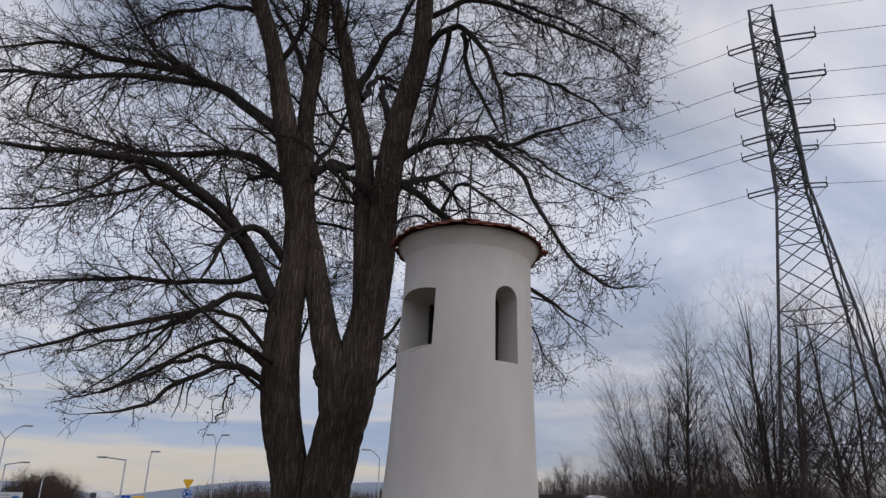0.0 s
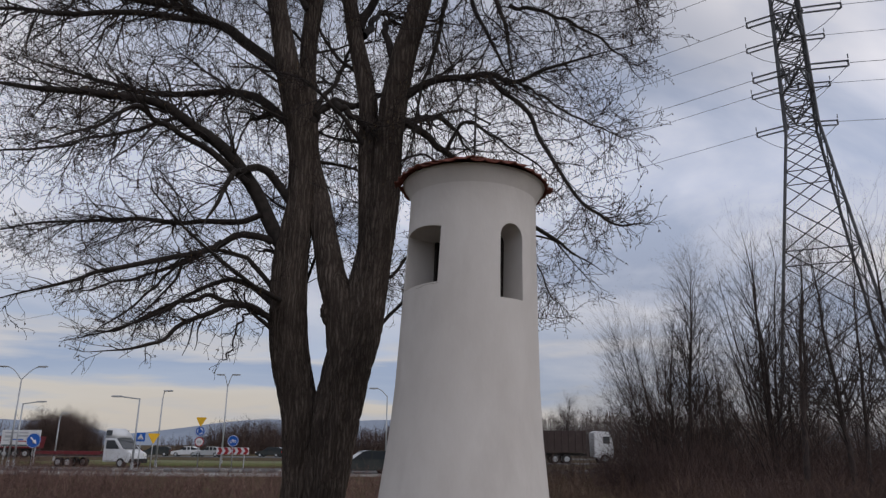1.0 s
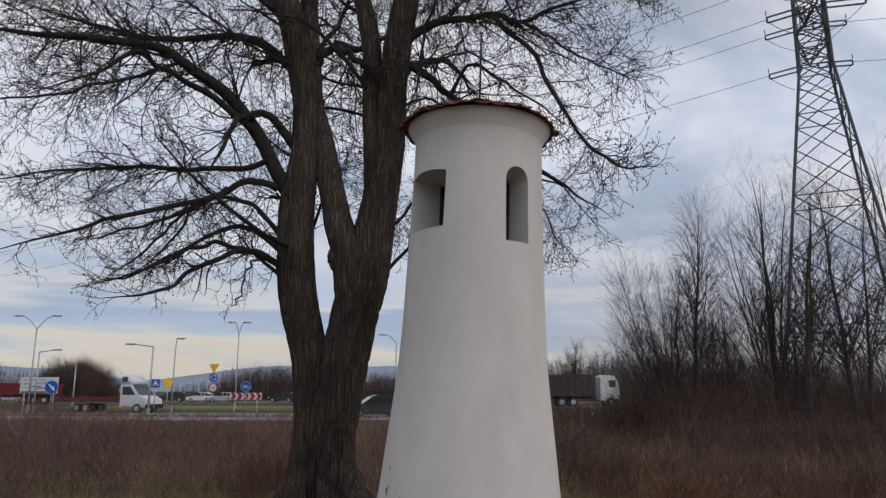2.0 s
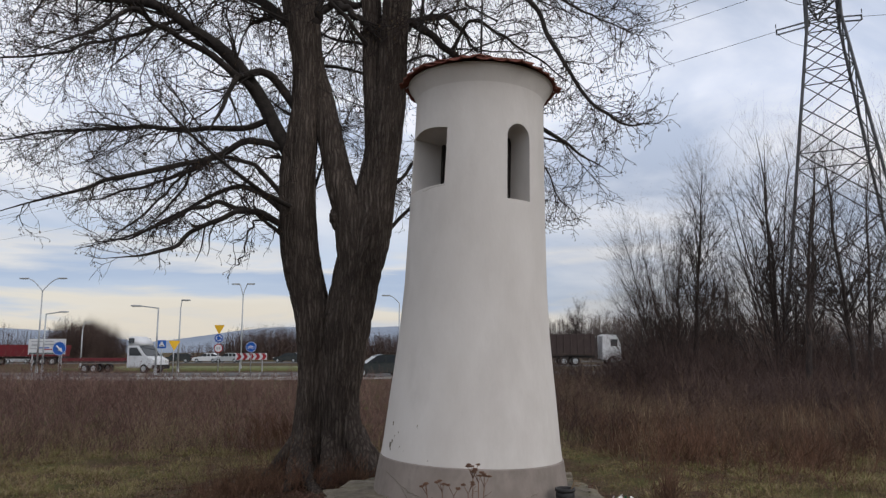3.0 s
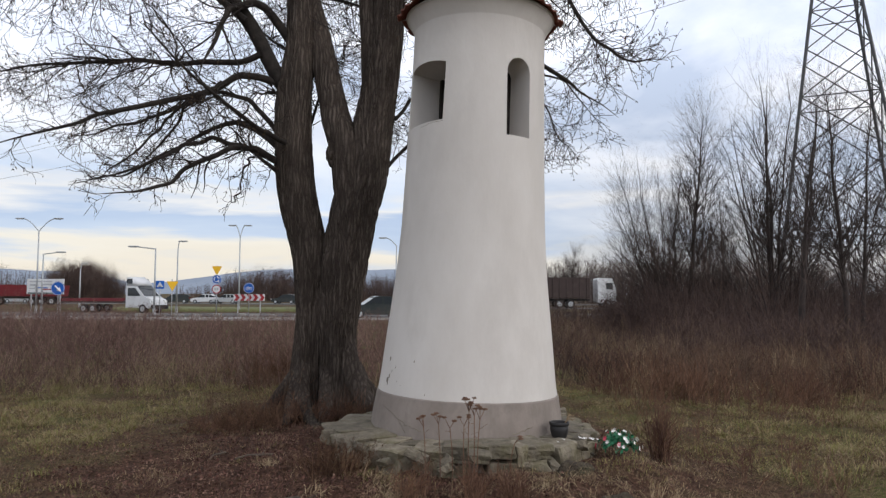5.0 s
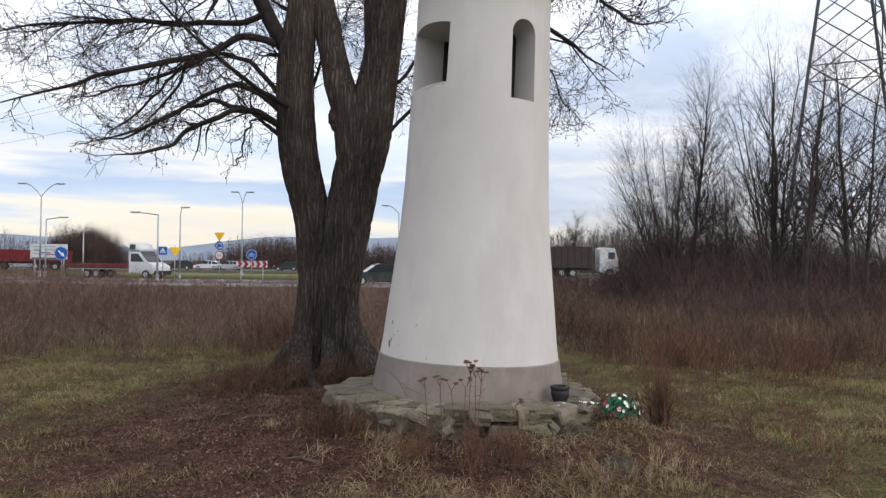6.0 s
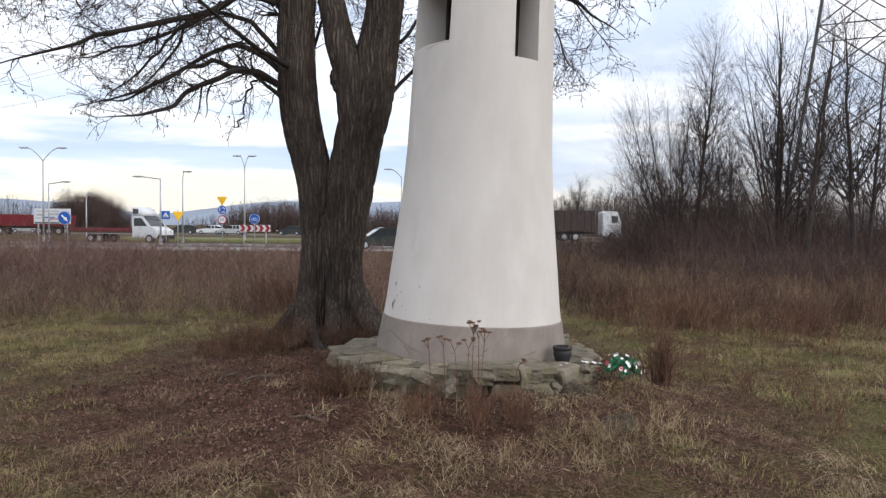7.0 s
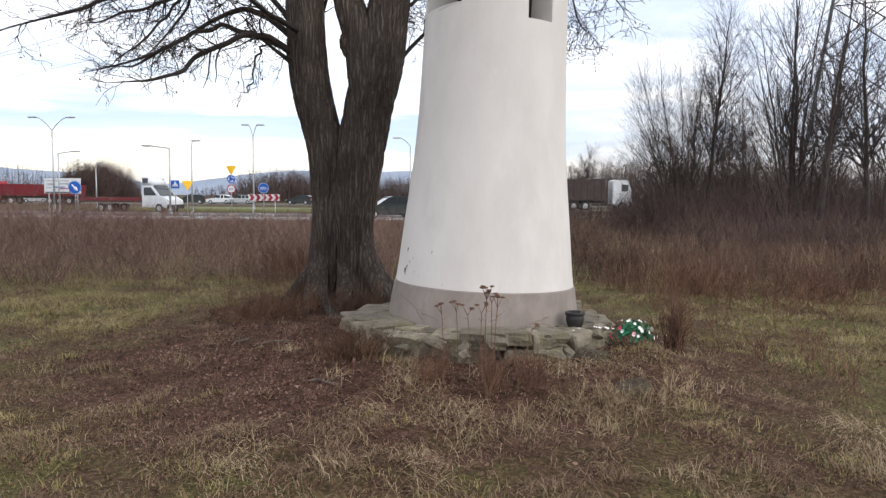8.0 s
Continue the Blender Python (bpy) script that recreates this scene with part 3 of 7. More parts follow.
def make_roads():
    strip("road", [(-140, 60, 0), (-60, 57, 0), (-20, 53.5, 0), (20, 55, 0), (110, 70, 0)], 8, 0.03, ASPHALT, "grey asphalt road beyond the meadow", "road")
    strip("road_east", [(-20, 78, 0), (8, 80, 0), (40, 82, 0), (120, 90, 0)], 8, 0.03, ASPHALT, "grey asphalt lane leaving the roundabout", "road")
    strip("road_far", [(-200, 104, 0), (-90, 108, 0), (-40, 112, 0), (0, 108, 0), (90, 116, 0)], 12, 0.035, ASPHALT, "far lane of the grey asphalt roundabout", "road")
    strip("verge", [(-30, 46.5, 0), (-16, 44.5, 0), (-2, 46, 0)], 4.5, 0.06, GRAVEL, "pale gravel verge before the road", "verge")
    strip("traffic_island", [(-36, 74, 0), (-26, 70, 0), (-14, 70, 0), (-6, 72, 0)], 14, 0.16, surface("mown_verge_grass", (0.10, 0.115, 0.045), (0.16, 0.165, 0.07), 0.8, 0.95, 0.3), "mown green traffic island with a kerb", "traffic island")


def ridge(name, x0, x1, y, peaks, base, label):
    xs = np.linspace(x0, x1, 90)
    z = base + sum(h * np.exp(-((xs - c) / w) ** 2) for c, w, h in peaks)
    z += np.array([2.2 * noise.noise(Vector((x * 0.012, 3, 0))) + 1.0 * noise.noise(Vector((x * 0.05, 9, 0))) for x in xs])
    z *= np.clip(np.minimum(xs - x0, x1 - xs) / 180, 0, 1)
    rows = [np.stack([xs, np.full(90, y + dy), z * k], -1) for dy, k in ((-160, 0.0), (-60, 0.6), (0, 1.0), (120, 0.5), (260, 0.0))]
    V = np.stack(rows, 1).reshape(-1, 3)
    a = (np.arange(89)[:, None] * 5 + np.arange(4)[None]).ravel()
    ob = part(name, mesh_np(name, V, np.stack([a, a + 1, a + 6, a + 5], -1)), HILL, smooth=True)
    tagged(ob, label, "hill", kind="structure")


def wood_band(name, x0, x1, y0, y1, height, count, seed, material, label, bumps=0.35, dome=0.0):
    """A far belt of bare trees and brush: many thin stems, each with a fan of twigs."""
    rng = np.random.default_rng(seed)
    x, y = rng.uniform(x0, x1, count), rng.uniform(y0, y1, count)
    swell = np.array([1 + bumps * noise.noise(Vector((v * 0.09, seed * 3.1, 0))) + bumps * 0.6 * noise.noise(Vector((v * 0.4, seed, 2))) for v in x])
    h = height * swell * rng.uniform(0.66, 1.0, count)
    # a copse is lower towards its ends
    h = h * (1 - dome * np.abs((x - (x0 + x1) / 2) / (x1 - x0) * 2) ** 2.2)
    n = 4
    k = np.linspace(0, 1, n)[None, :, None]
    lean = np.concatenate([rng.normal(0, 0.10, (count, 2)), np.ones((count, 1))], 1) * h[:, None]
    P = np.stack([x, y, np.full(count, -0.05)], -1)[:, None, :] + lean[:, None, :] * k + rng.normal(0, 0.06, (count, n, 3)) * k
    R = (0.008 * h + 0.015)[:, None] * np.linspace(1, 0.25, n)[None]
    Q, RQ = sprout(rng, P, R, count * 9, (0.20 * height, 0.46 * height), (20, 58), 0.09, n=3, thick=0.6, rmax=0.040, lo=0.05)
    S, RS = sprout(rng, Q, RQ, count * 17, (0.09 * height, 0.24 * height), (25, 70), 0.04, n=3, thick=0.8, rmax=0.048, tip=0.6)
    V, F = join(tubes(P, R), ribbons(Q, RQ), ribbons(S, RS))
    ob = part(name, mesh_np(name, V, F), material)
    tagged(ob, label, "woodland", kind="stuff")


def make_far_land():
    # the hills' haze is only their blue-grey colour
    ridge("hill_west", -1700, -420, 1500, [(-1050, 260, 52), (-760, 120, 20)], 8, "low wooded hill with blue haze painted into its colour")
    ridge("hill_middle", -1100, 500, 1900, [(-480, 260, 40), (-60, 300, 44)], 18, "low hill range with blue haze painted into its colour")
    wood_band("far_wood", -46, -6, 140, 158, 6.4, 1000, 11, SHRUB, "dark brown bare thicket beyond the roundabout", 0.6, 0.25)
    wood_band("far_wood", -75, -64, 128, 142, 8.0, 760, 12, SHRUB, "dense dark bare copse beyond the road", 0.3, 0.6)
    wood_band("far_wood", -150, -76, 142, 160, 6.0, 520, 13, SHRUB, "row of bare trees beyond the road", 0.6)
    wood_band("far_wood", -66, -42, 170, 195, 3.6, 260, 14, SHRUB, "low far brush under the hills", 0.4)
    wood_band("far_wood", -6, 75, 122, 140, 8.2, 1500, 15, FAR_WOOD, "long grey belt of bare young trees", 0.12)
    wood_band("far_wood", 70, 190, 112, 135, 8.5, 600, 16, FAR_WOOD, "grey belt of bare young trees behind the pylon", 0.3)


# ---- the shrine ----
LEAN = pose(0, 0, 0, 0, 1.95, 0)


def cutter(shape):
    me = bpy.data.meshes.new("cutter")
    bmesh.ops.recalc_face_normals(shape, faces=shape.faces)
    shape.to_mesh(me)
    shape.free()
    return new("cutter", me)


def make_tower():
    shrine = thing("wayside_shrine", TOWER_X, TOWER_Y, TOWER_Z, "white plastered round shrine pillar with red tiled roof and grey plinth", "shrine")
    shrine.matrix_world = pose(TOWER_X, TOWER_Y, TOWER_Z) @ LEAN
    # hollow wall, with the openings cut through it
    prof = [(0.927, 0.346), (0.905, 0.50), (0.868, 0.85), (0.828, 1.20), (0.785, 1.60), (0.755, 2.05), (0.735, 2.6), (0.715, 3.2), (0.702, 3.75), (0.698, 4.09), (0.700, 4.094), (0.726, 4.145), (0.756, 4.20), (0.79, 4.25)]
    bm = lathe(bmesh.new(), prof, 96)
    for v in bm.verts:
        a = math.atan2(v.co.y, v.co.x)
        g = 1 + 0.006 * noise.noise(Vector((math.cos(a) * 1.5, math.sin(a) * 1.5, v.co.z * 0.8)))
        v.co.x, v.co.y = v.co.x * g, v.co.y * g
    wall = part("wall", bm, PLASTER)
    cuts = []
    hollow = lathe(bmesh.new(), [(0.26, 2.55), (0.26, 3.95)], 24)
    cuts.append(cutter(hollow))
    # rectangular opening facing front left, arched one facing front right; both again behind
    for ang, w, z0, z1, arch in ((-53.5, 0.58, 3.03, 3.66, False), (33, 0.285, 2.90, 3.69, True), (121, 0.50, 3.0, 3.56, False), (211, 0.285, 2.87, 3.66, True)):
        c = bmesh.new()
        if arch:
            r = w / 2
            pts = [(-r, z0), (r, z0)] + [(r * math.cos(t), z1 - r + r * math.sin(t)) for t in np.linspace(0, math.pi, 14)]
        else:
            pts = [(-w / 2, z0 - 0.02), (w / 2, z0 + 0.01)] + [(w / 2 * k, z1 - 0.035 * k * k) for k in np.linspace(1, -1, 9)]
        prism(c, pts, -1.2, -0.12)
        bmesh.ops.rotate(c, verts=c.verts, matrix=Matrix.Rotation(radians(ang), 3, "Z"))
        cuts.append(cutter(c))
    for c in cuts:
        mod = wall.modifiers.new("cut", "BOOLEAN")
        mod.operation, mod.object, mod.solver = "DIFFERENCE", c, "EXACT"
    bpy.context.view_layer.update()
    me = bpy.data.meshes.new_from_object(wall.evaluated_get(bpy.context.evaluated_depsgraph_get()))
    wall.modifiers.clear()
    wall.data = me
    for c in cuts:
        bpy.data.objects.remove(c)
    bv = bmesh.new()
    bv.from_mesh(me)
    sharp = [e for e in bv.edges if len(e.link_faces) == 2 and e.calc_face_angle() > radians(50) and e.calc_length() > 0.004]
    bmesh.ops.bevel(bv, geom=sharp, offset=0.008, segments=2, affect="EDGES", clamp_overlap=True)
    for f in bv.faces:
        f.smooth = True
    bv.to_mesh(me)
    bv.free()
    me.set_sharp_from_angle(angle=radians(38))
    wall.parent = shrine
    # sash windows set deep in the openings; dark panes stand for the unlit inside
    for ang, w, z0, z1, deep in ((-53.5, 0.58, 3.03, 3.65, 0.25), (33, 0.285, 2.90, 3.65, 0.35)):
        win = part("window", box(bmesh.new(), (w - 0.01, 0.012, z1 - z0 - 0.02), (0, -deep, (z0 + z1) / 2)), WINDOW, shrine, "dark pane set deep in the wall, standing in for the unlit inside")
        win.matrix_basis = pose(0, 0, 0, 0, 0, ang)
        fr = bmesh.new()
        for s in (-1, 1):
            box(fr, (0.035, 0.05, z1 - z0), (s * (w / 2 - 0.02), -deep - 0.02, (z0 + z1) / 2), bevel=0.004)
        box(fr, (w - 0.07, 0.05, 0.035), (0, -deep - 0.02, z0 + 0.02), bevel=0.004)
        box(fr, (0.025, 0.04, z1 - z0 - 0.04), (0, -deep - 0.02, (z0 + z1) / 2), bevel=0.004)
        part("window_frame", fr, LIMB, win, "dark weathered wooden frame")
    # plinth, a finger proud of the wall
    bm = lathe(bmesh.new(), [(0.985, -0.03), (0.985, 0.04), (0.962, 0.2), (0.940, 0.338), (0.927, 0.348)], 96)
    for v in bm.verts:
        a = math.atan2(v.co.y, v.co.x)
        g = 1 + 0.008 * noise.noise(Vector((math.cos(a) * 2 + 5, math.sin(a) * 2, v.co.z * 2)))
        v.co.x, v.co.y = v.co.x * g, v.co.y * g
    part("plinth", bm, PLINTH, shrine, "grey cement plinth with fine cracks", True).data.set_sharp_from_angle(angle=radians(40))
    # soffit under the tiles
    part("soffit", lathe(bmesh.new(), [(0.785, 4.235), (0.795, 4.262), (0.60, 4.32)], 64), SOFFIT, shrine, "", True)
    # plaster chips low on the wall
    rng = random.Random(4)
    for a, z, s in ((-152, 0.67, 0.030), (-152.5, 0.45, 0.05), (-150.5, 0.50, 0.03), (-127.5, 0.68, 0.018), (-118, 0.375, 0.026), (-151.5, 0.42, 0.022), (-141, 0.47, 0.016), (-137, 0.44, 0.012), (-131, 0.40, 0.010), (-144, 0.60, 0.010), (-148, 0.56, 0.014)):
        r = 0.915 - 0.105 * (z - 0.4)
        bm = bmesh.new()
        ring = [bm.verts.new((s * (0.26 * math.cos(t) * rng.uniform(0.5, 1.3) + 0.22 * math.sin(t)), 0, s * math.sin(t) * rng.uniform(0.55, 1.2))) for t in np.linspace(0, 6.28, 9)[:-1]]
        bm.faces.new(ring)
        ext = bmesh.ops.extrude_face_region(bm, geom=bm.faces[:])
        bmesh.ops.translate(bm, verts=[v for v in ext["geom"] if isinstance(v, bmesh.types.BMVert)], vec=(0, -0.01, 0))
        ob = part("plaster_chip", bm, STONE, shrine, "dark chip in the plaster")
        ob.matrix_basis = pose(0, 0, 0, 0, 0, a + 90) @ pose(0, -r + 0.004, z, 5.5)
    # hairline cracks in plinth and plaster
    for k, (a0, a1, z0, z1) in enumerate(((-150, -128, 0.24, 0.10), (-128, -116, 0.10, 0.06), (-133, -127, 0.12, 0.02), (-66, -52, 0.07, 0.13), (-142, -120, 2.99, 3.03))):
        r = lambda z: 0.987 - 0.135 * z + 0.004 if z < 0.36 else float(np.interp(z, [q[1] for q in prof], [q[0] for q in prof])) + 0.003
        line = []
        for t in np.linspace(0, 1, 9):
            a, z = radians(a0 + (a1 - a0) * t + rng.uniform(-1, 1)), z0 + (z1 - z0) * t + rng.uniform(-0.008, 0.008)
            line.append((r(z) * math.cos(a), r(z) * math.sin(a), z))
        part("crack", mesh_np("crack", *tubes(np.array(line)[None], np.full((1, 9), 0.0028 if z0 < 0.36 else 0.0018), 4)), STONE, shrine, "fine dark crack")
    make_roof(shrine)
    make_cross(shrine)


def barrel(length, r0, r1, up, thick=0.024, seg=8):
    """A half-round clay tile: wide at r0, narrow at r1; up or hollow side up."""
    bm = bmesh.new()
    rows = []
    for y, r in ((0, r0), (length * 0.5, (r0 + r1) / 2), (length, r1)):
        for rr in (r, r - thick):
            rows.append([bm.verts.new((rr * math.cos(t), y, (1 if up else -1) * rr * math.sin(t) * 0.36)) for t in np.linspace(0.05, math.pi - 0.05, seg)])
    def skin(a, b):
        for k in range(seg - 1):
            bm.faces.new((a[k], a[k + 1], b[k + 1], b[k]))
    skin(rows[0], rows[2]), skin(rows[2], rows[4]), skin(rows[1], rows[3]), skin(rows[3], rows[5]), skin(rows[0], rows[1]), skin(rows[4], rows[5])
    for k in (0, seg - 1):
        bm.faces.new((rows[0][k], rows[2][k], rows[3][k], rows[1][k]))
        bm.faces.new((rows[2][k], rows[4][k], rows[5][k], rows[3][k]))
    return bm


def make_roof(shrine):
    roof = part("roof", lathe(bmesh.new(), [(0.745, 4.262), (0.60, 4.335), (0.30, 4.48), (0.06, 4.57)], 48), MORTAR, shrine, "low cone of red clay tiles")
    rng = random.Random(9)
    slope = math.degrees(math.atan2(0.30, 0.62))
    for row, (rad, z, num, r0, r1, length) in enumerate(((0.862, 4.258, 36, 0.084, 0.058, 0.30), (0.60, 4.372, 26, 0.070, 0.052, 0.28), (0.36, 4.478, 16, 0.07, 0.04, 0.27))):
        pan, cover = None, None
        for k in range(num):
            for up in (False, True):
                a = 360 / num * (k + (0.5 if up else 0)) + rng.uniform(-0.9, 0.9)
                src = cover if up else pan
                if src is None:
                    ob = part("roof_tile", barrel(length, r0, r1, up), TILE, roof, "", True)
                    if up:
                        cover = ob.data
                    else:
                        pan = ob.data
                else:
                    ob = part("roof_tile", src, TILE, roof)
                jut = rng.uniform(-0.025, 0.035)
                ob.matrix_basis = pose(0, 0, 0, 0, 0, a) @ pose(0, -rad - jut + (0.085 if up else 0), z + (0.035 if up else 0.024) + rng.uniform(-0.005, 0.005), slope - 3, 0, 0)
    part("roof_cap", lathe(bmesh.new(), [(0.14, 4.57), (0.12, 4.62), (0.05, 4.645)], 20), TILE, roof, "round clay cap tile", True)


def make_cross(shrine):
    bm = rod(bmesh.new(), (0, 0, 4.60), (0, 0, 5.47), 0.013, 0.011)
    cross = part("cross", bm, IRON, shrine, "slim dark iron cross on the roof", True)
    bar = bmesh.new()
    rod(bar, (-0.17, -0.17, 5.17), (0.17, 0.17, 5.17), 0.011)
    part("crossbar", bar, IRON, cross)
    for s in (-1, 1):
        part("finial", bmesh_ball(0.02, (0.175 * s, 0.175 * s, 5.17)), IRON, cross)
    part("finial", bmesh_ball(0.02, (0, 0, 5.475)), IRON, cross)


def bmesh_ball(r, at, sub=1):
    bm = bmesh.new()
    bmesh.ops.create_icosphere(bm, subdivisions=sub, radius=r, matrix=Matrix.Translation(at))
    return bm


def rough_stone(size, seed, cuts=3, amount=0.065):
    """A broken slab: a box with split, uneven faces and worn edges."""
    bm = bmesh.new()
    bmesh.ops.create_cube(bm, size=1)
    bmesh.ops.bevel(bm, geom=bm.edges[:], offset=0.045, segments=1, affect="EDGES")
    bmesh.ops.subdivide_edges(bm, edges=[e for e in bm.edges if e.calc_length() > 0.4], cuts=cuts, use_grid_fill=True)
    for v in bm.verts:
        p = v.co * 1.7 + Vector((seed * 7.3, seed * 3.1, seed))
        q = v.co * 4.5 + Vector((seed * 2.3, seed, seed * 5))
        v.co += Vector((noise.noise(p), noise.noise(p + Vector((9, 0, 0))), noise.noise(p + Vector((0, 9, 0))) * 0.7)) * amount * 2
        v.co += noise.noise_vector(q) * amount * 0.5
    bmesh.ops.scale(bm, vec=size, verts=bm.verts)
    return bm


def make_platform():
    plat = thing("stone_platform", TOWER_X, TOWER_Y, 0, "irregular grey-green fieldstone platform round the shrine's foot", "platform")
    part("core", lathe(bmesh.new(), [(1.27, 0.02), (1.22, 0.285), (0.5, 0.30)], 40), MORTAR, plat, "cracked cement bed between the stones")
    rng = random.Random(21)
    edge = lambda a: 1.38 + 0.10 * math.cos(2 * radians(a) + 0.5) + 0.05 * noise.noise(Vector((math.cos(radians(a)) * 2, math.sin(radians(a)) * 2, 1)))
    # upper course of edge blocks
    a = 0.0
    while a < 358:
        w = rng.uniform(0.30, 0.56)
        step = math.degrees(w / 1.38)
        if a + step > 362:
            break
        h, d = rng.uniform(0.15, 0.22), rng.uniform(0.26, 0.40)
        if a + step > 290 or a < 52:
            a += step
            continue
        r = edge(a + step / 2)
        ob = part("stone", rough_stone((w * 0.90, d, h), rng.uniform(0, 90), 4, 0.085), STONE, plat)
        ob.matrix_basis = pose(0, 0, 0, 0, 0, a + step / 2) @ pose(0, -r + d / 2 + rng.uniform(-0.03, 0.06), 0.335 - h / 2 + rng.uniform(-0.035, 0.015), rng.uniform(-3, 5), rng.uniform(-4, 4), rng.uniform(-9, 9))
        a += step
    # lower course, partly sunk
    a = 7.0
    while a < 360:
        w = rng.uniform(0.28, 0.55)
        step = math.degrees(w / 1.40)
        h, d = rng.uniform(0.14, 0.2), rng.uniform(0.25, 0.36)
        if 300 < a or a < 40:
            a += step
            continue
        r = edge(a + step / 2) + rng.uniform(-0.03, 0.05)
        ob = part("stone", rough_stone((w * 0.97, d, h), rng.uniform(0, 90)), STONE, plat)
        ob.matrix_basis = pose(0, 0, 0, 0, 0, a + step / 2) @ pose(0, -r + d / 2, 0.11 + rng.uniform(-0.02, 0.015), rng.uniform(-6, 6), rng.uniform(-5, 5), rng.uniform(-10, 10))
        a += step
    # the front edge, block by block: bearing, width, foot, top, depth
    for k, (a, w, z0, z1, d) in enumerate(((-66, 0.40, 0.20, 0.365, 0.40), (-48, 0.26, 0.08, 0.315, 0.34), (-33, 0.42, 0.00, 0.318, 0.40), (-15.8, 0.31, 0.15, 0.345, 0.36), (-2.2, 0.38, 0.235, 0.375, 0.42), (-4.5, 0.17, 0.02, 0.235, 0.26), (-13, 0.30, 0.00, 0.16, 0.28),
                                           (10.7, 0.27, 0.265, 0.385, 0.38), (11.5, 0.28, 0.06, 0.24, 0.24), (17.8, 0.11, 0.20, 0.375, 0.26), (25.4, 0.28, 0.24, 0.372, 0.40), (22.6, 0.36, 0.08, 0.245, 0.34), (40.3, 0.32, 0.08, 0.335, 0.36), (53, 0.30, 0.12, 0.30, 0.36), (58, 0.50, 0.00, 0.13, 0.3))):
        ob = part("stone", rough_stone((w * 0.98, d, (z1 - z0) * 1.02), 3.7 * k + 1, 4, 0.06), STONE, plat)
        out = 1.40 if z0 > 0.19 else 1.385
        ob.matrix_basis = pose(0, 0, 0, 0, 0, a) @ pose(0, -out + d / 2, (z0 + z1) / 2, rng.uniform(-3, 4), rng.uniform(-3, 3), rng.uniform(-6, 6))
    # flat slabs between the edge and the plinth
    a = 3.0
    while a < 357:
        w = rng.uniform(0.24, 0.42)
        step = math.degrees(w / 1.10)
        ob = part("stone", rough_stone((w * 1.02, 0.26, 0.07), rng.uniform(0, 90), amount=0.07), STONE, plat)
        ob.matrix_basis = pose(0, 0, 0, 0, 0, a + step / 2) @ pose(0, -1.08 + rng.uniform(-0.03, 0.03), 0.305 + rng.uniform(-0.008, 0.012), rng.uniform(-2, 2), rng.uniform(-2, 2), rng.uniform(-6, 6))
        a += step
    # rubble wedged between the courses
    for k in range(20):
        a, s = rng.uniform(-75, 75), rng.uniform(0.05, 0.12)
        ob = part("stone", rough_stone((s * 1.5, s, s * 0.7), rng.uniform(0, 90), 2, 0.12), STONE, plat)
        ob.matrix_basis = pose(0, 0, 0, 0, 0, a) @ pose(0, -edge(a) - rng.uniform(-0.04, 0.10), rng.choice((0.10, 0.20, 0.30)) + rng.uniform(-0.03, 0.03), rng.uniform(-30, 30), rng.uniform(-30, 30), rng.uniform(0, 180))
    # three larger slabs that jut out towards the tree
    for x, y, w, d, rz in ((-1.18, -0.30, 0.5, 0.42, 12), (-1.08, 0.12, 0.52, 0.4, -18), (-0.98, -0.74, 0.48, 0.40, 35)):
        ob = part("stone", rough_stone((w, d, 0.13), x * 9 + y, amount=0.08), STONE, plat)
        ob.matrix_basis = pose(x, y, 0.295, 2, -2, rz)


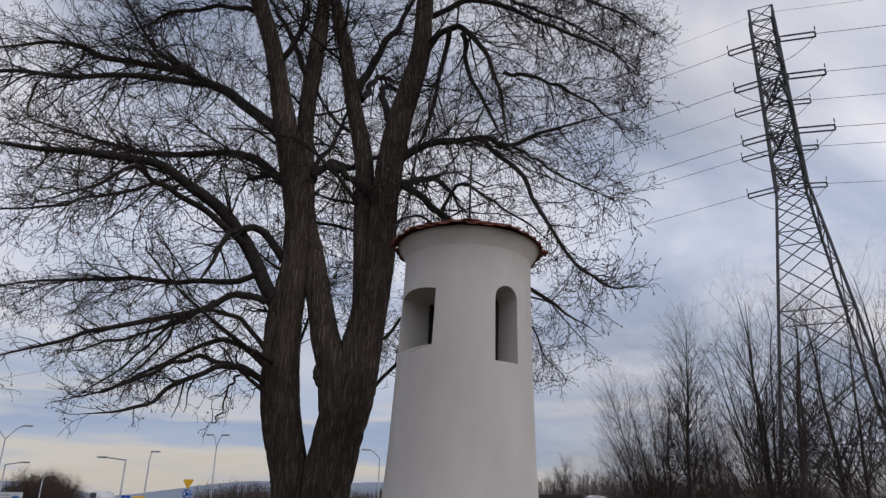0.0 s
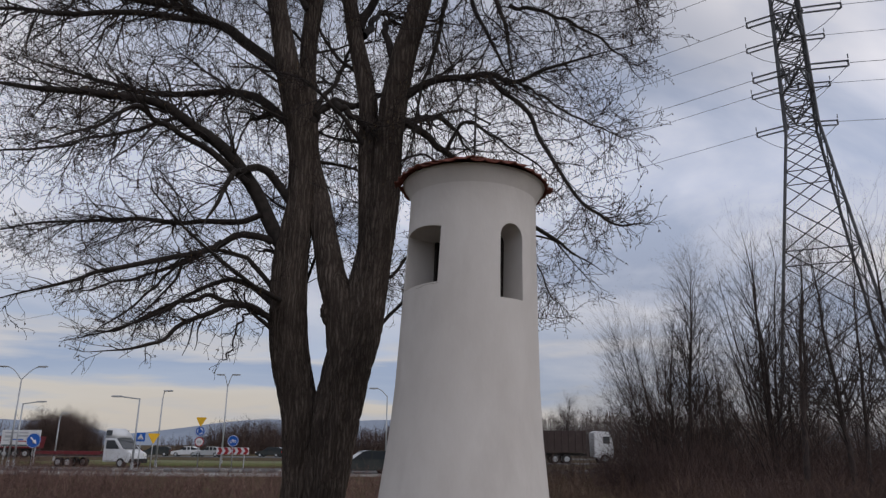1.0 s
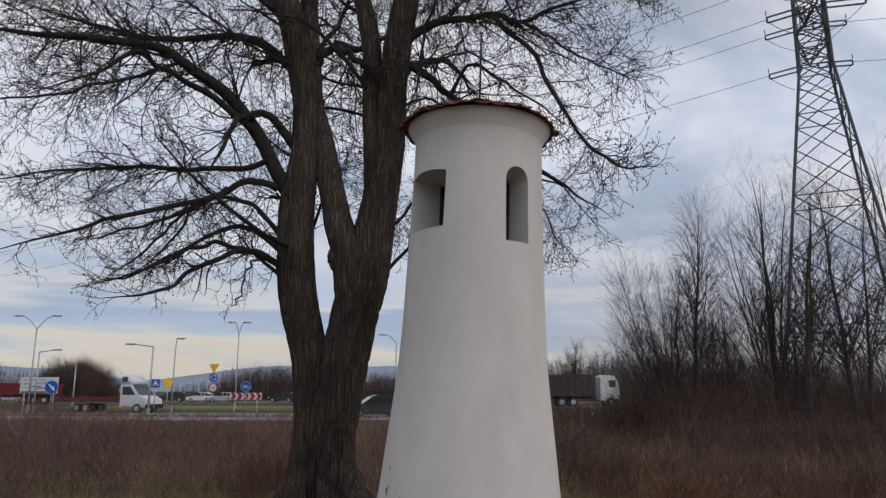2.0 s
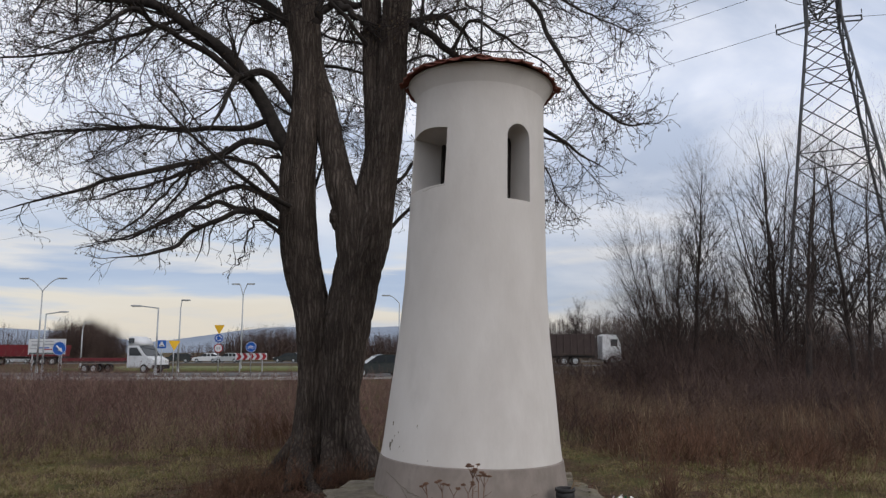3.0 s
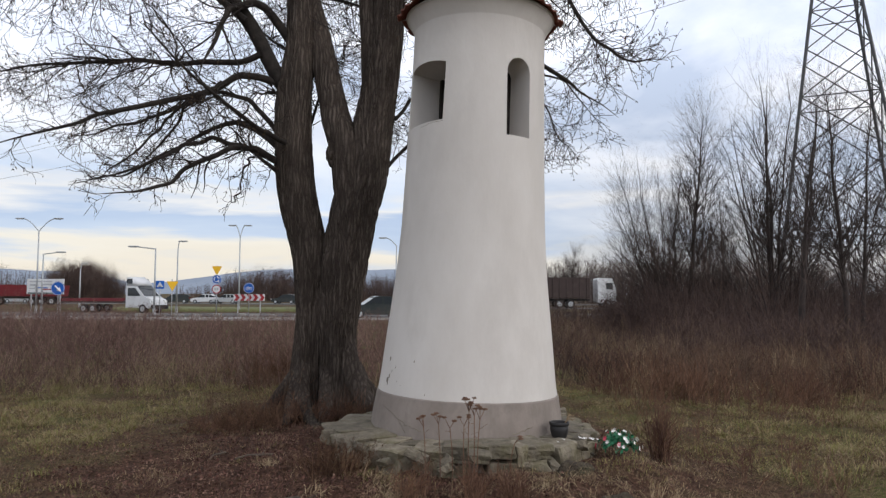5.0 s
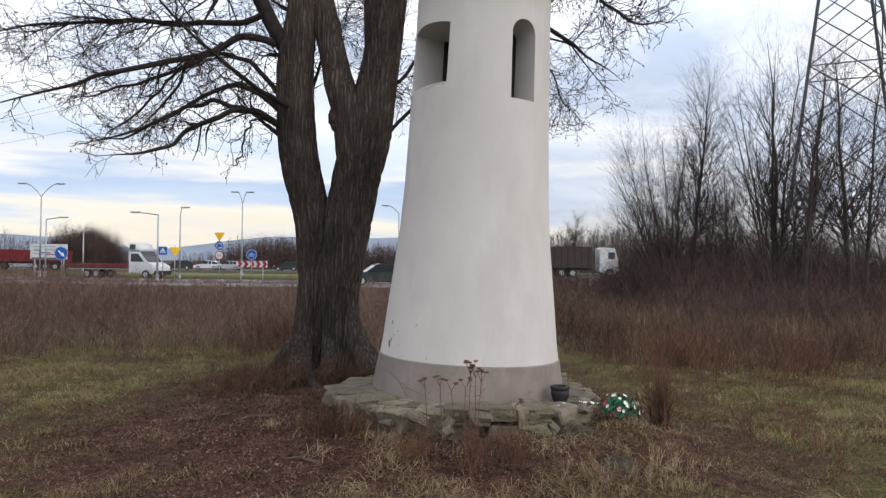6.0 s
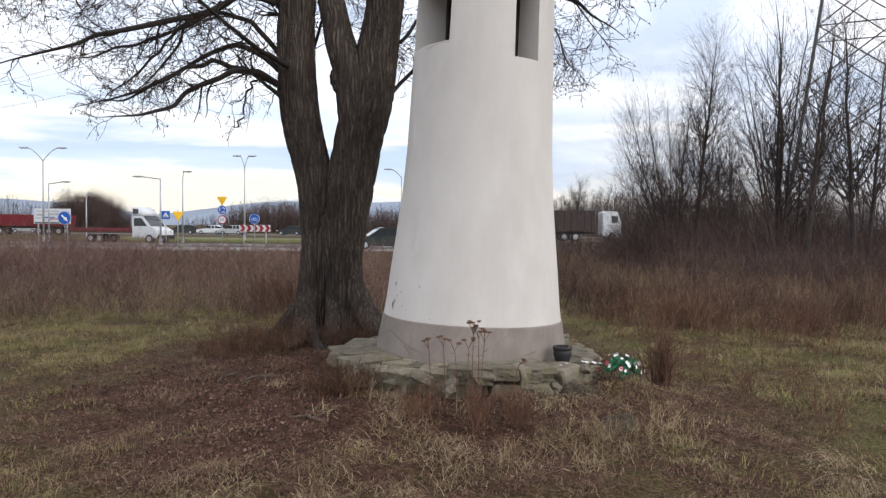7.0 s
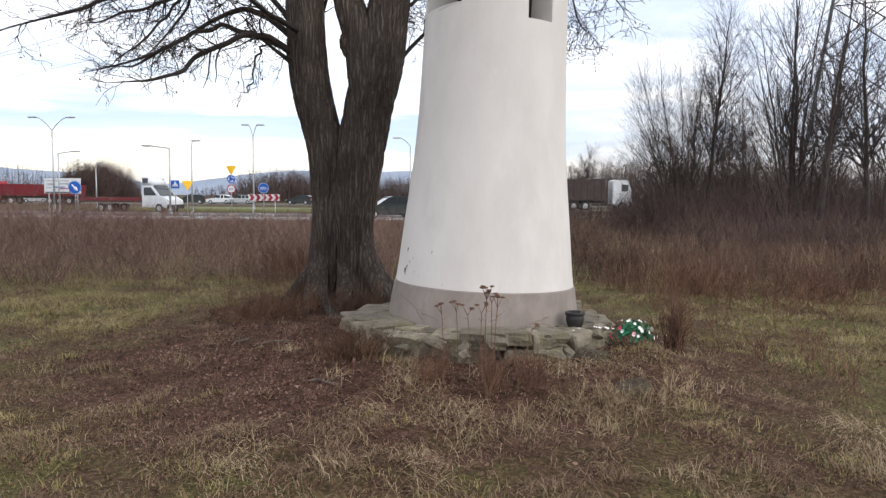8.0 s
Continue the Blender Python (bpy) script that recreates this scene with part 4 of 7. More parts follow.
# ---- the old lime tree ----
def make_lime_tree():
    tree = thing("lime_tree", -1.62, 8.5, 0.1, "large old bare lime tree with forked furrowed trunk, beside the shrine", "tree")
    inv = Matrix.Translation((-1.62, 8.5, 0.1)).inverted()

    def under(name, V, F, material, label="", smooth=True):
        V = np.asarray(V) - np.array([-1.62, 8.5, 0.1])
        ob = part(name, mesh_np(name, V, F), material, tree, label, smooth)
        return tagged(ob, kind="stuff") if name in ("shoot", "branch", "twig", "seed_bract") else ob

    def foot(k):
        def g(a, z):
            z = max(z - 0.05, 0)
            return 1 + (0.16 + 0.20 * math.cos(4 * a + k) + 0.14 * math.cos(7 * a + 2 * k)) * math.exp(-z / 0.30) + 0.03 * math.exp(-z / 0.9)
        return g

    C = (-1.62, 8.5)
    # stems as rows of x, y, z and radius
    left = [(-1.94, 8.48, -0.1, 0.25), (-1.90, 8.5, 0.5, 0.225), (-1.87, 8.5, 1.1, 0.205), (-1.86, 8.5, 1.5, 0.20), (-1.89, 8.5, 2.2, 0.24), (-2.02, 8.48, 2.75, 0.248), (-2.10, 8.46, 3.24, 0.245), (-2.13, 8.45, 4.0, 0.235), (-2.11, 8.45, 4.45, 0.225), (-2.05, 8.44, 5.0, 0.19), (-2.06, 8.43, 5.66, 0.168), (-2.14, 8.42, 6.2, 0.17), (-2.32, 8.40, 7.04, 0.168), (-2.53, 8.38, 8.03, 0.145), (-2.72, 8.36, 8.8, 0.132), (-3.02, 8.32, 9.63, 0.122), (-3.4, 8.3, 10.6, 0.10), (-3.8, 8.4, 11.8, 0.06), (-4.1, 8.5, 13.0, 0.02)]
    right = [(-1.38, 8.45, -0.1, 0.30), (-1.46, 8.45, 0.5, 0.25), (-1.50, 8.45, 1.1, 0.24), (-1.49, 8.45, 1.5, 0.275), (-1.42, 8.45, 2.15, 0.305), (-1.28, 8.46, 2.85, 0.31), (-1.16, 8.46, 3.3, 0.295), (-1.06, 8.45, 3.9, 0.265), (-0.97, 8.44, 4.42, 0.235), (-0.86, 8.43, 5.2, 0.22), (-0.82, 8.42, 6.0, 0.185), (-0.77, 8.40, 6.6, 0.195), (-0.64, 8.38, 7.4, 0.175), (-0.46, 8.36, 8.08, 0.158), (-0.34, 8.34, 8.7, 0.148), (-0.28, 8.32, 9.71, 0.125), (-0.1, 8.3, 10.8, 0.10), (0.15, 8.4, 12.0, 0.06), (0.2, 8.5, 13.6, 0.02)]
    middle = [(-1.28, 8.40, 2.7, 0.22), (-1.33, 8.38, 3.11, 0.235), (-1.42, 8.37, 3.63, 0.212), (-1.54, 8.38, 4.01, 0.195), (-1.63, 8.42, 4.41, 0.178), (-1.83, 8.52, 5.23, 0.168), (-1.98, 8.56, 5.80, 0.155), (-2.05, 8.60, 6.57, 0.135), (-2.12, 8.66, 7.53, 0.122), (-2.08, 8.72, 8.56, 0.135), (-2.02, 8.78, 9.66, 0.12), (-2.0, 8.8, 11.5, 0.06), (-2.05, 8.6, 13.5, 0.02)]
    second = [(-1.02, 8.42, 3.8, 0.19), (-1.05, 8.46, 4.5, 0.165), (-1.07, 8.50, 5.1, 0.16), (-1.12, 8.54, 5.68, 0.145), (-1.15, 8.60, 6.59, 0.137), (-1.22, 8.64, 7.06, 0.135), (-1.42, 8.72, 7.95, 0.118), (-1.60, 8.80, 8.95, 0.115), (-1.77, 8.86, 9.67, 0.108), (-2.0, 9.0, 11.2, 0.06), (-1.8, 9.2, 12.8, 0.02)]

    def stem(rows, sides, rings, ridge, seed, flare=None):
        return rough_tube([q[:3] for q in rows], [q[3] for q in rows], sides, rings, ridge, seed, flare)

    trunk = [stem(left, 110, 250, 0.11, 3, foot(0.6)), stem(right, 120, 250, 0.11, 8, foot(2.2)), stem(middle, 60, 180, 0.075, 15), stem(second, 54, 150, 0.075, 22)]
    left, right, middle, second = [[q[:3] for q in rows] for rows in (left, right, middle, second)]
    under("trunk", *join(*trunk), BARK, "deeply furrowed dark grey-brown bark")
    # surface roots
    for pts, r in (([(-1.92, 8.38, 0.75), (-1.90, 8.14, 0.38), (-1.78, 7.85, 0.20), (-1.62, 7.55, 0.10), (-1.45, 7.35, 0.05)], 0.11),
                   ([(-1.98, 8.4, 0.62), (-2.02, 8.15, 0.30), (-2.0, 7.9, 0.16), (-2.02, 7.65, 0.06)], 0.10),
                   ([(-1.6, 8.35, 0.70), (-1.58, 8.12, 0.34), (-1.55, 7.85, 0.16), (-1.6, 7.6, 0.06)], 0.11),
                   ([(-1.42, 8.42, 1.05), (-1.27, 8.26, 0.66), (-1.10, 8.1, 0.36), (-0.94, 7.9, 0.08)], 0.145),
                   ([(-2.06, 8.45, 0.60), (-2.3, 8.3, 0.26), (-2.45, 8.12, 0.10), (-2.7, 8.0, 0.02)], 0.075),
                   ([(-1.32, 8.5, 0.7), (-1.05, 8.5, 0.30), (-0.7, 8.6, 0.08)], 0.13)):
        radii = [r, r * 0.92, r * 0.75, r * 0.5, r * 0.3]
        under("root", *rough_tube(pts, radii[:len(pts)], 20, 30, 0.18, r * 90), BARK)
    # the burr in the fork
    bm = bmesh_ball(0.105, (0, 0, 0), 4)
    for v in bm.verts:
        v.co *= 1 + 0.30 * noise.noise(v.co * 9) + 0.18 * noise.noise(v.co * 25)
        v.co.z *= 1.55
    ob = part("burr", bm, BARK, tree, "knotty burr on the stem", True)
    ob.location = Vector((-1.555, 8.30, 3.50)) - Vector((-1.62, 8.5, 0.1))

    def thin(B, R, cell, cap):
        """Even out a crown: no patch of it carries more than cap shoots."""
        order = rng.permutation(len(B))
        key = np.floor(B[order, -1, 0] / cell).astype(int) * 1000 + np.floor(B[order, -1, 2] / cell).astype(int)
        seen, keep = {}, []
        for i, q in zip(order, key):
            seen[q] = seen.get(q, 0) + 1
            if seen[q] <= cap:
                keep.append(i)
        keep = np.array(sorted(keep))
        return B[keep], R[keep]

    def trim(B, R):
        """Keep the crown within its own outline: the hem over the meadow and the east side."""
        x, z = B[:, -1, 0], B[:, -1, 2]
        hem = np.interp(x, [-7.0, -5.5, -3.6, -2.4, -0.5, 1.3, 1.6, 2.4, 3.1], [4.1, 3.2, 2.85, 2.95, 3.3, 2.6, 3.0, 3.7, 4.6]) + rng.normal(0, 0.12, len(x))
        side = np.interp(z, [3.0, 3.6, 4.5, 5.6, 6.6, 7.6, 8.8, 10.5], [1.5, 1.95, 2.65, 2.8, 2.95, 3.0, 3.6, 4.5]) + rng.normal(0, 0.15, len(x))
        ok = (z > hem) & (x < side)
        return B[ok], R[ok]

    limbs = []

    def limb(r0, r1, *pts):
        limbs.append((pts, r0 * (0.72 if pts[-1][0] > 1.2 else 0.9), r1 * (0.7 if pts[-1][0] > 1.2 else 0.85)))

    # long limbs over the meadow
    limb(0.125, 0.028, (-2.14, 8.5, 4.25), (-2.70, 8.35, 5.26), (-3.11, 8.2, 5.79), (-3.59, 8.05, 6.15), (-4.2, 7.9, 6.42), (-5.37, 7.6, 6.37), (-6.4, 7.3, 6.39))
    limb(0.055, 0.012, (-2.74, 8.2, 5.29), (-3.34, 7.92, 5.75), (-3.72, 7.63, 5.87), (-4.08, 7.35, 6.01), (-4.39, 7.07, 5.58), (-4.86, 6.5, 5.03))
    limb(0.10, 0.020, (-2.25, 8.4, 6.91), (-3.10, 8.56, 7.77), (-3.72, 8.71, 8.22), (-4.45, 8.87, 8.58), (-5.48, 9.03, 8.83), (-6.57, 9.19, 9.26), (-8.68, 9.5, 9.26))
    limb(0.065, 0.015, (-3.66, 8.8, 8.23), (-4.75, 8.6, 8.22), (-5.69, 8.4, 8.07), (-6.69, 8.2, 8.01), (-7.4, 8.0, 7.7))
    limb(0.05, 0.012, (-4.27, 8.9, 8.49), (-4.9, 9.1, 9.18), (-5.52, 9.3, 10.15), (-6.23, 9.5, 11.45))
    limb(0.085, 0.012, (-2.17, 8.5, 6.22), (-2.98, 8.8, 6.92), (-3.61, 9.1, 7.16), (-4.91, 9.4, 7.3), (-6.14, 9.7, 7.76), (-7.58, 10.0, 8.35))
    limb(0.075, 0.010, (-2.11, 8.5, 4.99), (-2.48, 8.34, 5.48), (-2.76, 8.18, 5.49), (-2.93, 8.02, 5.3), (-3.05, 7.86, 4.84), (-3.16, 7.7, 4.32))
    limb(0.032, 0.008, (-3.7, 8.02, 6.2), (-4.5, 7.9, 5.85), (-5.5, 7.8, 5.6), (-6.9, 7.7, 5.35))
    limb(0.050, 0.014, (-2.53, 8.3, 4.87), (-2.98, 8.43, 4.79), (-3.81, 8.57, 4.82), (-4.67, 8.7, 4.91), (-5.53, 8.83, 4.87), (-7.21, 9.1, 4.8))
    limb(0.058, 0.012, (-2.4, 8.4, 4.5), (-2.73, 8.18, 4.54), (-3.3, 7.97, 4.21), (-4.11, 7.75, 3.96), (-4.66, 7.53, 3.72), (-5.51, 7.1, 3.31))
    limb(0.035, 0.010, (-3.0, 8.1, 4.42), (-3.4, 8.3, 4.25), (-4.0, 8.5, 4.08), (-4.7, 8.6, 3.9), (-5.3, 8.7, 3.85))
    limb(0.055, 0.010, (-2.23, 8.5, 3.32), (-2.48, 8.2, 3.53), (-2.83, 7.9, 3.49), (-3.24, 7.6, 3.17), (-3.55, 7.3, 2.89), (-4.03, 7.0, 2.79))
    limb(0.050, 0.010, (-2.25, 8.5, 3.55), (-2.79, 8.66, 3.96), (-3.23, 8.82, 4.03), (-3.8, 8.98, 3.78), (-4.59, 9.14, 3.4), (-5.29, 9.3, 3.33))
    limb(0.040, 0.008, (-2.31, 8.5, 3.78), (-2.68, 8.42, 4.22), (-3.06, 8.34, 4.35), (-3.46, 8.26, 4.17), (-3.8, 8.18, 3.62), (-4.28, 8.1, 3.23))
    limb(0.045, 0.009, (-2.25, 8.5, 3.4), (-2.8, 8.25, 3.64), (-3.3, 8.0, 3.59), (-3.85, 7.75, 3.25), (-4.63, 7.5, 2.97))
    limb(0.018, 0.006, (-2.53, 8.4, 3.59), (-2.69, 8.23, 3.35), (-2.73, 8.07, 2.93), (-2.84, 7.9, 2.77))
    limb(0.024, 0.006, (-3.3, 8.1, 4.2), (-3.7, 8.0, 3.85), (-4.1, 7.9, 3.4), (-4.5, 7.8, 3.1))
    # between and above the stems
    limb(0.075, 0.05, (-2.05, 8.5, 6.31), (-1.72, 8.6, 6.71), (-1.21, 8.7, 6.71))
    limb(0.045, 0.012, (-1.94, 8.5, 6.5), (-1.67, 8.67, 7.17), (-1.5, 8.83, 7.77), (-1.34, 9.0, 8.74))
    limb(0.07, 0.03, (-1.65, 8.6, 6.70), (-1.35, 8.45, 6.45), (-1.05, 8.4, 6.1))
    limb(0.07, 0.02, (-0.72, 8.4, 7.1), (-0.95, 8.5, 7.9), (-0.85, 8.6, 8.15), (-0.6, 8.7, 8.1))
    limb(0.08, 0.02, (-1.36, 8.76, 8.1), (-1.0, 8.8, 9.0), (-0.6, 8.9, 9.8), (-0.2, 9.0, 11.0))
    limb(0.06, 0.015, (-2.6, 8.38, 8.3), (-2.2, 8.2, 8.9), (-2.15, 8.0, 9.8), (-2.3, 7.9, 11.0))
    limb(0.06, 0.015, (-2.15, 8.6, 8.3), (-2.55, 8.9, 9.3), (-3.0, 9.2, 10.2), (-3.6, 9.6, 11.2))
    limb(0.05, 0.012, (-3.2, 8.3, 9.9), (-4.0, 8.1, 10.1), (-5.0, 7.9, 9.9), (-6.2, 7.6, 9.9))
    limb(0.05, 0.012, (-3.0, 8.32, 9.3), (-3.8, 8.7, 9.7), (-4.9, 9.0, 9.6), (-5.8, 9.4, 9.4))
    # over the shrine and beyond it
    limb(0.095, 0.014, (-0.73, 8.5, 6.62), (-0.43, 8.36, 6.85), (0.07, 8.21, 6.95), (0.64, 8.07, 6.93), (0.99, 7.93, 6.74), (1.62, 7.79, 6.97), (2.81, 7.5, 7.15))
    limb(0.030, 0.007, (0.95, 7.9, 6.75), (1.37, 7.63, 6.3), (1.83, 7.37, 5.85), (2.4, 7.1, 5.49))
    limb(0.050, 0.010, (0.59, 8.0, 6.87), (1.08, 7.78, 6.2), (1.36, 7.56, 5.44), (1.69, 7.34, 4.74), (2.04, 7.12, 4.41), (2.44, 6.9, 4.32))
    limb(0.085, 0.010, (-0.77, 8.5, 6.52), (-0.25, 8.6, 6.16), (0.09, 8.7, 5.94), (0.59, 8.8, 5.49), (1.43, 8.9, 4.83), (1.85, 9.0, 4.57), (2.43, 9.1, 4.22))
    limb(0.065, 0.010, (-0.43, 8.4, 8.45), (0.05, 8.22, 8.97), (0.40, 8.03, 8.73), (0.72, 7.85, 7.99), (0.85, 7.67, 7.21), (0.93, 7.3, 5.8))
    limb(0.050, 0.010, (0.1, 8.2, 8.95), (-0.03, 8.35, 8.32), (-0.15, 8.3, 7.58), (-0.39, 8.25, 6.68), (-0.45, 8.2, 6.02))
    limb(0.045, 0.010, (0.3, 8.1, 8.8), (0.45, 8.2, 8.0), (0.75, 8.1, 7.3), (0.9, 8.0, 6.8))
    limb(0.065, 0.008, (-0.22, 8.4, 9.32), (0.49, 8.1, 9.43), (1.16, 7.8, 8.93), (1.77, 7.5, 8.41), (2.31, 7.2, 7.86), (2.63, 6.9, 7.12))
    limb(0.070, 0.010, (-0.19, 8.5, 10.0), (0.74, 8.75, 10.6), (1.96, 9.0, 10.5), (3.11, 9.25, 10.2), (4.0, 9.5, 9.8))
    limb(0.050, 0.010, (0.4, 8.6, 10.3), (1.3, 8.5, 9.7), (2.2, 8.4, 9.2), (3.0, 8.3, 8.4))
    limb(0.045, 0.010, (0.9, 7.95, 8.0), (1.5, 8.0, 7.9), (2.2, 8.1, 7.6), (2.9, 8.2, 6.9))
    limb(0.035, 0.008, (-0.76, 8.5, 4.03), (-0.46, 8.7, 4.41), (0.18, 8.9, 4.73), (1.46, 9.1, 4.85), (1.82, 9.3, 4.6), (2.42, 9.5, 3.96))
    limb(0.030, 0.008, (-0.74, 8.5, 5.7), (-0.33, 8.6, 5.93), (0.17, 8.7, 5.53), (1.23, 8.8, 4.46), (1.48, 8.9, 3.99), (1.87, 9.0, 3.53))
    limb(0.040, 0.008, (0.0, 8.65, 6.0), (0.3, 8.5, 6.4), (0.7, 8.4, 6.1), (1.2, 8.3, 5.7), (1.8, 8.2, 5.2))
    # the far side and the crown
    limb(0.09, 0.015, (-2.1, 8.7, 6.0), (-2.6, 9.6, 6.9), (-3.2, 10.6, 7.5), (-4.0, 11.6, 7.7))
    limb(0.09, 0.015, (-0.8, 8.6, 6.2), (-0.4, 9.6, 7.0), (0.1, 10.7, 7.4), (0.6, 11.8, 7.2))
    limb(0.07, 0.015, (-1.3, 8.8, 8.0), (-1.2, 9.8, 9.0), (-1.1, 10.8, 9.8), (-0.9, 11.6, 10.2))
    limb(0.07, 0.015, (-2.0, 8.5, 11.0), (-2.6, 7.6, 11.9), (-3.0, 6.9, 12.3))
    limb(0.06, 0.015, (-0.1, 8.3, 10.5), (0.2, 7.4, 11.2), (0.5, 6.6, 11.3))

    n = 14
    P = np.stack([spline(p, n) for p, _, _ in limbs])
    R = np.stack([np.linspace(1, 0, n) ** 0.8 * (a - b) + b for _, a, b in limbs])
    R *= np.interp(np.linspace(0, 1, n), [0, 0.8, 1], [1, 1, 0.35])[None]
    rng = np.random.default_rng(5)
    P[:, 1:-1] += rng.normal(0, 0.018, (len(limbs), n - 2, 3))
    for i in range(len(limbs)):
        under("limb", *tubes(spline(P[i], 40)[None], np.interp(np.linspace(0, 1, 40), np.linspace(0, 1, n), R[i])[None], 10), LIMB)
    # extra stem tops carry shoots as well
    boughs = np.stack([spline(s[5:], n) for s in (left, right, middle, second[:2] + second)])
    RB = np.stack([np.linspace(0.16, 0.03, n)] * 4)
    G, RG = sprout(rng, boughs, RB, 60, (1.3, 3.2), (35, 70), -0.015, n=n, wild=0.10, thick=0.30, rmax=0.045, tip=0.2, lo=0.02)
    G = G[:, :1] + (G - G[:, :1]) * np.where(G[:, -1, 0] > 1.8, 0.6, 1.0)[:, None, None]
    # none hangs across the front of the stems
    ok = ~((G[:, 0, 2] < 8.0) & (G[:, -1, 1] < 8.3) & (G[:, -1, 0] > -2.9) & (G[:, -1, 0] < 0.3))
    G, RG = G[ok], RG[ok]
    for i in range(len(G)):
        under("limb", *tubes(spline(G[i], 30)[None], np.interp(np.linspace(0, 1, 30), np.linspace(0, 1, n), RG[i])[None], 8), LIMB)
    P, R = np.concatenate([P, G]), np.concatenate([R, RG])
    tops = np.stack([spline(s[-5:], n) for s in (left, right, middle, second)])
    RT = np.stack([np.linspace(0.10, 0.02, n)] * 4)
    A, RA = np.concatenate([P, tops]), np.concatenate([R, RT])
    heavy = np.ones(len(A))
    heavy[[0, 1, 5]] = 0.9
    east = heavy * np.where(A[:, -1, 0] > 0.2, 1.45, np.where((A[:, -1, 0] < -4) & (A[:, -1, 2] > 7.5), 1.7, 1.0))
    B1, R1 = sprout(rng, A, RA, 2900, (0.6, 1.8), (25, 70), -0.04, n=8, wild=0.18, thick=0.45, rmax=0.017, tip=0.30, lo=0.26, weights=east, rmin=0.0075)
    B1 = B1[:, :1] + (B1 - B1[:, :1]) * np.where(B1[:, 0, 0] > 0.6, np.where(B1[:, 0, 2] < 6.5, 0.36, 0.66), np.where(B1[:, 0, 2] < 4.3, 0.4, np.where(B1[:, 0, 2] > 6.5, 1.15, 1.0)))[:, None, None]
    B1, R1 = trim(B1, R1)
    B1, R1 = thin(B1, R1, 0.5, 7)
    thick_side = np.where(B1[:, 0, 0] > 0.3, 2.1, 1.0)
    B2, R2 = sprout(rng, B1, R1, 14000, (0.25, 0.8), (25, 70), 0.015, n=5, wild=0.30, thick=0.6, rmax=0.0088, tip=0.5, rmin=0.0048, lo=0.22, weights=thick_side)
    B2, R2 = trim(B2, R2)
    B2, R2 = thin(B2, R2, 0.3, 11)
    B2b, R2b = sprout(rng, A, RA, 2000, (0.2, 0.6), (30, 75), -0.03, n=5, wild=0.22, thick=0.4, rmax=0.007, tip=0.5, lo=0.2, weights=east, rmin=0.0045)
    B2b, R2b = thin(B2b, R2b, 0.3, 2)
    B3, R3 = sprout(rng, np.concatenate([B2, B2b]), np.concatenate([R2, R2b]), 44000, (0.08, 0.26), (25, 75), 0.04, n=3, wild=0.28, thick=0.75, rmax=0.005, tip=0.65, rmin=0.0036)
    under("branch", *tubes(B1, R1, 4), LIMB)
    under("twig", *join(tubes(B2, R2, 3), tubes(B2b, R2b, 3), ribbons(B3, R3)), TWIG, "fine drooping bare twigs")
    # dry seed bracts that still hang from the twigs
    k = 65000
    ends = B3[:, -1]
    tip = ends[rng.choice(len(ends), k)]
    a = rng.uniform(0, 6.28, k)
    w = np.stack([np.cos(a), np.sin(a), np.zeros(k)], -1) * rng.uniform(0.004, 0.009, k)[:, None]
    d = unit(rng.normal(size=(k, 3)) * 0.5 + np.array([0, 0, -1.0])) * rng.uniform(0.022, 0.05, k)[:, None]
    mid = tip + d * 0.5 + np.cross(d, w) * 4
    V = np.stack([tip, mid + w, tip + d, mid - w], 1).reshape(-1, 3)
    under("seed_bract", V, np.arange(k * 4).reshape(-1, 4), SEED, "dry brown seed bracts on the twigs", False)


make_ground()
make_roads()
make_far_land()
make_tower()
make_platform()
make_lime_tree()


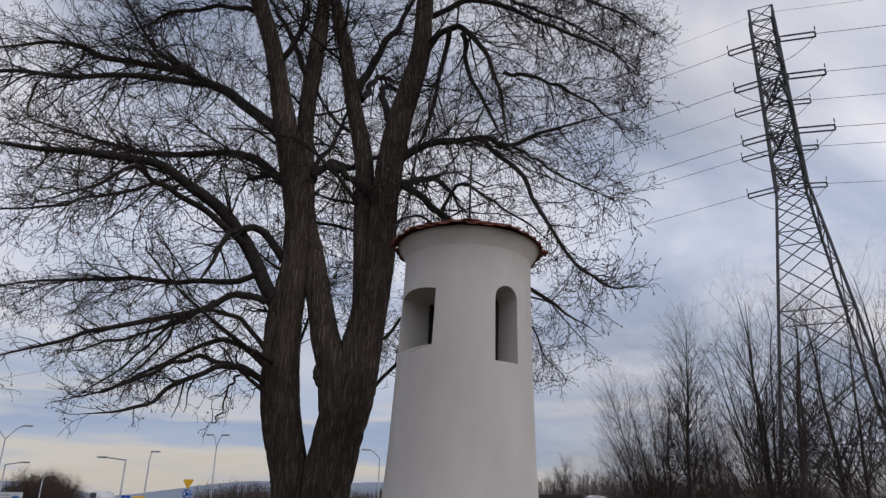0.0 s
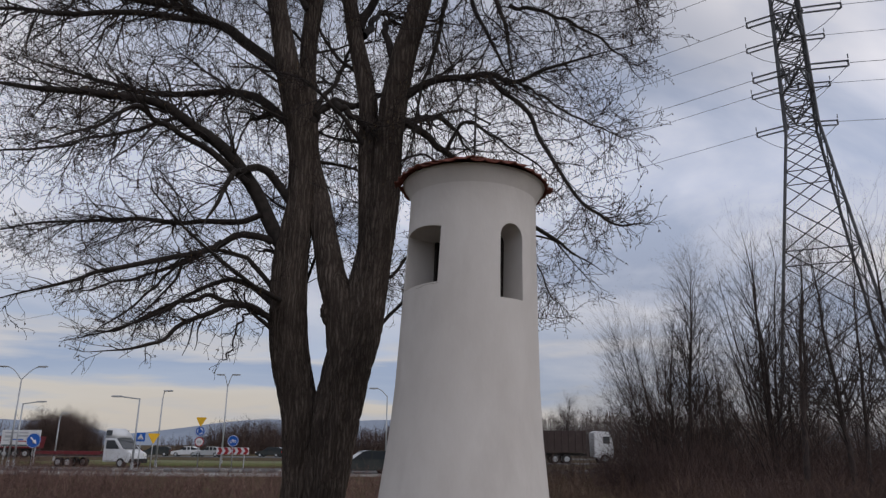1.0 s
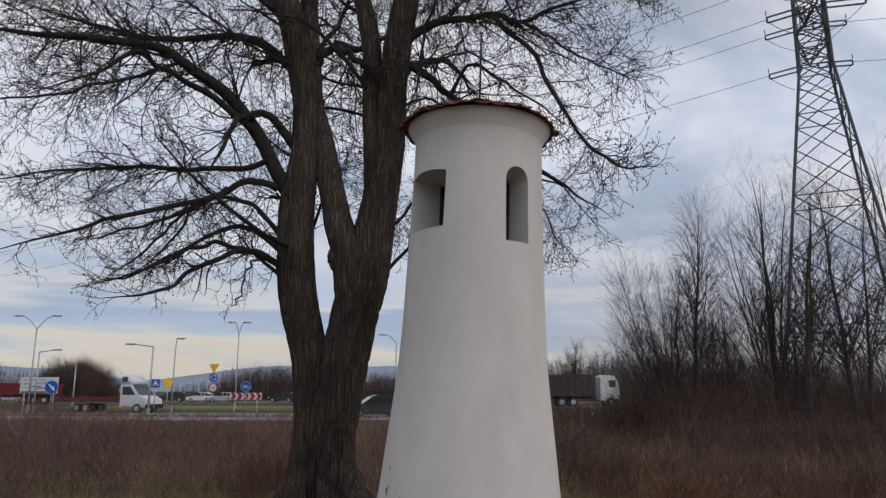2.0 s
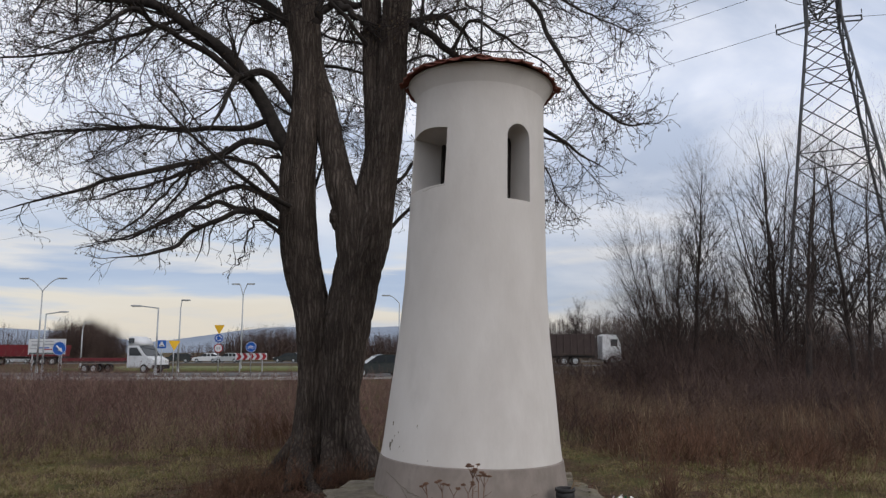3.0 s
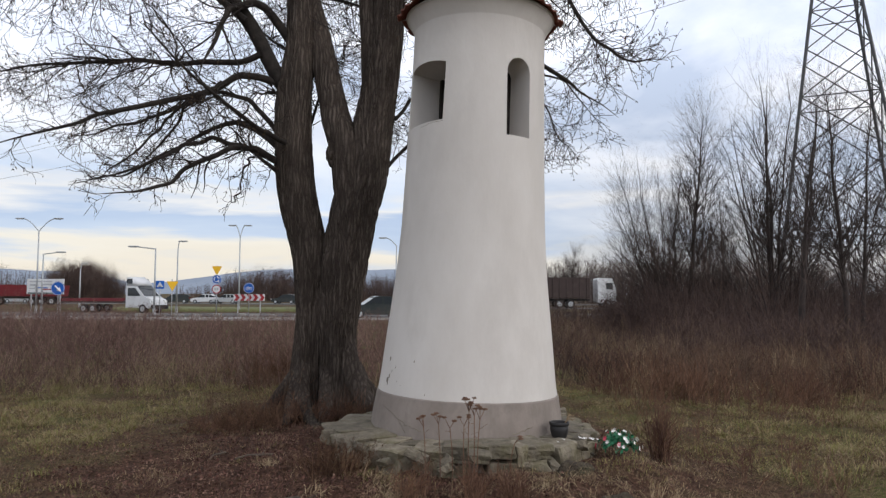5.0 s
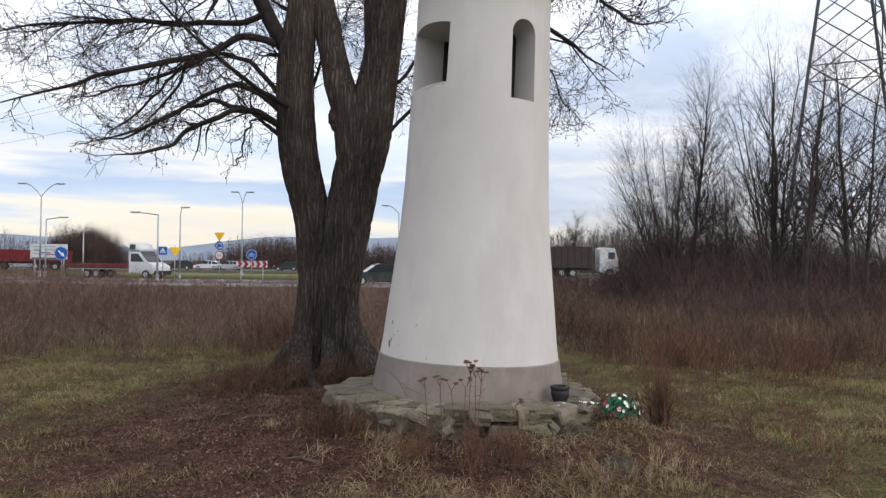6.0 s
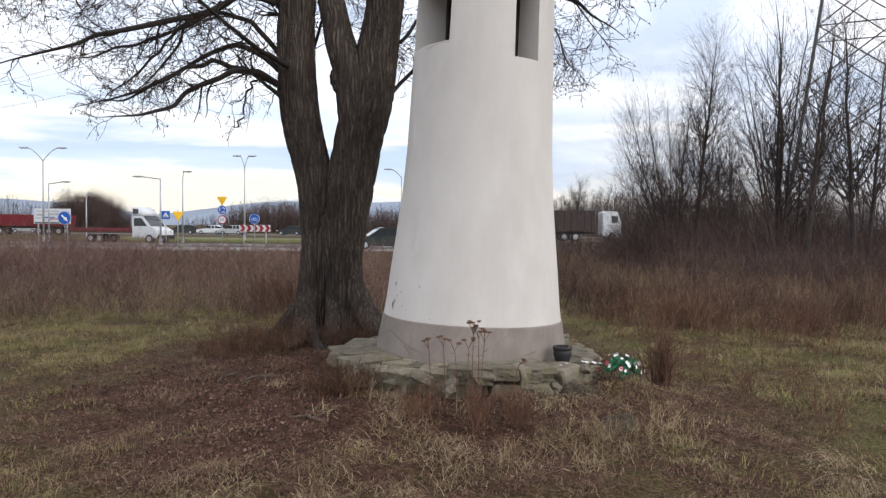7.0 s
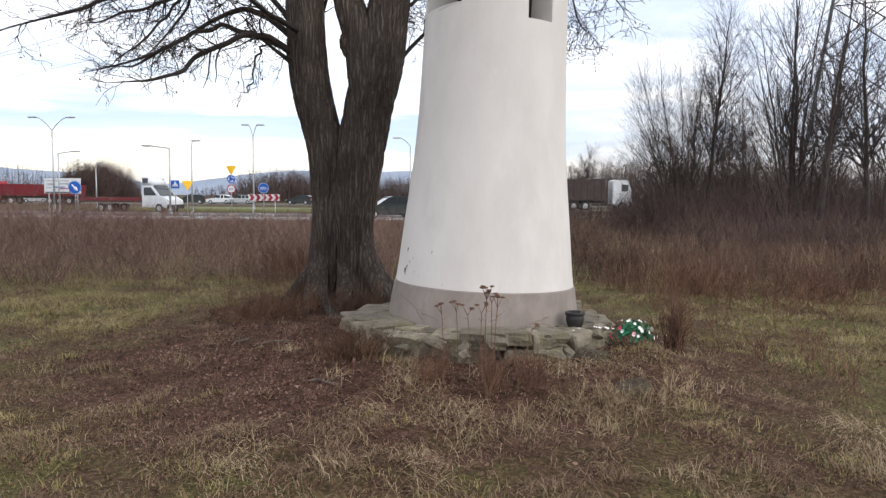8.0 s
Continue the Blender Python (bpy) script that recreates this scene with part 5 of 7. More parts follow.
# ---- thicket, pylon and power line ----
def bare_tree(x, y, height, seed, spread=0.5, stems=1, lean=(0, 0), label="", thick=0.011, fan=0.0, count=70, tips=(), low=0.10, dense=1.0):
    """A young bare tree: one or more straight stems, upswept branches, a haze of fine twigs."""
    rng = np.random.default_rng(seed)
    tree = thing("alder_tree", x, y, 0, label, "tree", "bare trees in the thicket")
    n = 10
    k = np.linspace(0, 1, n)[:, None]
    P, R = [], []
    for s in range(stems):
        h = height * (1 if s == 0 else rng.uniform(0.6, 0.95))
        off = rng.normal(0, 0.16, 2) * (s > 0)
        tilt = np.array(lean) + (rng.normal(0, fan, 2) if stems > 1 else rng.normal(0, 0.02, 2))
        wob = np.cumsum(rng.normal(0, 0.010 * h, (n, 2)), 0) * k
        P.append(np.concatenate([off + tilt * h * k ** 1.2 + wob, h * k - 0.06], 1))
        R.append(h * thick * (1 - 0.93 * k[:, 0]))
        if tips:
            dx, dz = tips[s]
            h = dz
            P[-1] = np.concatenate([off * 0.6 + np.array([dx, rng.normal(0, 0.08) * dz]) * k ** rng.uniform(0.8, 1.15) + wob * 1.4, dz * k - 0.06], 1)
            R[-1] = np.hypot(dx, dz) * thick * (1 if abs(dx) < 0.6 else 0.62) * (1 - 0.93 * k[:, 0])
        part("stem", mesh_np("stem", *tubes(P[-1][None], R[-1][None], 9)), ALDER, tree, "", True)
    P, R = np.stack(P), np.stack(R)
    B1, R1 = sprout(rng, P, R, count * stems, (0.18 * height, 0.18 * height + spread * 0.36 * height), (28, 58), 0.16, n=7, wild=0.09, thick=0.42, rmax=0.028, tip=0.3, lo=low)
    B2, R2 = sprout(rng, B1, R1, int(count * stems * 8 * dense), (0.07 * height, 0.17 * height), (25, 62), 0.08, n=4, wild=0.15, thick=0.65, rmax=0.0145, tip=0.5)
    B3, R3 = sprout(rng, B2, R2, int(count * stems * 14 * dense), (0.03 * height, 0.08 * height), (25, 65), 0.05, n=3, wild=0.18, thick=0.85, rmax=0.0105, tip=0.6)
    part("crown", mesh_np("crown", *join(tubes(B1, R1, 4), ribbons(B2, R2), ribbons(B3, R3))), ALDER, tree, "upswept haze of bare branches")
    return tree


def brush(name, count, region, height, seed, material, label, shoots=5, thick=0.006, wild=0.10, spread=0.22, category="undergrowth", grow=None):
    """Low tangled stems over a stretch of ground."""
    rng = np.random.default_rng(seed)
    x, y = region(rng, count)
    h = height * rng.uniform(0.45, 1.0, count) * np.array([1 + 0.35 * noise.noise(Vector((a * 0.35, b * 0.35, seed))) for a, b in zip(x, y)])
    if grow:
        h = h * grow(x, y)
    n = 4
    d = unit(np.concatenate([rng.normal(0, spread, (count, 2)), np.ones((count, 1))], 1))
    p = np.stack([x, y, ground_z(x, y) - 0.03], -1)
    pts = [p]
    for i in range(n - 1):
        d = unit(d + rng.normal(0, wild, (count, 3)))
        pts.append(pts[-1] + d * (h / (n - 1))[:, None])
    P = np.stack(pts, 1)
    R = (thick * rng.uniform(0.6, 1.2, count))[:, None] * np.linspace(1, 0.35, n)[None]
    sets = [tubes(P, R)]
    if shoots:
        Q, RQ = sprout(rng, P, R, count * shoots, (0.15 * height, 0.42 * height), (20, 55), 0.06, n=3, wild=0.15, thick=0.8, rmax=thick * 0.75, tip=0.5, lo=0.25)
        sets.append(ribbons(Q, RQ * 1.15))
    ob = part(name, mesh_np(name, *join(*sets)), material)
    return tagged(ob, label, category, kind="stuff")


def make_thicket():
    bare_tree(9.3, 26.0, 8.6, 31, 0.25, 1, (0.012, 0), "tall slim bare alder with upright branches", 0.013, count=80, low=0.3)
    bare_tree(8.5, 26.2, 6.6, 32, 0.45, 8, (0, 0), "spreading many-stemmed bare willow fanning over the scrub", 0.0095, 0, 52, [(-1.2, 7.0), (-2.2, 5.9), (-1.7, 6.6), (-0.6, 6.4), (-2.7, 3.8), (0.1, 6.8), (-1.7, 5.0), (-0.1, 5.2)], 0.25)
    bare_tree(9.0, 26.8, 4.6, 43, 0.5, 4, (0, 0), "low bare willow bush beside the alders", 0.009, 0.16, 30)
    bare_tree(10.6, 27.5, 5.6, 36, 0.5, 4, (0.03, 0), "many-stemmed bare alder in the thicket", 0.009, 0.11, 32)
    bare_tree(10.75, 22.0, 9.0, 33, 0.5, 7, (0, 0), "tall bare alder with long slanting branches", 0.0105, 0, 30, [(0.15, 9.2), (-0.5, 8.7), (-1.3, 7.8), (-2.0, 7.0), (-2.1, 5.2), (0.7, 8.8), (-2.4, 3.6)], 0.2, 0.6)
    bare_tree(10.5, 20.0, 7.6, 34, 0.5, 1, (0.012, 0), "dark straight bare alder before the pylon", 0.014, count=46, low=0.25, dense=0.6)
    bare_tree(12.4, 23.5, 8.9, 35, 0.6, 2, (0.01, 0), "bare alder with forked stem in the thicket", 0.010, 0.05, 40, dense=0.7)
    bare_tree(11.95, 20.0, 8.2, 37, 0.6, 1, (0.004, 0), "dark bare alder at the thicket's edge", 0.012, count=60, low=0.2, dense=0.7)
    bare_tree(12.5, 20.3, 8.0, 44, 0.5, 1, (0.06, 0), "slim bare alder leaning out of the thicket", 0.010, count=50, low=0.25, dense=0.7)
    bare_tree(14.2, 20.5, 9.4, 38, 0.6, 2, (-0.01, 0), "bare alder with dense twigs in the thicket", 0.010, 0.06, 44, dense=0.7)
    bare_tree(15.8, 21.5, 9.0, 39, 0.6, 2, (-0.01, 0), "bare alder deep in the thicket", 0.010, 0.06, 30, dense=0.5)
    bare_tree(17.5, 24.0, 9.0, 40, 0.6, 2, (0, 0), "bare alder deep in the thicket", 0.010, 0.06, 30, dense=0.5)
    bare_tree(12.0, 29.0, 6.5, 41, 0.6, 3, (0, 0), "many-stemmed bare alder in the thicket", 0.010, 0.10, 40)
    for i, (x, y, h) in enumerate(((11.6, 25.5, 4.6), (13.2, 25.0, 5.2), (14.9, 24.5, 5.6), (16.4, 25.5, 5.4), (18.6, 26.0, 6.0), (13.9, 28.5, 5.6), (16.0, 29.5, 6.0), (10.2, 24.6, 3.6), (20.0, 27.5, 6.4))):
        bare_tree(x, y, h, 140 + i, 0.6, 4, (0, 0), "low many-stemmed bare alder filling the thicket", 0.007, 0.13, 20, dense=0.6)
    bare_tree(20.5, 112.0, 9.4, 42, 0.8, 3, (0, 0), "lone bare tree before the far grey wood", 0.014, 0.14, 50)

    def under(rng, k):
        u = rng.random(k)
        x = 6.6 + 14 * u
        return x, 21.0 + rng.normal(0, 2.6, k) + 5 * (1 - u) ** 2

    brush("undergrowth", 3400, under, 2.4, 51, UNDER, "dense dark bare undergrowth below the alders", 6, 0.009, 0.30, 0.36)

    brush("undergrowth", 480, under, 4.4, 54, SHRUB, "taller thin saplings rising out of the undergrowth", 9, 0.008, 0.20, 0.20)

    def skirt(rng, k):
        x = 6.4 + 11 * rng.random(k) ** 1.2
        return x, 19.5 - 0.45 * (x - 6.4) + rng.normal(0, 1.3, k)

    brush("undergrowth", 1700, skirt, 1.35, 53, UNDER, "dark tangled brambles along the thicket's foot", 6, 0.008, 0.24, 0.45)

    def belt(rng, k):
        x = rng.uniform(0.5, 26, k)
        return x, 36 + rng.normal(0, 3.5, k) + 0.2 * x

    brush("undergrowth", 2000, belt, 1.5, 52, SHRUB, "brown bare scrub between meadow and road", 5, 0.012, 0.14, 0.25)


def beam(bm, a, b, w):
    rod(bm, a, b, w, w, 4)


def make_pylon():
    """Lattice strain tower: slim square shaft, splayed foot, six arms, double strings both ways."""
    py = thing("power_pylon", 24.97, 43.0, 0, "tall grey steel lattice pylon with strain insulators", "pylon", rz=-25.5)
    half = lambda z: 0.80 + (38 - z) * 0.012 if z > 23 else 0.98 + (23 - z) * 0.128
    corner = lambda k, z: (half(z) * (1, 1, -1, -1)[k % 4], half(z) * (1, -1, -1, 1)[k % 4], z)
    zs = [0, 5.6, 10.2, 13.9, 17.0, 19.5, 21.4, 23]
    top = [23 + 1.25 * i for i in range(13)]
    for k in range(4):
        line = [corner(k, z) for z in zs + top[1:]]
        leg = mesh_np("leg", *tubes(np.array(line)[None], np.array([[0.10 if z < 23 else 0.095 for z in zs + top[1:]]]), 4))
        part("leg", leg, STEEL, py)
    for k in range(4):
        bm = bmesh.new()
        for lv in (zs, top):
            for i, (a, b) in enumerate(zip(lv, lv[1:])):
                w = 0.040 if b <= 23 else 0.042
                beam(bm, corner(k, a), corner(k + 1, b), w)
                beam(bm, corner(k + 1, a), corner(k, b), w)
                if i % 2 == 0 or b > 23:
                    beam(bm, corner(k, b), corner(k + 1, b), w)
        part("bracing", bm, STEEL, py)
    # arms along the local y axis, three to each side
    for z, length in ((32.4, 3.6), (28.8, 4.5), (25.2, 3.6)):
        for s in (-1, 1):
            arm = bmesh.new()
            h = half(z)
            tip = (0, s * (h + length), z + 0.1)
            for sx in (-1, 1):
                beam(arm, (sx * h, s * h, z), tip, 0.06)
                beam(arm, (sx * h, s * h, z + 1.25), tip, 0.05)
                for q in (0.25, 0.5, 0.75):
                    lo = Vector((sx * h, s * h, z)).lerp(Vector(tip), q)
                    hi = Vector((sx * h, s * h, z + 1.25)).lerp(Vector(tip), q)
                    beam(arm, lo, hi, 0.035)
                    beam(arm, lo, Vector((-sx * h, s * h, z)).lerp(Vector(tip), max(q - 0.25, 0)), 0.035)
            ob = part("crossarm", arm, STEEL, py)
            for side in (-1, 1):
                ins = bmesh.new()
                for d in (-0.15, 0.15):
                    rod(ins, (side * 0.5, tip[1] - d * 0.5, z + d), (side * 2.7, tip[1] - d * 0.5, z + d - 0.24), 0.05)
                    for q in np.linspace(0.75, 2.6, 16):
                        rod(ins, (side * q, tip[1] - d * 0.5, z + d - 0.12 * (q - 0.5)), (side * (q + 0.05), tip[1] - d * 0.5, z + d - 0.12 * (q - 0.5)), 0.075, 0.075, 8)
                for q in (0.56, 2.72):
                    rod(ins, (side * q, tip[1], z - 0.21 - 0.1 * (q - 0.5)), (side * q, tip[1], z + 0.21 - 0.1 * (q - 0.5)), 0.055)
                rod(ins, (side * 2.75, tip[1], z + 0.1), (side * 2.75, tip[1], z + 0.40), 0.035)
                rod(ins, (0, tip[1], z), (side * 0.65, tip[1], z - 0.02), 0.045)
                part("insulator_string", ins, STEEL, ob, "double strain insulator string")
            jl = bmesh.new()
            bent(jl, [(2.8 * c, tip[1], z - 0.25 - 1.6 * (1 - c * c)) for c in np.linspace(-1, 1, 11)], 0.020, 5)
            part("jumper_wire", jl, IRON, ob)
    # conductors
    m = py.matrix_world
    for z, y in ((32.4, 4.45), (32.4, -4.45), (28.8, 5.4), (28.8, -5.4), (25.2, 4.5), (25.2, -4.5), (38.05, 0)):
        for side, turn in ((-1, 0.10), (1, 0.06)):
            a = Vector((side * 2.8 if z < 38 else 0, y, z - 0.2 if z < 38 else z))
            span = 240
            pts = []
            for q in np.linspace(0, 1, 26) ** 1.6:
                pts.append(m @ Vector((a.x + side * span * q, a.y + turn * span * q, a.z - 4 * 6.5 * q * (1 - q))))
            thickness = np.full((1, 26), 0.018 if z < 38 else 0.011)
            ob = part("power_line", mesh_np("power_line", *tubes(np.array(pts)[None], thickness, 5)), IRON)
            tagged(ob, "thin dark overhead conductor strung from the pylon", "power line", "overhead conductors")


# ---- roadside ----
def street_lamp(x, y, h, kind, label, arm=1.6, rz=0):
    lamp = thing("street_lamp", x, y, 0, label, "street lamp", "street lamps", rz=rz)
    part("pole", rod(bmesh.new(), (0, 0, -0.05), (0, 0, h), 0.085, 0.05, 10), GALV, lamp, "", True)
    part("base", rod(bmesh.new(), (0, 0, -0.05), (0, 0, 0.5), 0.12, 0.11, 10), GALV, lamp)
    sides = (-1, 1) if kind == "double" else (-1,)
    if kind == "curved":
        sides = (1,)
    for s in sides:
        bm = bmesh.new()
        if kind == "straight":
            bent(bm, [(0, 0, h - 0.05), (s * arm, 0, h + 0.12)], 0.045)
            end = (s * (arm + 0.3), 0, h + 0.14)
        else:
            rise = 1.1 if kind == "double" else 0.7
            bent(bm, [(s * arm * q, 0, h - 0.05 + rise * math.sin(q * 1.5)) for q in np.linspace(0, 1, 8)], 0.04)
            end = (s * (arm + 0.3), 0, h - 0.03 + rise)
        part("arm", bm, GALV, lamp)
        hd = bmesh.new()
        box(hd, (0.75, 0.26, 0.11), end, bevel=0.04)
        head = part("lamp_head", hd, GALV, lamp, "flat grey lamp head")
        part("lens", box(bmesh.new(), (0.45, 0.18, 0.03), (end[0], 0, end[2] - 0.065)), LENS, head)


def disc(r, depth=0.03, sides=28):
    bm = bmesh.new()
    bmesh.ops.create_cone(bm, cap_ends=True, segments=sides, radius1=r, radius2=r, depth=depth, matrix=pose(0, 0, 0, 90))
    return bm


def tri(r, depth, point_down=True):
    s = -1 if point_down else 1
    bm = bmesh.new()
    prism(bm, [(-0.87 * r, -0.5 * r * s), (0.87 * r, -0.5 * r * s), (0, r * s)], -depth / 2, depth / 2)
    bmesh.ops.bevel(bm, geom=[e for e in bm.edges if abs((e.verts[0].co - e.verts[1].co).normalized().y) > 0.9], offset=r * 0.1, segments=2, affect="EDGES")
    return bm


def sign_plate(parent, kind, z, r=0.4):
    """One sign on a post: its plate and the shapes on its face (faces look to -y)."""
    if kind == "yield":
        p = part("plate", tri(r * 1.25, 0.03), YELLOW, parent, "yellow give-way triangle")
        p.location = (0, -0.07, z)
        return p
    if kind in ("roundabout", "bike", "keep_right"):
        p = part("plate", disc(r), BLUE, parent, "round blue sign")
        p.location = (0, -0.07, z)
        rim = bmesh.new()
        bent(rim, [(r * 0.94 * math.cos(a), -0.02, r * 0.94 * math.sin(a)) for a in np.linspace(0, 6.283, 25)], 0.014, 4)
        part("rim", rim, WHITE, p)
        bm = bmesh.new()
        if kind == "roundabout":
            for k in range(3):
                a0 = 2.094 * k
                bent(bm, [(0.55 * r * math.cos(a0 + q), -0.022, 0.55 * r * math.sin(a0 + q)) for q in np.linspace(0, 1.25, 5)], 0.035, 4)
                e = a0 + 1.5
                rod(bm, (0.55 * r * math.cos(e - 0.3), -0.022, 0.55 * r * math.sin(e - 0.3)), (0.55 * r * math.cos(e + 0.2), -0.022, 0.55 * r * math.sin(e + 0.2)), 0.09, 0.0, 4)
        elif kind == "keep_right":
            rod(bm, (-0.4 * r, -0.025, 0.4 * r), (0.2 * r, -0.025, -0.2 * r), 0.06, 0.06, 4)
            rod(bm, (0.08 * r, -0.025, -0.08 * r), (0.52 * r, -0.025, -0.52 * r), 0.17, 0.0, 4)
        else:
            for s in (-1, 1):
                bent(bm, [(s * 0.32 * r + 0.24 * r * math.cos(a), -0.022, -0.1 * r + 0.24 * r * math.sin(a)) for a in np.linspace(0, 6.283, 13)], 0.018, 4)
            bent(bm, [(-0.32 * r, -0.022, -0.1 * r), (-0.05 * r, -0.022, 0.3 * r), (0.32 * r, -0.022, -0.1 * r)], 0.018, 4)
        part("symbol", bm, WHITE, p, "white symbol")
        return p
    if kind == "limit":
        p = part("plate", disc(r), RED, parent, "round red-rimmed white sign")
        p.location = (0, -0.07, z)
        f = part("face", disc(r * 0.8, 0.02), WHITE, p)
        f.location = (0, -0.012, 0)
        for s in (-1, 1):
            part("marking", box(bmesh.new(), (r * 0.4, 0.012, r * 0.55), (s * r * 0.27, -0.028, 0), bevel=0.01), SILVER, p, "faint grey bar")
        return p
    p = part("plate", box(bmesh.new(), (0.62, 0.03, 0.62), bevel=0.008), BLUE, parent, "square blue crossing sign")
    p.location = (0, -0.07, z)
    f = part("face", tri(0.27, 0.02, False), WHITE, p)
    f.location = (0, -0.014, -0.03)
    for q in (-0.09, 0.0, 0.09):
        part("marking", box(bmesh.new(), (0.04, 0.012, 0.09), (q, -0.028, -0.10)), BLACK, p)
    return p


def road_sign(x, y, plates, label, rz=0, post=3.0):
    s = thing("road_sign", x, y, 0, label, "road sign", "road signs", rz=rz)
    part("post", rod(bmesh.new(), (0, 0, -0.05), (0, 0, post), 0.035, 0.035, 8), GALV, s, "", True)
    for kind, z, r in plates:
        sign_plate(s, kind, z, r)


def make_roadside():
    street_lamp(-34.95, 59.5, 7.0, "double", "double-armed grey steel street lamp by the roundabout", 1.35)
    street_lamp(-34.2, 59.0, 5.0, "straight", "short grey street lamp with one straight arm", 1.2, 180)
    street_lamp(-21.84, 52.2, 5.05, "straight", "grey street lamp with one straight arm at the crossing", 1.4)
    street_lamp(-23.1, 60.0, 5.5, "curved", "grey street lamp with one short curved arm", 0.12)
    street_lamp(-19.25, 65.3, 7.0, "double", "double-armed grey street lamp on the traffic island", 0.42)
    street_lamp(-4.25, 62.0, 6.0, "curved", "grey street lamp with curved arm beyond the shrine", 0.9, 180)
    street_lamp(-38.2, 73.0, 4.1, "curved", "thin far lamp post before the copse", 0.2)
    road_sign(-18.53, 56.5, (("yield", 3.62, 0.40), ("roundabout", 2.80, 0.38), ("limit", 2.0, 0.36)), "give-way, roundabout and limit signs stacked on one post", 0, 3.9)
    road_sign(-20.45, 52.0, (("yield", 2.30, 0.40),), "yellow give-way triangle on a post, turned aside", 38, 2.7)
    road_sign(-21.75, 53.0, (("crossing", 2.30, 0.3),), "square blue crossing sign with white triangle on a post", 10, 2.6)
    road_sign(-16.3, 58.0, (("bike", 2.1, 0.44),), "round blue cycle path sign on a post", 0, 2.5)
    road_sign(-29.0, 52.0, (("keep_right", 2.0, 0.52),), "large round blue keep-to-one-side sign with white arrow", 0, 2.4)
    road_sign(-3.3, 75.0, (("crossing", 2.6, 0.3),), "small square blue crossing sign far off", 0, 2.9)
    # chevron board on the island
    board = thing("chevron_board", -16.45, 58.6, 0, "red and white chevron board on short posts", "road sign")
    board.scale = (1.35, 1.0, 1.15)
    part("panel", box(bmesh.new(), (1.95, 0.05, 0.48), (0, 0, 1.14), bevel=0.01), WHITE, board)
    for k in range(5):
        bm = bmesh.new()
        x = -0.78 + 0.39 * k
        prism(bm, [(x - 0.16, 1.37), (x + 0.05, 1.37), (x + 0.19, 1.14), (x + 0.05, 0.91), (x - 0.16, 0.91), (x - 0.02, 1.14)], -0.036, -0.027)
        part("chevron", bm, RED, board, "red arrow stripe")
    for s in (-0.7, 0.7):
        part("post", rod(bmesh.new(), (s, 0.04, -0.05), (s, 0.04, 1.2), 0.035), GALV, board)
    # advertising board, its print unreadable
    ad = thing("billboard", -35.6, 62.0, 0.25, "white advertising board with grey and blue unreadable print", "billboard")
    part("panel", box(bmesh.new(), (3.3, 0.10, 1.36), (0, 0, 1.97), bevel=0.02), WHITE, ad)
    for x, z, w, h, mt in ((-0.4, 2.42, 2.0, 0.10, SILVER), (-1.0, 2.10, 0.7, 0.20, SILVER), (0.2, 2.16, 0.9, 0.14, SILVER), (-0.3, 1.86, 1.1, 0.09, BLUE), (-1.2, 1.80, 0.5, 0.10, SILVER), (0.2, 1.72, 0.8, 0.08, RED), (0.0, 1.38, 3.1, 0.12, GREEN_CAR)):
        part("print_bar", box(bmesh.new(), (w, 0.012, h), (x, -0.058, z)), mt, ad)
    for s in (-1.3, 1.3):
        part("post", rod(bmesh.new(), (s, 0.08, -0.3), (s, 0.08, 2.2), 0.07), GALV, ad)
    rail = thing("barrier", -21, 47.5, 0, "low broken pale concrete kerb blocks along the verge", "barrier")
    for k in range(12):
        ob = part("block", box(bmesh.new(), (rngf(k + 9, 0.4, 0.9), 0.3, rngf(k, 0.16, 0.30)), (k * 1.35 + rngf(k + 20, -0.3, 0.3), rngf(k + 30, -0.9, 0.9), 0.14), (rngf(k + 70, -8, 8), rngf(k + 60, -8, 8), rngf(k + 50, -25, 25)), 0.05), GRAVEL, rail)


def rngf(k, a, b):
    return a + (b - a) * random.Random(k * 77 + 5).random()


def wheel(parent, x, y, r, w):
    t = part("tyre", rod(bmesh.new(), (x, y - w / 2, r), (x, y + w / 2, r), r, r, 22), RUBBER, parent, "", True)
    t.data.set_sharp_from_angle(angle=radians(40))
    part("rim", rod(bmesh.new(), (x, y - w / 2 - 0.012, r), (x, y + w / 2 + 0.012, r), r * 0.6, r * 0.6, 16), SILVER, t)


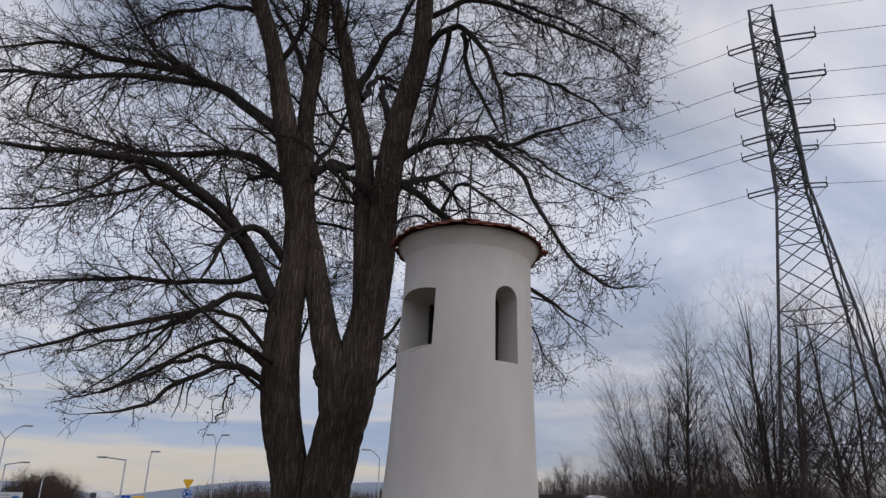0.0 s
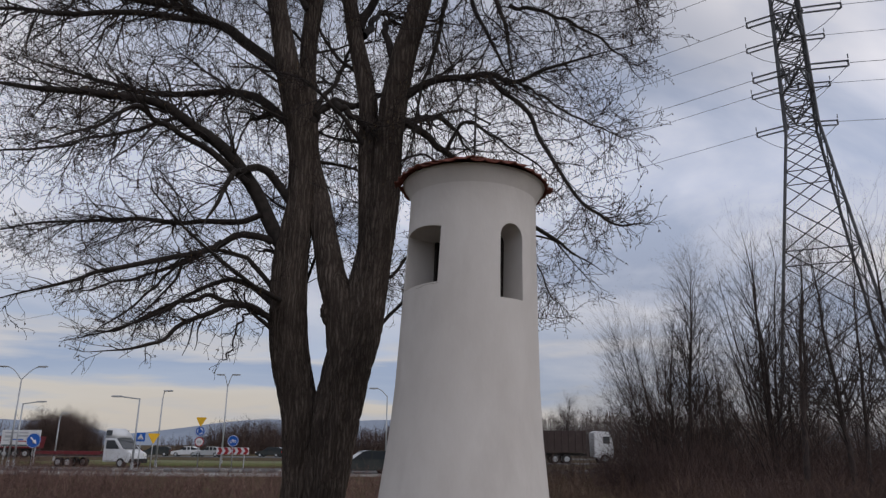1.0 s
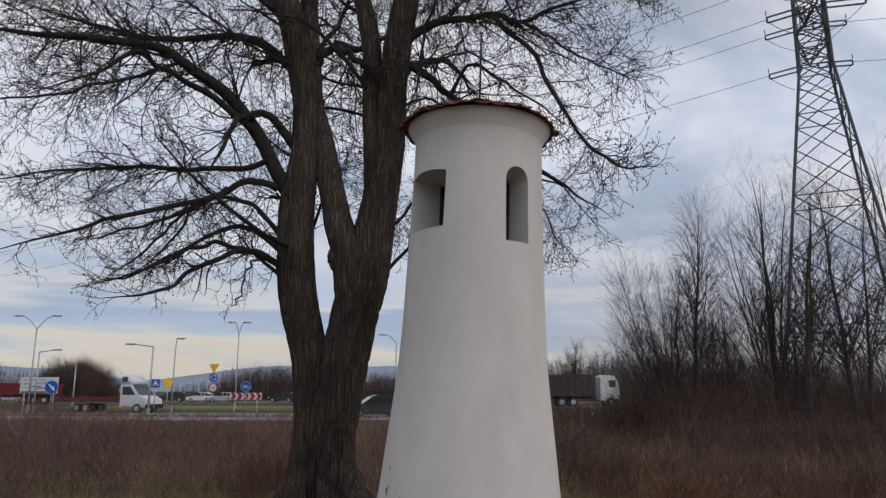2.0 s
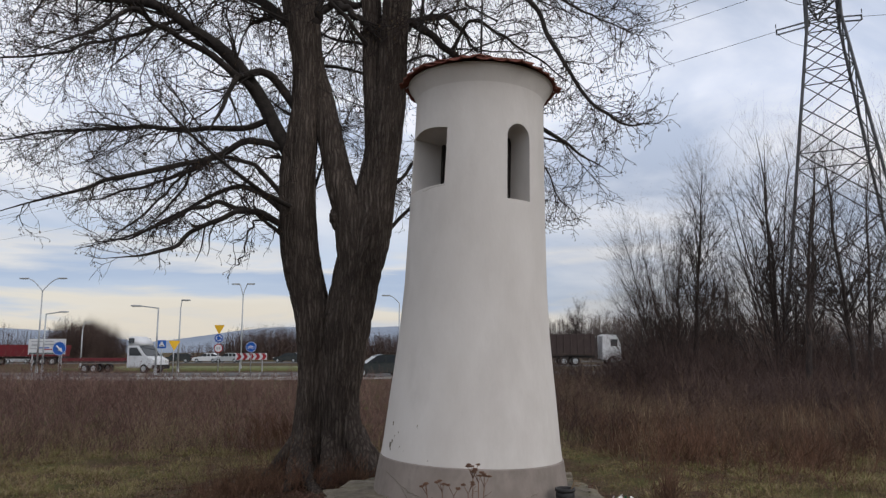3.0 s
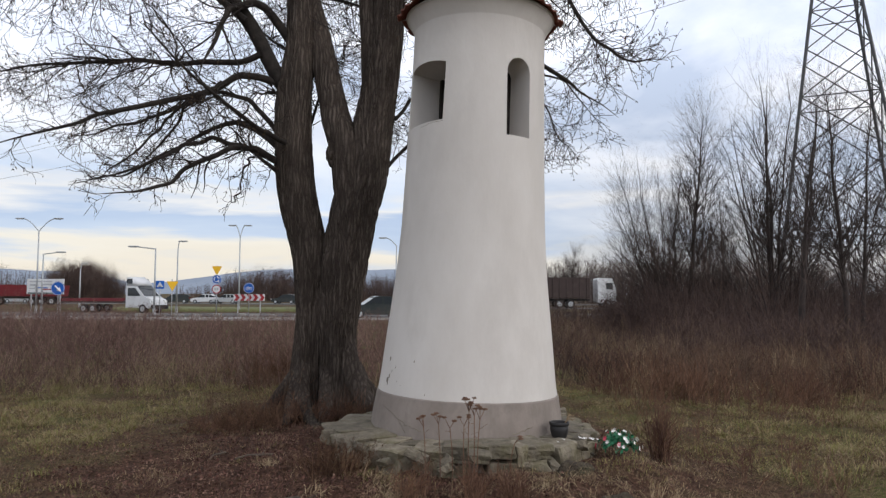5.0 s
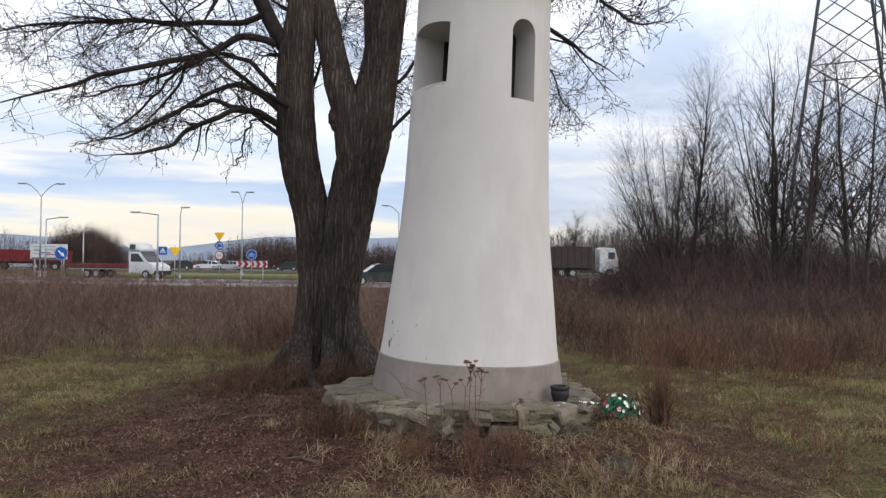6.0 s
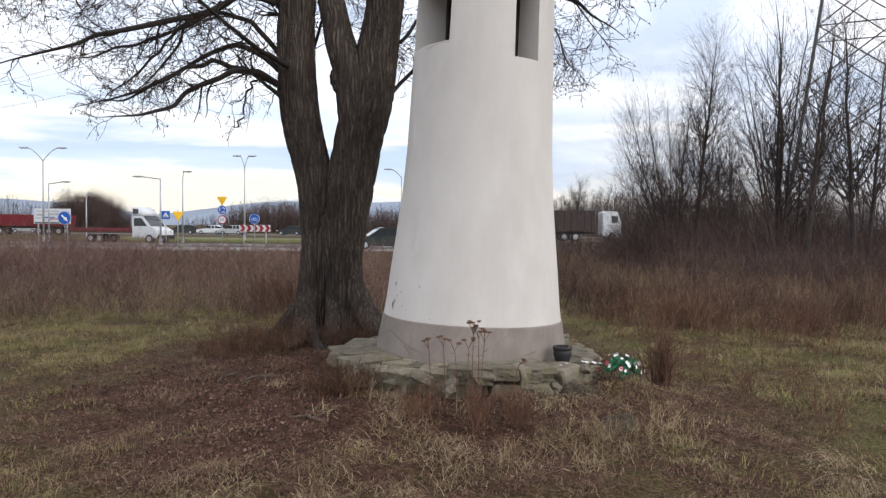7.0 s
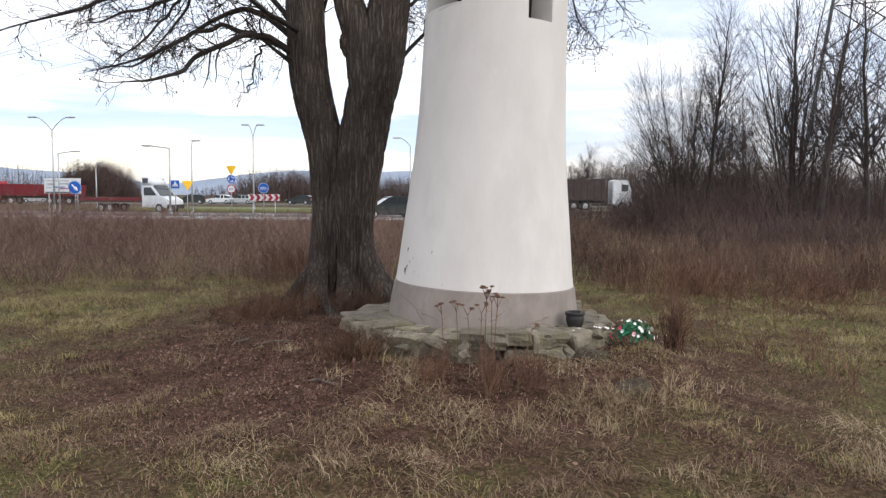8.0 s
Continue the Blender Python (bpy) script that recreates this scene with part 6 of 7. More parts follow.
def car(x, y, rz, material, label, estate=False, length=4.2):
    """Hatchback or estate: pressed body, glasshouse, lamps and wheels; it points to -x."""
    c = thing("car", x, y, 0.03, label, "car", "cars at the roundabout", rz=rz)
    L = length / 2
    w = 0.86
    rear = 0.98 if estate else 0.92
    body = [(-L, 0.38), (-L + 0.05, 0.62), (-L + 0.35, 0.78), (-L + 1.15, 0.92), (L - 0.35, 0.97), (L - 0.06, rear), (L, 0.6), (L - 0.04, 0.36), (L - 0.4, 0.24), (-L + 0.3, 0.24)]
    part("body", prism(bmesh.new(), body, -w, w, 0.06), material, c, "", True).data.set_sharp_from_angle(angle=radians(50))
    back = L - 0.12 if estate else L - 0.55
    cab = [(-L + 1.12, 0.91), (-L + 1.85, 1.40), (-L + 2.2, 1.46), (back - 0.45, 1.43), (back, 1.25), (L - 0.2, 0.95)]
    part("glasshouse", prism(bmesh.new(), cab, -w + 0.10, w - 0.10, 0.05), WINDOW, c, "dark windows")
    roof = [(-L + 1.80, 1.40), (-L + 2.2, 1.475), (back - 0.45, 1.445), (back - 0.02, 1.27), (back - 0.1, 1.25), (-L + 1.9, 1.38)]
    part("roof", prism(bmesh.new(), roof, -w + 0.11, w - 0.11, 0.02), material, c)
    for s in (-1, 1):
        for px in (-L + 2.35, back - 0.75):
            part("pillar", prism(bmesh.new(), [(px, 0.93), (px + 0.12, 0.93), (px + 0.10, 1.42), (px - 0.02, 1.42)], s * (w - 0.085) - 0.012, s * (w - 0.085) + 0.012), material, c)
        part("headlight", box(bmesh.new(), (0.25, 0.3, 0.14), (-L + 0.16, s * 0.62, 0.66), (0, 25, 0), 0.03), LENS, c)
        part("tail_light", box(bmesh.new(), (0.1, 0.22, 0.25), (L - 0.04, s * 0.68, 0.78), bevel=0.02), AMBER, c)
        part("mirror", box(bmesh.new(), (0.14, 0.16, 0.11), (-L + 1.75, s * (w + 0.08), 0.98), bevel=0.03), material, c)
        for wx in (-L + 0.82, L - 0.8):
            wheel(c, wx, s * (w - 0.06), 0.31, 0.2)


def lorry_wheels(parent, xs, y, r=0.5):
    for wx in xs:
        for s in (-1, 1):
            wheel(parent, wx, s * y, r, 0.34)


def container_truck(x, y, rz):
    """Road train: white cab, two dark hook-lift containers; it points to +x."""
    t = thing("lorry", x, y, 0.03, "white cab lorry and trailer with dark brown scrap containers", "lorry", rz=rz)
    cab = [(4.6, 0.75), (4.6, 3.35), (4.95, 3.5), (6.3, 3.42), (6.72, 2.3), (6.75, 0.55), (5.6, 0.5)]
    part("cab", prism(bmesh.new(), cab, -1.2, 1.2, 0.08), WHITE, t, "white driver's cab", True).data.set_sharp_from_angle(angle=radians(45))
    part("windscreen", box(bmesh.new(), (0.04, 2.1, 0.95), (6.58, 0, 2.62), (0, -20, 0), 0.01), WINDOW, t)
    for s in (-1, 1):
        part("side_window", box(bmesh.new(), (0.75, 0.03, 0.75), (5.95, s * 1.2, 2.55), bevel=0.01), WINDOW, t)
    part("bumper", box(bmesh.new(), (0.25, 2.4, 0.45), (6.7, 0, 0.6), bevel=0.05), BLACK, t)
    for s in (-1, 1):
        part("headlight", box(bmesh.new(), (0.1, 0.35, 0.2), (6.8, s * 0.9, 0.75), bevel=0.03), LENS, t)
    for x0, mt in ((-3.2, BROWN), (-12.0, OLIVE)):
        bx = part("container", box(bmesh.new(), (6.9, 2.5, 2.35), (x0 + 3.45, 0, 2.35), bevel=0.03), mt, t, "dented brown steel container")
        for k in range(9):
            for s in (-1, 1):
                part("rib", box(bmesh.new(), (0.12, 0.08, 2.2), (x0 + 0.35 + k * 0.775, s * 1.28, 2.35), bevel=0.015), mt, bx)
        part("frame", box(bmesh.new(), (7.4, 0.9, 0.28), (x0 + 3.4, 0, 0.98), bevel=0.02), BLACK, t)
    part("drawbar", box(bmesh.new(), (2.2, 0.2, 0.15), (-4.2, 0, 0.85)), BLACK, t)
    lorry_wheels(t, (5.7, 1.5, 0.2, -5.8, -7.1, -10.5), 1.05)


def tipper(x, y, rz):
    """Dark red four-axle tipper; it points to -x."""
    t = thing("tipper_truck", x, y, 0.03, "dark red tipper lorry with red steel body", "lorry", rz=rz)
    cab = [(-6.5, 0.6), (-6.5, 2.2), (-6.2, 2.95), (-4.9, 3.1), (-4.8, 0.9), (-5.4, 0.5)]
    part("cab", prism(bmesh.new(), cab, -1.2, 1.2, 0.08), RED, t, "red driver's cab", True).data.set_sharp_from_angle(angle=radians(45))
    part("windscreen", box(bmesh.new(), (0.05, 2.1, 0.8), (-6.38, 0, 2.45), (0, 20, 0), 0.01), WINDOW, t)
    for s in (-1, 1):
        part("side_window", box(bmesh.new(), (0.7, 0.03, 0.7), (-5.7, s * 1.2, 2.4), bevel=0.01), WINDOW, t)
    body = part("body", prism(bmesh.new(), [(-4.5, 1.15), (-4.6, 2.75), (5.9, 2.65), (5.7, 1.15)], -1.2, 1.2, 0.05), MAROON, t, "red steel tipping body")
    for k in range(8):
        for s in (-1, 1):
            part("rib", box(bmesh.new(), (0.12, 0.07, 1.4), (-4.0 + k * 1.3, s * 1.23, 1.92), bevel=0.015), MAROON, body)
    part("frame", box(bmesh.new(), (11.5, 0.9, 0.28), (0, 0, 0.98)), BLACK, t)
    lorry_wheels(t, (-5.4, -3.2, 2.0, 3.3, 4.6), 1.05, 0.48)


def box_van(x, y, rz):
    """White cab with a sleeper pod and a low flat bed; it points to +x."""
    v = thing("flatbed_van", x, y, 0.03, "white light lorry with roof sleeper and long brown flatbed", "lorry", rz=rz)
    cab = [(0.6, 0.45), (0.6, 2.2), (1.6, 2.22), (2.35, 1.35), (3.05, 1.12), (3.2, 0.7), (3.15, 0.4)]
    part("cab", prism(bmesh.new(), cab, -0.98, 0.98, 0.08), WHITE, v, "white driver's cab", True).data.set_sharp_from_angle(angle=radians(45))
    part("sleeper", prism(bmesh.new(), [(0.62, 2.2), (0.62, 2.88), (0.95, 2.95), (1.5, 2.6), (1.75, 2.24)], -0.95, 0.95, 0.08), WHITE, v, "white sleeper pod on the roof", True)
    part("windscreen", box(bmesh.new(), (1.05, 1.7, 0.04), (2.03, 0, 1.79), (0, 49, 0), 0.01), WINDOW, v)
    for s in (-1, 1):
        part("side_window", prism(bmesh.new(), [(0.85, 1.4), (0.85, 2.05), (1.55, 2.05), (2.1, 1.4)], s * 0.98 - 0.015, s * 0.98 + 0.015), WINDOW, v)
        part("sleeper_window", box(bmesh.new(), (0.55, 0.03, 0.40), (0.98, s * 0.955, 2.60), bevel=0.01), WINDOW, v)
        part("headlight", box(bmesh.new(), (0.2, 0.35, 0.2), (3.1, s * 0.72, 0.95), bevel=0.03), LENS, v)
    part("bumper", box(bmesh.new(), (0.25, 1.95, 0.35), (3.15, 0, 0.5), bevel=0.05), BLACK, v)
    part("bed", box(bmesh.new(), (6.2, 2.1, 0.16), (-2.65, 0, 0.90), bevel=0.02), BROWN, v, "brown planked flatbed")
    for s in (-1, 1):
        part("side_board", box(bmesh.new(), (6.2, 0.05, 0.24), (-2.65, s * 1.04, 1.08), bevel=0.01), MAROON, v, "rusty red side board")
    lorry_wheels(v, (2.3, -2.6, -3.5), 0.82, 0.36)


def make_traffic():
    box_van(-26.2, 57.4, -16)
    container_truck(13.0, 80.5, 1)
    tipper(-57.5, 95.0, 3)
    car(-4.6, 46.6, 18, CHARCOAL, "dark grey-green estate car half hidden behind the weeds", True)
    car(-43.1, 112.5, 8, CHARCOAL, "charcoal estate car on the roundabout", True, 4.6)
    car(-47.9, 113.5, 4, CHARCOAL, "dark off-road car waiting at the roundabout", True, 4.1)
    car(-38.2, 112.0, 0, WHITE, "white saloon car on the roundabout", False, 4.2)
    car(-34.4, 111.0, -4, SILVER, "silver hatchback on the roundabout")
    car(-25.1, 111.0, -8, CHARCOAL, "grey-black estate car leaving the roundabout", True)
    car(-66.5, 109.5, 6, SILVER, "silver estate car entering the roundabout", True)


make_thicket()
make_pylon()
make_roadside()
make_traffic()


# ---- small things by the shrine ----
def make_pot():
    p = thing("flower_pot", 0.985, 5.74, 0.335, "black plastic flower pot standing on the stone platform", "flower pot")
    part("body", lathe(bmesh.new(), [(0.058, 0), (0.070, 0.012), (0.086, 0.07), (0.083, 0.125), (0.078, 0.125), (0.06, 0.03)], 28), PLASTIC, p, "", True)
    part("rim", lathe(bmesh.new(), [(0.085, 0.115), (0.092, 0.118), (0.092, 0.145), (0.080, 0.145), (0.080, 0.115)], 28, False), PLASTIC, p, "", True)
    part("earth", lathe(bmesh.new(), [(0.078, 0.105), (0.079, 0.118)], 24), ROCK, p, "dark dry earth")
    rng = random.Random(3)
    for k in range(7):
        a = rng.uniform(-0.9, 0.9)
        sprig = bmesh.new()
        bent(sprig, [(0.045, 0, 0.11), (0.075 + 0.02 * k / 7, 0.02 * a, 0.16 + 0.01 * k), (0.10 + rng.uniform(0, 0.05), 0.05 * a, 0.15 + rng.uniform(0, 0.07))], 0.003, 4)
        part("dry_sprig", sprig, STRAW, p, "dry pale plant sprig")


def flower(bm, at, way, r, petals=7):
    """A small open blossom of separate curved petals."""
    q = Vector(way).to_track_quat("Z", "Y").to_matrix().to_4x4()
    m = Matrix.Translation(at) @ q
    for k in range(petals):
        a = 2 * math.pi * k / petals
        pts = [(0, 0, 0), (0.55 * r, -0.26 * r, 0.18 * r), (r, 0, 0.35 * r), (0.55 * r, 0.26 * r, 0.18 * r)]
        vs = [bm.verts.new(m @ (Matrix.Rotation(a, 4, "Z") @ Vector(p))) for p in pts]
        bm.faces.new(vs)
    return bm


def make_wreath():
    w = thing("flower_bouquet", 1.50, 5.62, 0.27, "artificial bouquet of white and pink flowers with green leaves", "bouquet")
    rng = random.Random(6)
    leaves = bmesh.new()
    for _ in range(120):
        a, e = rng.uniform(0, 6.28), rng.uniform(-0.1, 1.3)
        d = Vector((math.cos(a) * math.cos(e) * 1.25, math.sin(a) * math.cos(e) * 0.8, math.sin(e) * 0.85))
        at = d * rng.uniform(0.09, 0.17)
        flower(leaves, at, d + Vector((rng.uniform(-0.6, 0.6), rng.uniform(-0.6, 0.6), rng.uniform(-0.3, 0.4))), rng.uniform(0.03, 0.06), 3)
    part("leaves", leaves, LEAF_GREEN, w, "dark green plastic leaves")
    for k in range(36):
        a, e = rng.uniform(0, 6.28), rng.uniform(0.05, 1.35)
        d = Vector((math.cos(a) * math.cos(e) * 1.3, math.sin(a) * math.cos(e) * 0.85, math.sin(e) * 0.9))
        red = d.x < -0.1 and rng.random() < 0.75 and d.z < 0.7
        bm = flower(bmesh.new(), d * rng.uniform(0.17, 0.20), d, rng.uniform(0.020, 0.031))
        part("blossom", bm, PETAL_RED if red else PETAL_WHITE, w, "pink-red blossom" if red else "white blossom")
    w.scale = (0.86, 0.86, 0.95)
    for k in range(9):
        bm = flower(bmesh.new(), (0, 0, 0), (0.2, -0.2, 1), rng.uniform(0.016, 0.028), 5)
        ob = part("fallen_petal", bm, PETAL_WHITE)
        ob.location = (rng.uniform(0.9, 1.3), rng.uniform(5.42, 5.6), 0.355 + rng.uniform(0, 0.01))
        tagged(ob, "white cloth petal fallen on the stone slabs", "petal", "fallen petals")


def dry_umbel(x, y, h, seed, lean, heads):
    """A dead flower stalk: stem, side rays and flat brown seed heads."""
    rng = random.Random(seed)
    s = thing("dried_flower_stalk", x, y, float(ground_z(x, y)) - 0.02, "dry brown flower stalk with flat seed heads", "dead plant", "dry stalks before the shrine")
    top = Vector((lean[0], lean[1], h))
    mid = Vector((lean[0] * 0.3, lean[1] * 0.4, h * 0.55))
    st = bmesh.new()
    bent(st, [(0, 0, 0), mid, top * 0.86], 0.0035, 5)
    for k in range(heads):
        a = rng.uniform(0, 6.28)
        e = top + Vector((math.cos(a) * 0.042, math.sin(a) * 0.04, rng.uniform(-0.025, 0.01)))
        rod(st, top * 0.86, e, 0.0028, 0.002, 4)
        head = bmesh_ball(1.0, (0, 0, 0), 3)
        for v in head.verts:
            v.co *= 1 + 0.9 * noise.noise(v.co * 3.5 + Vector((k, seed, 0)))
            v.co = e + Vector((v.co.x * 0.018, v.co.y * 0.018, v.co.z * 0.007))
        part("seed_head", head, RUST_WEED, s, "flat brown seed head")
    for k in range(4):
        q = mid.lerp(top, rng.uniform(-0.6, 0.6))
        rod(st, q, q + Vector((rng.uniform(-0.07, 0.07), rng.uniform(-0.05, 0.05), rng.uniform(-0.03, 0.06))), 0.002, 0.001, 4)
    part("stem", st, RUST_WEED, s)


def make_small_things():
    make_pot()
    make_wreath()
    for k, (x, y, top, lx, ly, n) in enumerate(((-0.24, 4.82, 0.70, -0.02, 0.0, 3), (-0.12, 4.83, 0.72, -0.02, 0.02, 3), (-0.02, 4.82, 0.69, -0.03, 0.0, 3), (0.06, 4.80, 0.71, 0.01, 0.03, 3), (0.10, 4.84, 0.84, 0.01, 0.0, 5), (0.15, 4.81, 0.81, 0.0, 0.0, 4), (0.17, 4.80, 0.77, 0.03, 0.02, 4), (0.44, 4.88, 0.53, 0.05, 0.0, 3))):
        dry_umbel(x, y, top - float(ground_z(x, y)), 60 + k, (lx, ly), n)
    for x, y, w, d, h in ((1.22, 4.50, 0.17, 0.14, 0.10), (0.98, 5.02, 0.17, 0.10, 0.10)):
        bm = bmesh_ball(1.0, (0, 0, 0), 4)
        for v in bm.verts:
            v.co *= 1 + 0.30 * noise.noise(v.co * 1.3 + Vector((x * 9, 0, 0))) + 0.16 * noise.noise(v.co * 4 + Vector((x, 3, 0))) + 0.05 * noise.noise(v.co * 11)
            v.co = Vector((v.co.x * w, v.co.y * d, v.co.z * h))
        ob = part("field_stone", bm, ROCK, None, "", True)
        ob.matrix_world = pose(x, y, float(ground_z(x, y)) - 0.015, 4, -6, 25)
        tagged(ob, "weathered mossy field stone half sunk in the grass", "stone", "loose field stones")
    # fallen branch pieces
    for x, y, l, rz in ((-1.9, 5.9, 0.35, 20), (-2.3, 6.1, 0.28, 70), (-1.2, 4.6, 0.3, -30)):
        bm = bmesh.new()
        bent(bm, [(-l / 2, 0, 0), (-l / 6, 0.03, 0.02), (l / 5, -0.02, 0.025), (l / 2, 0.03, 0.01)], 0.009, 6)
        rod(bm, (l / 5, -0.02, 0.025), (l / 3, 0.10, 0.05), 0.006, 0.003, 5)
        ob = part("fallen_branch", bm, DEADWOOD)
        ob.matrix_world = pose(x, y, float(ground_z(x, y)) + 0.01, 0, 0, rz)
        tagged(ob, "short pale fallen branch in the leaf litter", "branch", "fallen branches")


# ---- meadow: grass, leaves, dead weeds ----
def blades(name, x, y, height, seed, material, label, width=0.004, flop=0.6, seg=3, category="grass", comb=None):
    """Thin tapering blades that rise and droop, one island each."""
    rng = np.random.default_rng(seed)
    k = len(x)
    z = ground_z(x, y)
    a = rng.uniform(0, 2 * np.pi, k) if comb is None else comb + rng.normal(0, 0.75, k)
    out = np.stack([np.cos(a), np.sin(a), np.zeros(k)], -1)
    side = np.stack([-np.sin(a), np.cos(a), np.zeros(k)], -1)
    turn = rng.normal(0, 0.5, k)
    side = side * np.cos(turn)[:, None] + out * np.sin(turn)[:, None]
    bend = flop * rng.uniform(0.3, 1.6, k)
    p = np.stack([x, y, z - 0.012], -1)
    th = rng.uniform(0.0, 0.35 + 0.3 * flop, k)
    rows = []
    for i in range(seg + 1):
        w = (width * rng.uniform(0.7, 1.3, k) * (1 - 0.85 * i / seg))[:, None]
        rows += [p - side * w, p + side * w]
        step = (height / seg)[:, None]
        p = p + (out * np.sin(th)[:, None] + np.array([0, 0, 1.0]) * np.cos(th)[:, None]) * step
        th = np.minimum(th + bend / seg * 1.6, 1.9)
    V = np.stack(rows, 1).reshape(-1, 3)
    V[:, 2] = np.maximum(V[:, 2], ground_z(V[:, 0], V[:, 1]) + 0.002 * (np.arange(len(V)) % 5) - 0.012)
    b = (np.arange(k) * 2 * (seg + 1))[:, None] + np.arange(seg)[None] * 2
    b = b.ravel()
    F = np.stack([b, b + 1, b + 3, b + 2], -1)
    ob = part(name, mesh_np(name, V, F), material)
    return tagged(ob, label, category, kind="stuff")


def free(x, y):
    """Ground that neither the platform nor the trunk covers."""
    return (np.hypot(x - TOWER_X, y - TOWER_Y) > 1.36) & (np.hypot(x + 1.62, y - 8.5) > 0.62)


def make_meadow():
    rng = np.random.default_rng(77)

    def field(k, x0, x1, y0, y1, power=1.0):
        y = y0 + (y1 - y0) * rng.random(k) ** power
        x = x0 + (x1 - x0) * rng.random(k)
        # keep to what a person by the shrine overlooks
        ok = (np.abs(x) < 1.3 + 0.70 * y) & free(x, y) & (rng.random(k) < np.clip((y - y0) / 1.0, 0, 1))
        return x[ok], y[ok]

    def patchy(x, y, scale, seed):
        return np.array([noise.noise(Vector((p * scale, q * scale, seed))) for p, q in zip(x, y)])

    def turf_zone(x, y):
        """Where living grass is thick: the lawn on both sides and two corners of the foreground."""
        west = np.clip((-3.0 - 0.25 * np.minimum(8 - y, 2.0) - x) / 0.9, 0, 1) * np.clip((y - 6.0) / 0.8, 0, 1)
        rear = np.clip((y - 8.6) / 0.8, 0, 1)
        east = np.clip((x - 1.9) / 0.5, 0, 1) * np.clip((y - 5.3) / 1.2, 0, 1)
        corner = np.exp(-(((x + 3.0) / 0.8) ** 2 + ((y - 2.9) / 0.9) ** 2)) + np.exp(-(((x - 2.7) / 0.6) ** 2 + ((y - 3.3) / 0.9) ** 2))
        return np.clip(np.maximum(np.maximum(west, rear), np.maximum(east, corner)), 0, 1)

    # matted dead grass lying all over the ground
    x, y = field(270000, -9, 9, 1.3, 11.5, 1.35)
    keep = rng.random(len(x)) < np.clip(0.65 + 1.1 * patchy(x, y, 1.6, 5.0) + 0.9 * patchy(x, y, 6.0, 2.0), 0.22, 1.0) * (1.0 - 0.5 * turf_zone(x, y))
    x, y = x[keep], y[keep]
    comb = 9 * patchy(x, y, 0.9, 3.0)
    # under the tree the mat is rotted and reddish
    rot = np.minimum(np.hypot((x + 1.7) / 2.1, (y - 5.9) / 2.7), np.hypot((x - 0.1) / 1.9, (y - 3.3) / 0.9)) + 0.5 * patchy(x, y, 1.1, 9.0) + rng.normal(0, 0.12, len(x)) < 0.95
    for ok, m, s in ((~rot, MAT, "matted tan and brown dead grass thatch"), (rot, LITTER, "rotted red-brown thatch under the tree")):
        blades("thatch", x[ok], y[ok], rng.uniform(0.03, 0.105, ok.sum()), 2, m, s, 0.0030, 2.4, 3, comb=comb[ok])
    # tussocks: blades combed outwards over small humps
    for m, s, q, spots in ((MAT, "tussocks of tangled brown grass", 21, 170), (TURF, "tussocks of green and yellow grass", 22, 120)):
        cy = 2.3 + 8.5 * rng.random(spots) ** 1.2
        cx = rng.uniform(-1, 1, spots) * (1.0 + 0.68 * cy)
        if m is TURF:
            ok = turf_zone(cx, cy) > 0.3
            cx, cy = cx[ok], cy[ok]
        who = np.repeat(np.arange(len(cx)), 150)
        size, tall_ = rng.uniform(0.06, 0.14, len(cx)), rng.uniform(0.07, 0.16, len(cx))
        ox, oy = rng.normal(0, 1, len(who)) * size[who], rng.normal(0, 1, len(who)) * size[who]
        ok = free(cx[who] + ox, cy[who] + oy)
        blades("tussock", (cx[who] + ox)[ok], (cy[who] + oy)[ok], (tall_[who] * rng.uniform(0.5, 1.1, len(who)))[ok], q, m, s, 0.0028, 1.7, 3, comb=np.arctan2(oy, ox)[ok])
    # old grass humps on the lawn, green below and bleached at the tips
    hx = np.concatenate([rng.uniform(2.2, 5.8, 44), rng.uniform(-6.8, -3.2, 50)])
    hy = np.concatenate([rng.uniform(5.4, 10.0, 44), rng.uniform(6.6, 11.5, 50)])
    for m, s, q, per in ((TURF, "humped tussocks of green and yellow meadow grass", 23, 150), (STRAW, "bleached blades on the meadow's grass humps", 24, 34)):
        who = np.repeat(np.arange(len(hx)), per)
        size, tall_ = 0.09 + 0.10 * ((np.arange(len(hx)) * 0.618) % 1), 0.10 + 0.11 * ((np.arange(len(hx)) * 0.414) % 1)
        ox, oy = rng.normal(0, 1, len(who)) * size[who], rng.normal(0, 1, len(who)) * size[who]
        ok = free(hx[who] + ox, hy[who] + oy)
        blades("tussock", (hx[who] + ox)[ok], (hy[who] + oy)[ok], (tall_[who] * rng.uniform(0.5, 1.2, len(who)))[ok], q, m, s, 0.0032, 1.6, 3, comb=np.arctan2(oy, ox)[ok])
    # living grass, in clumps on the lawn and thinly elsewhere
    cx, cy = field(11500, -10, 10, 1.2, 12.5, 1.15)
    z = turf_zone(cx, cy) * (0.5 + 1.5 * patchy(cx, cy, 0.9, 7.0))
    keep = rng.random(len(cx)) < np.clip(z + 0.02 + 0.8 * patchy(cx, cy, 1.0, 1.0), 0.02, 1.0)
    cx, cy = cx[keep], cy[keep]
    m = rng.integers(14, 46, len(cx))
    who = np.repeat(np.arange(len(cx)), m)
    size, tall_ = rng.uniform(0.03, 0.12, len(cx)), rng.uniform(0.035, 0.12, len(cx))
    ox, oy = rng.normal(0, 1, len(who)) * size[who], rng.normal(0, 1, len(who)) * size[who]
    x, y = cx[who] + ox, cy[who] + oy
    ok = free(x, y)
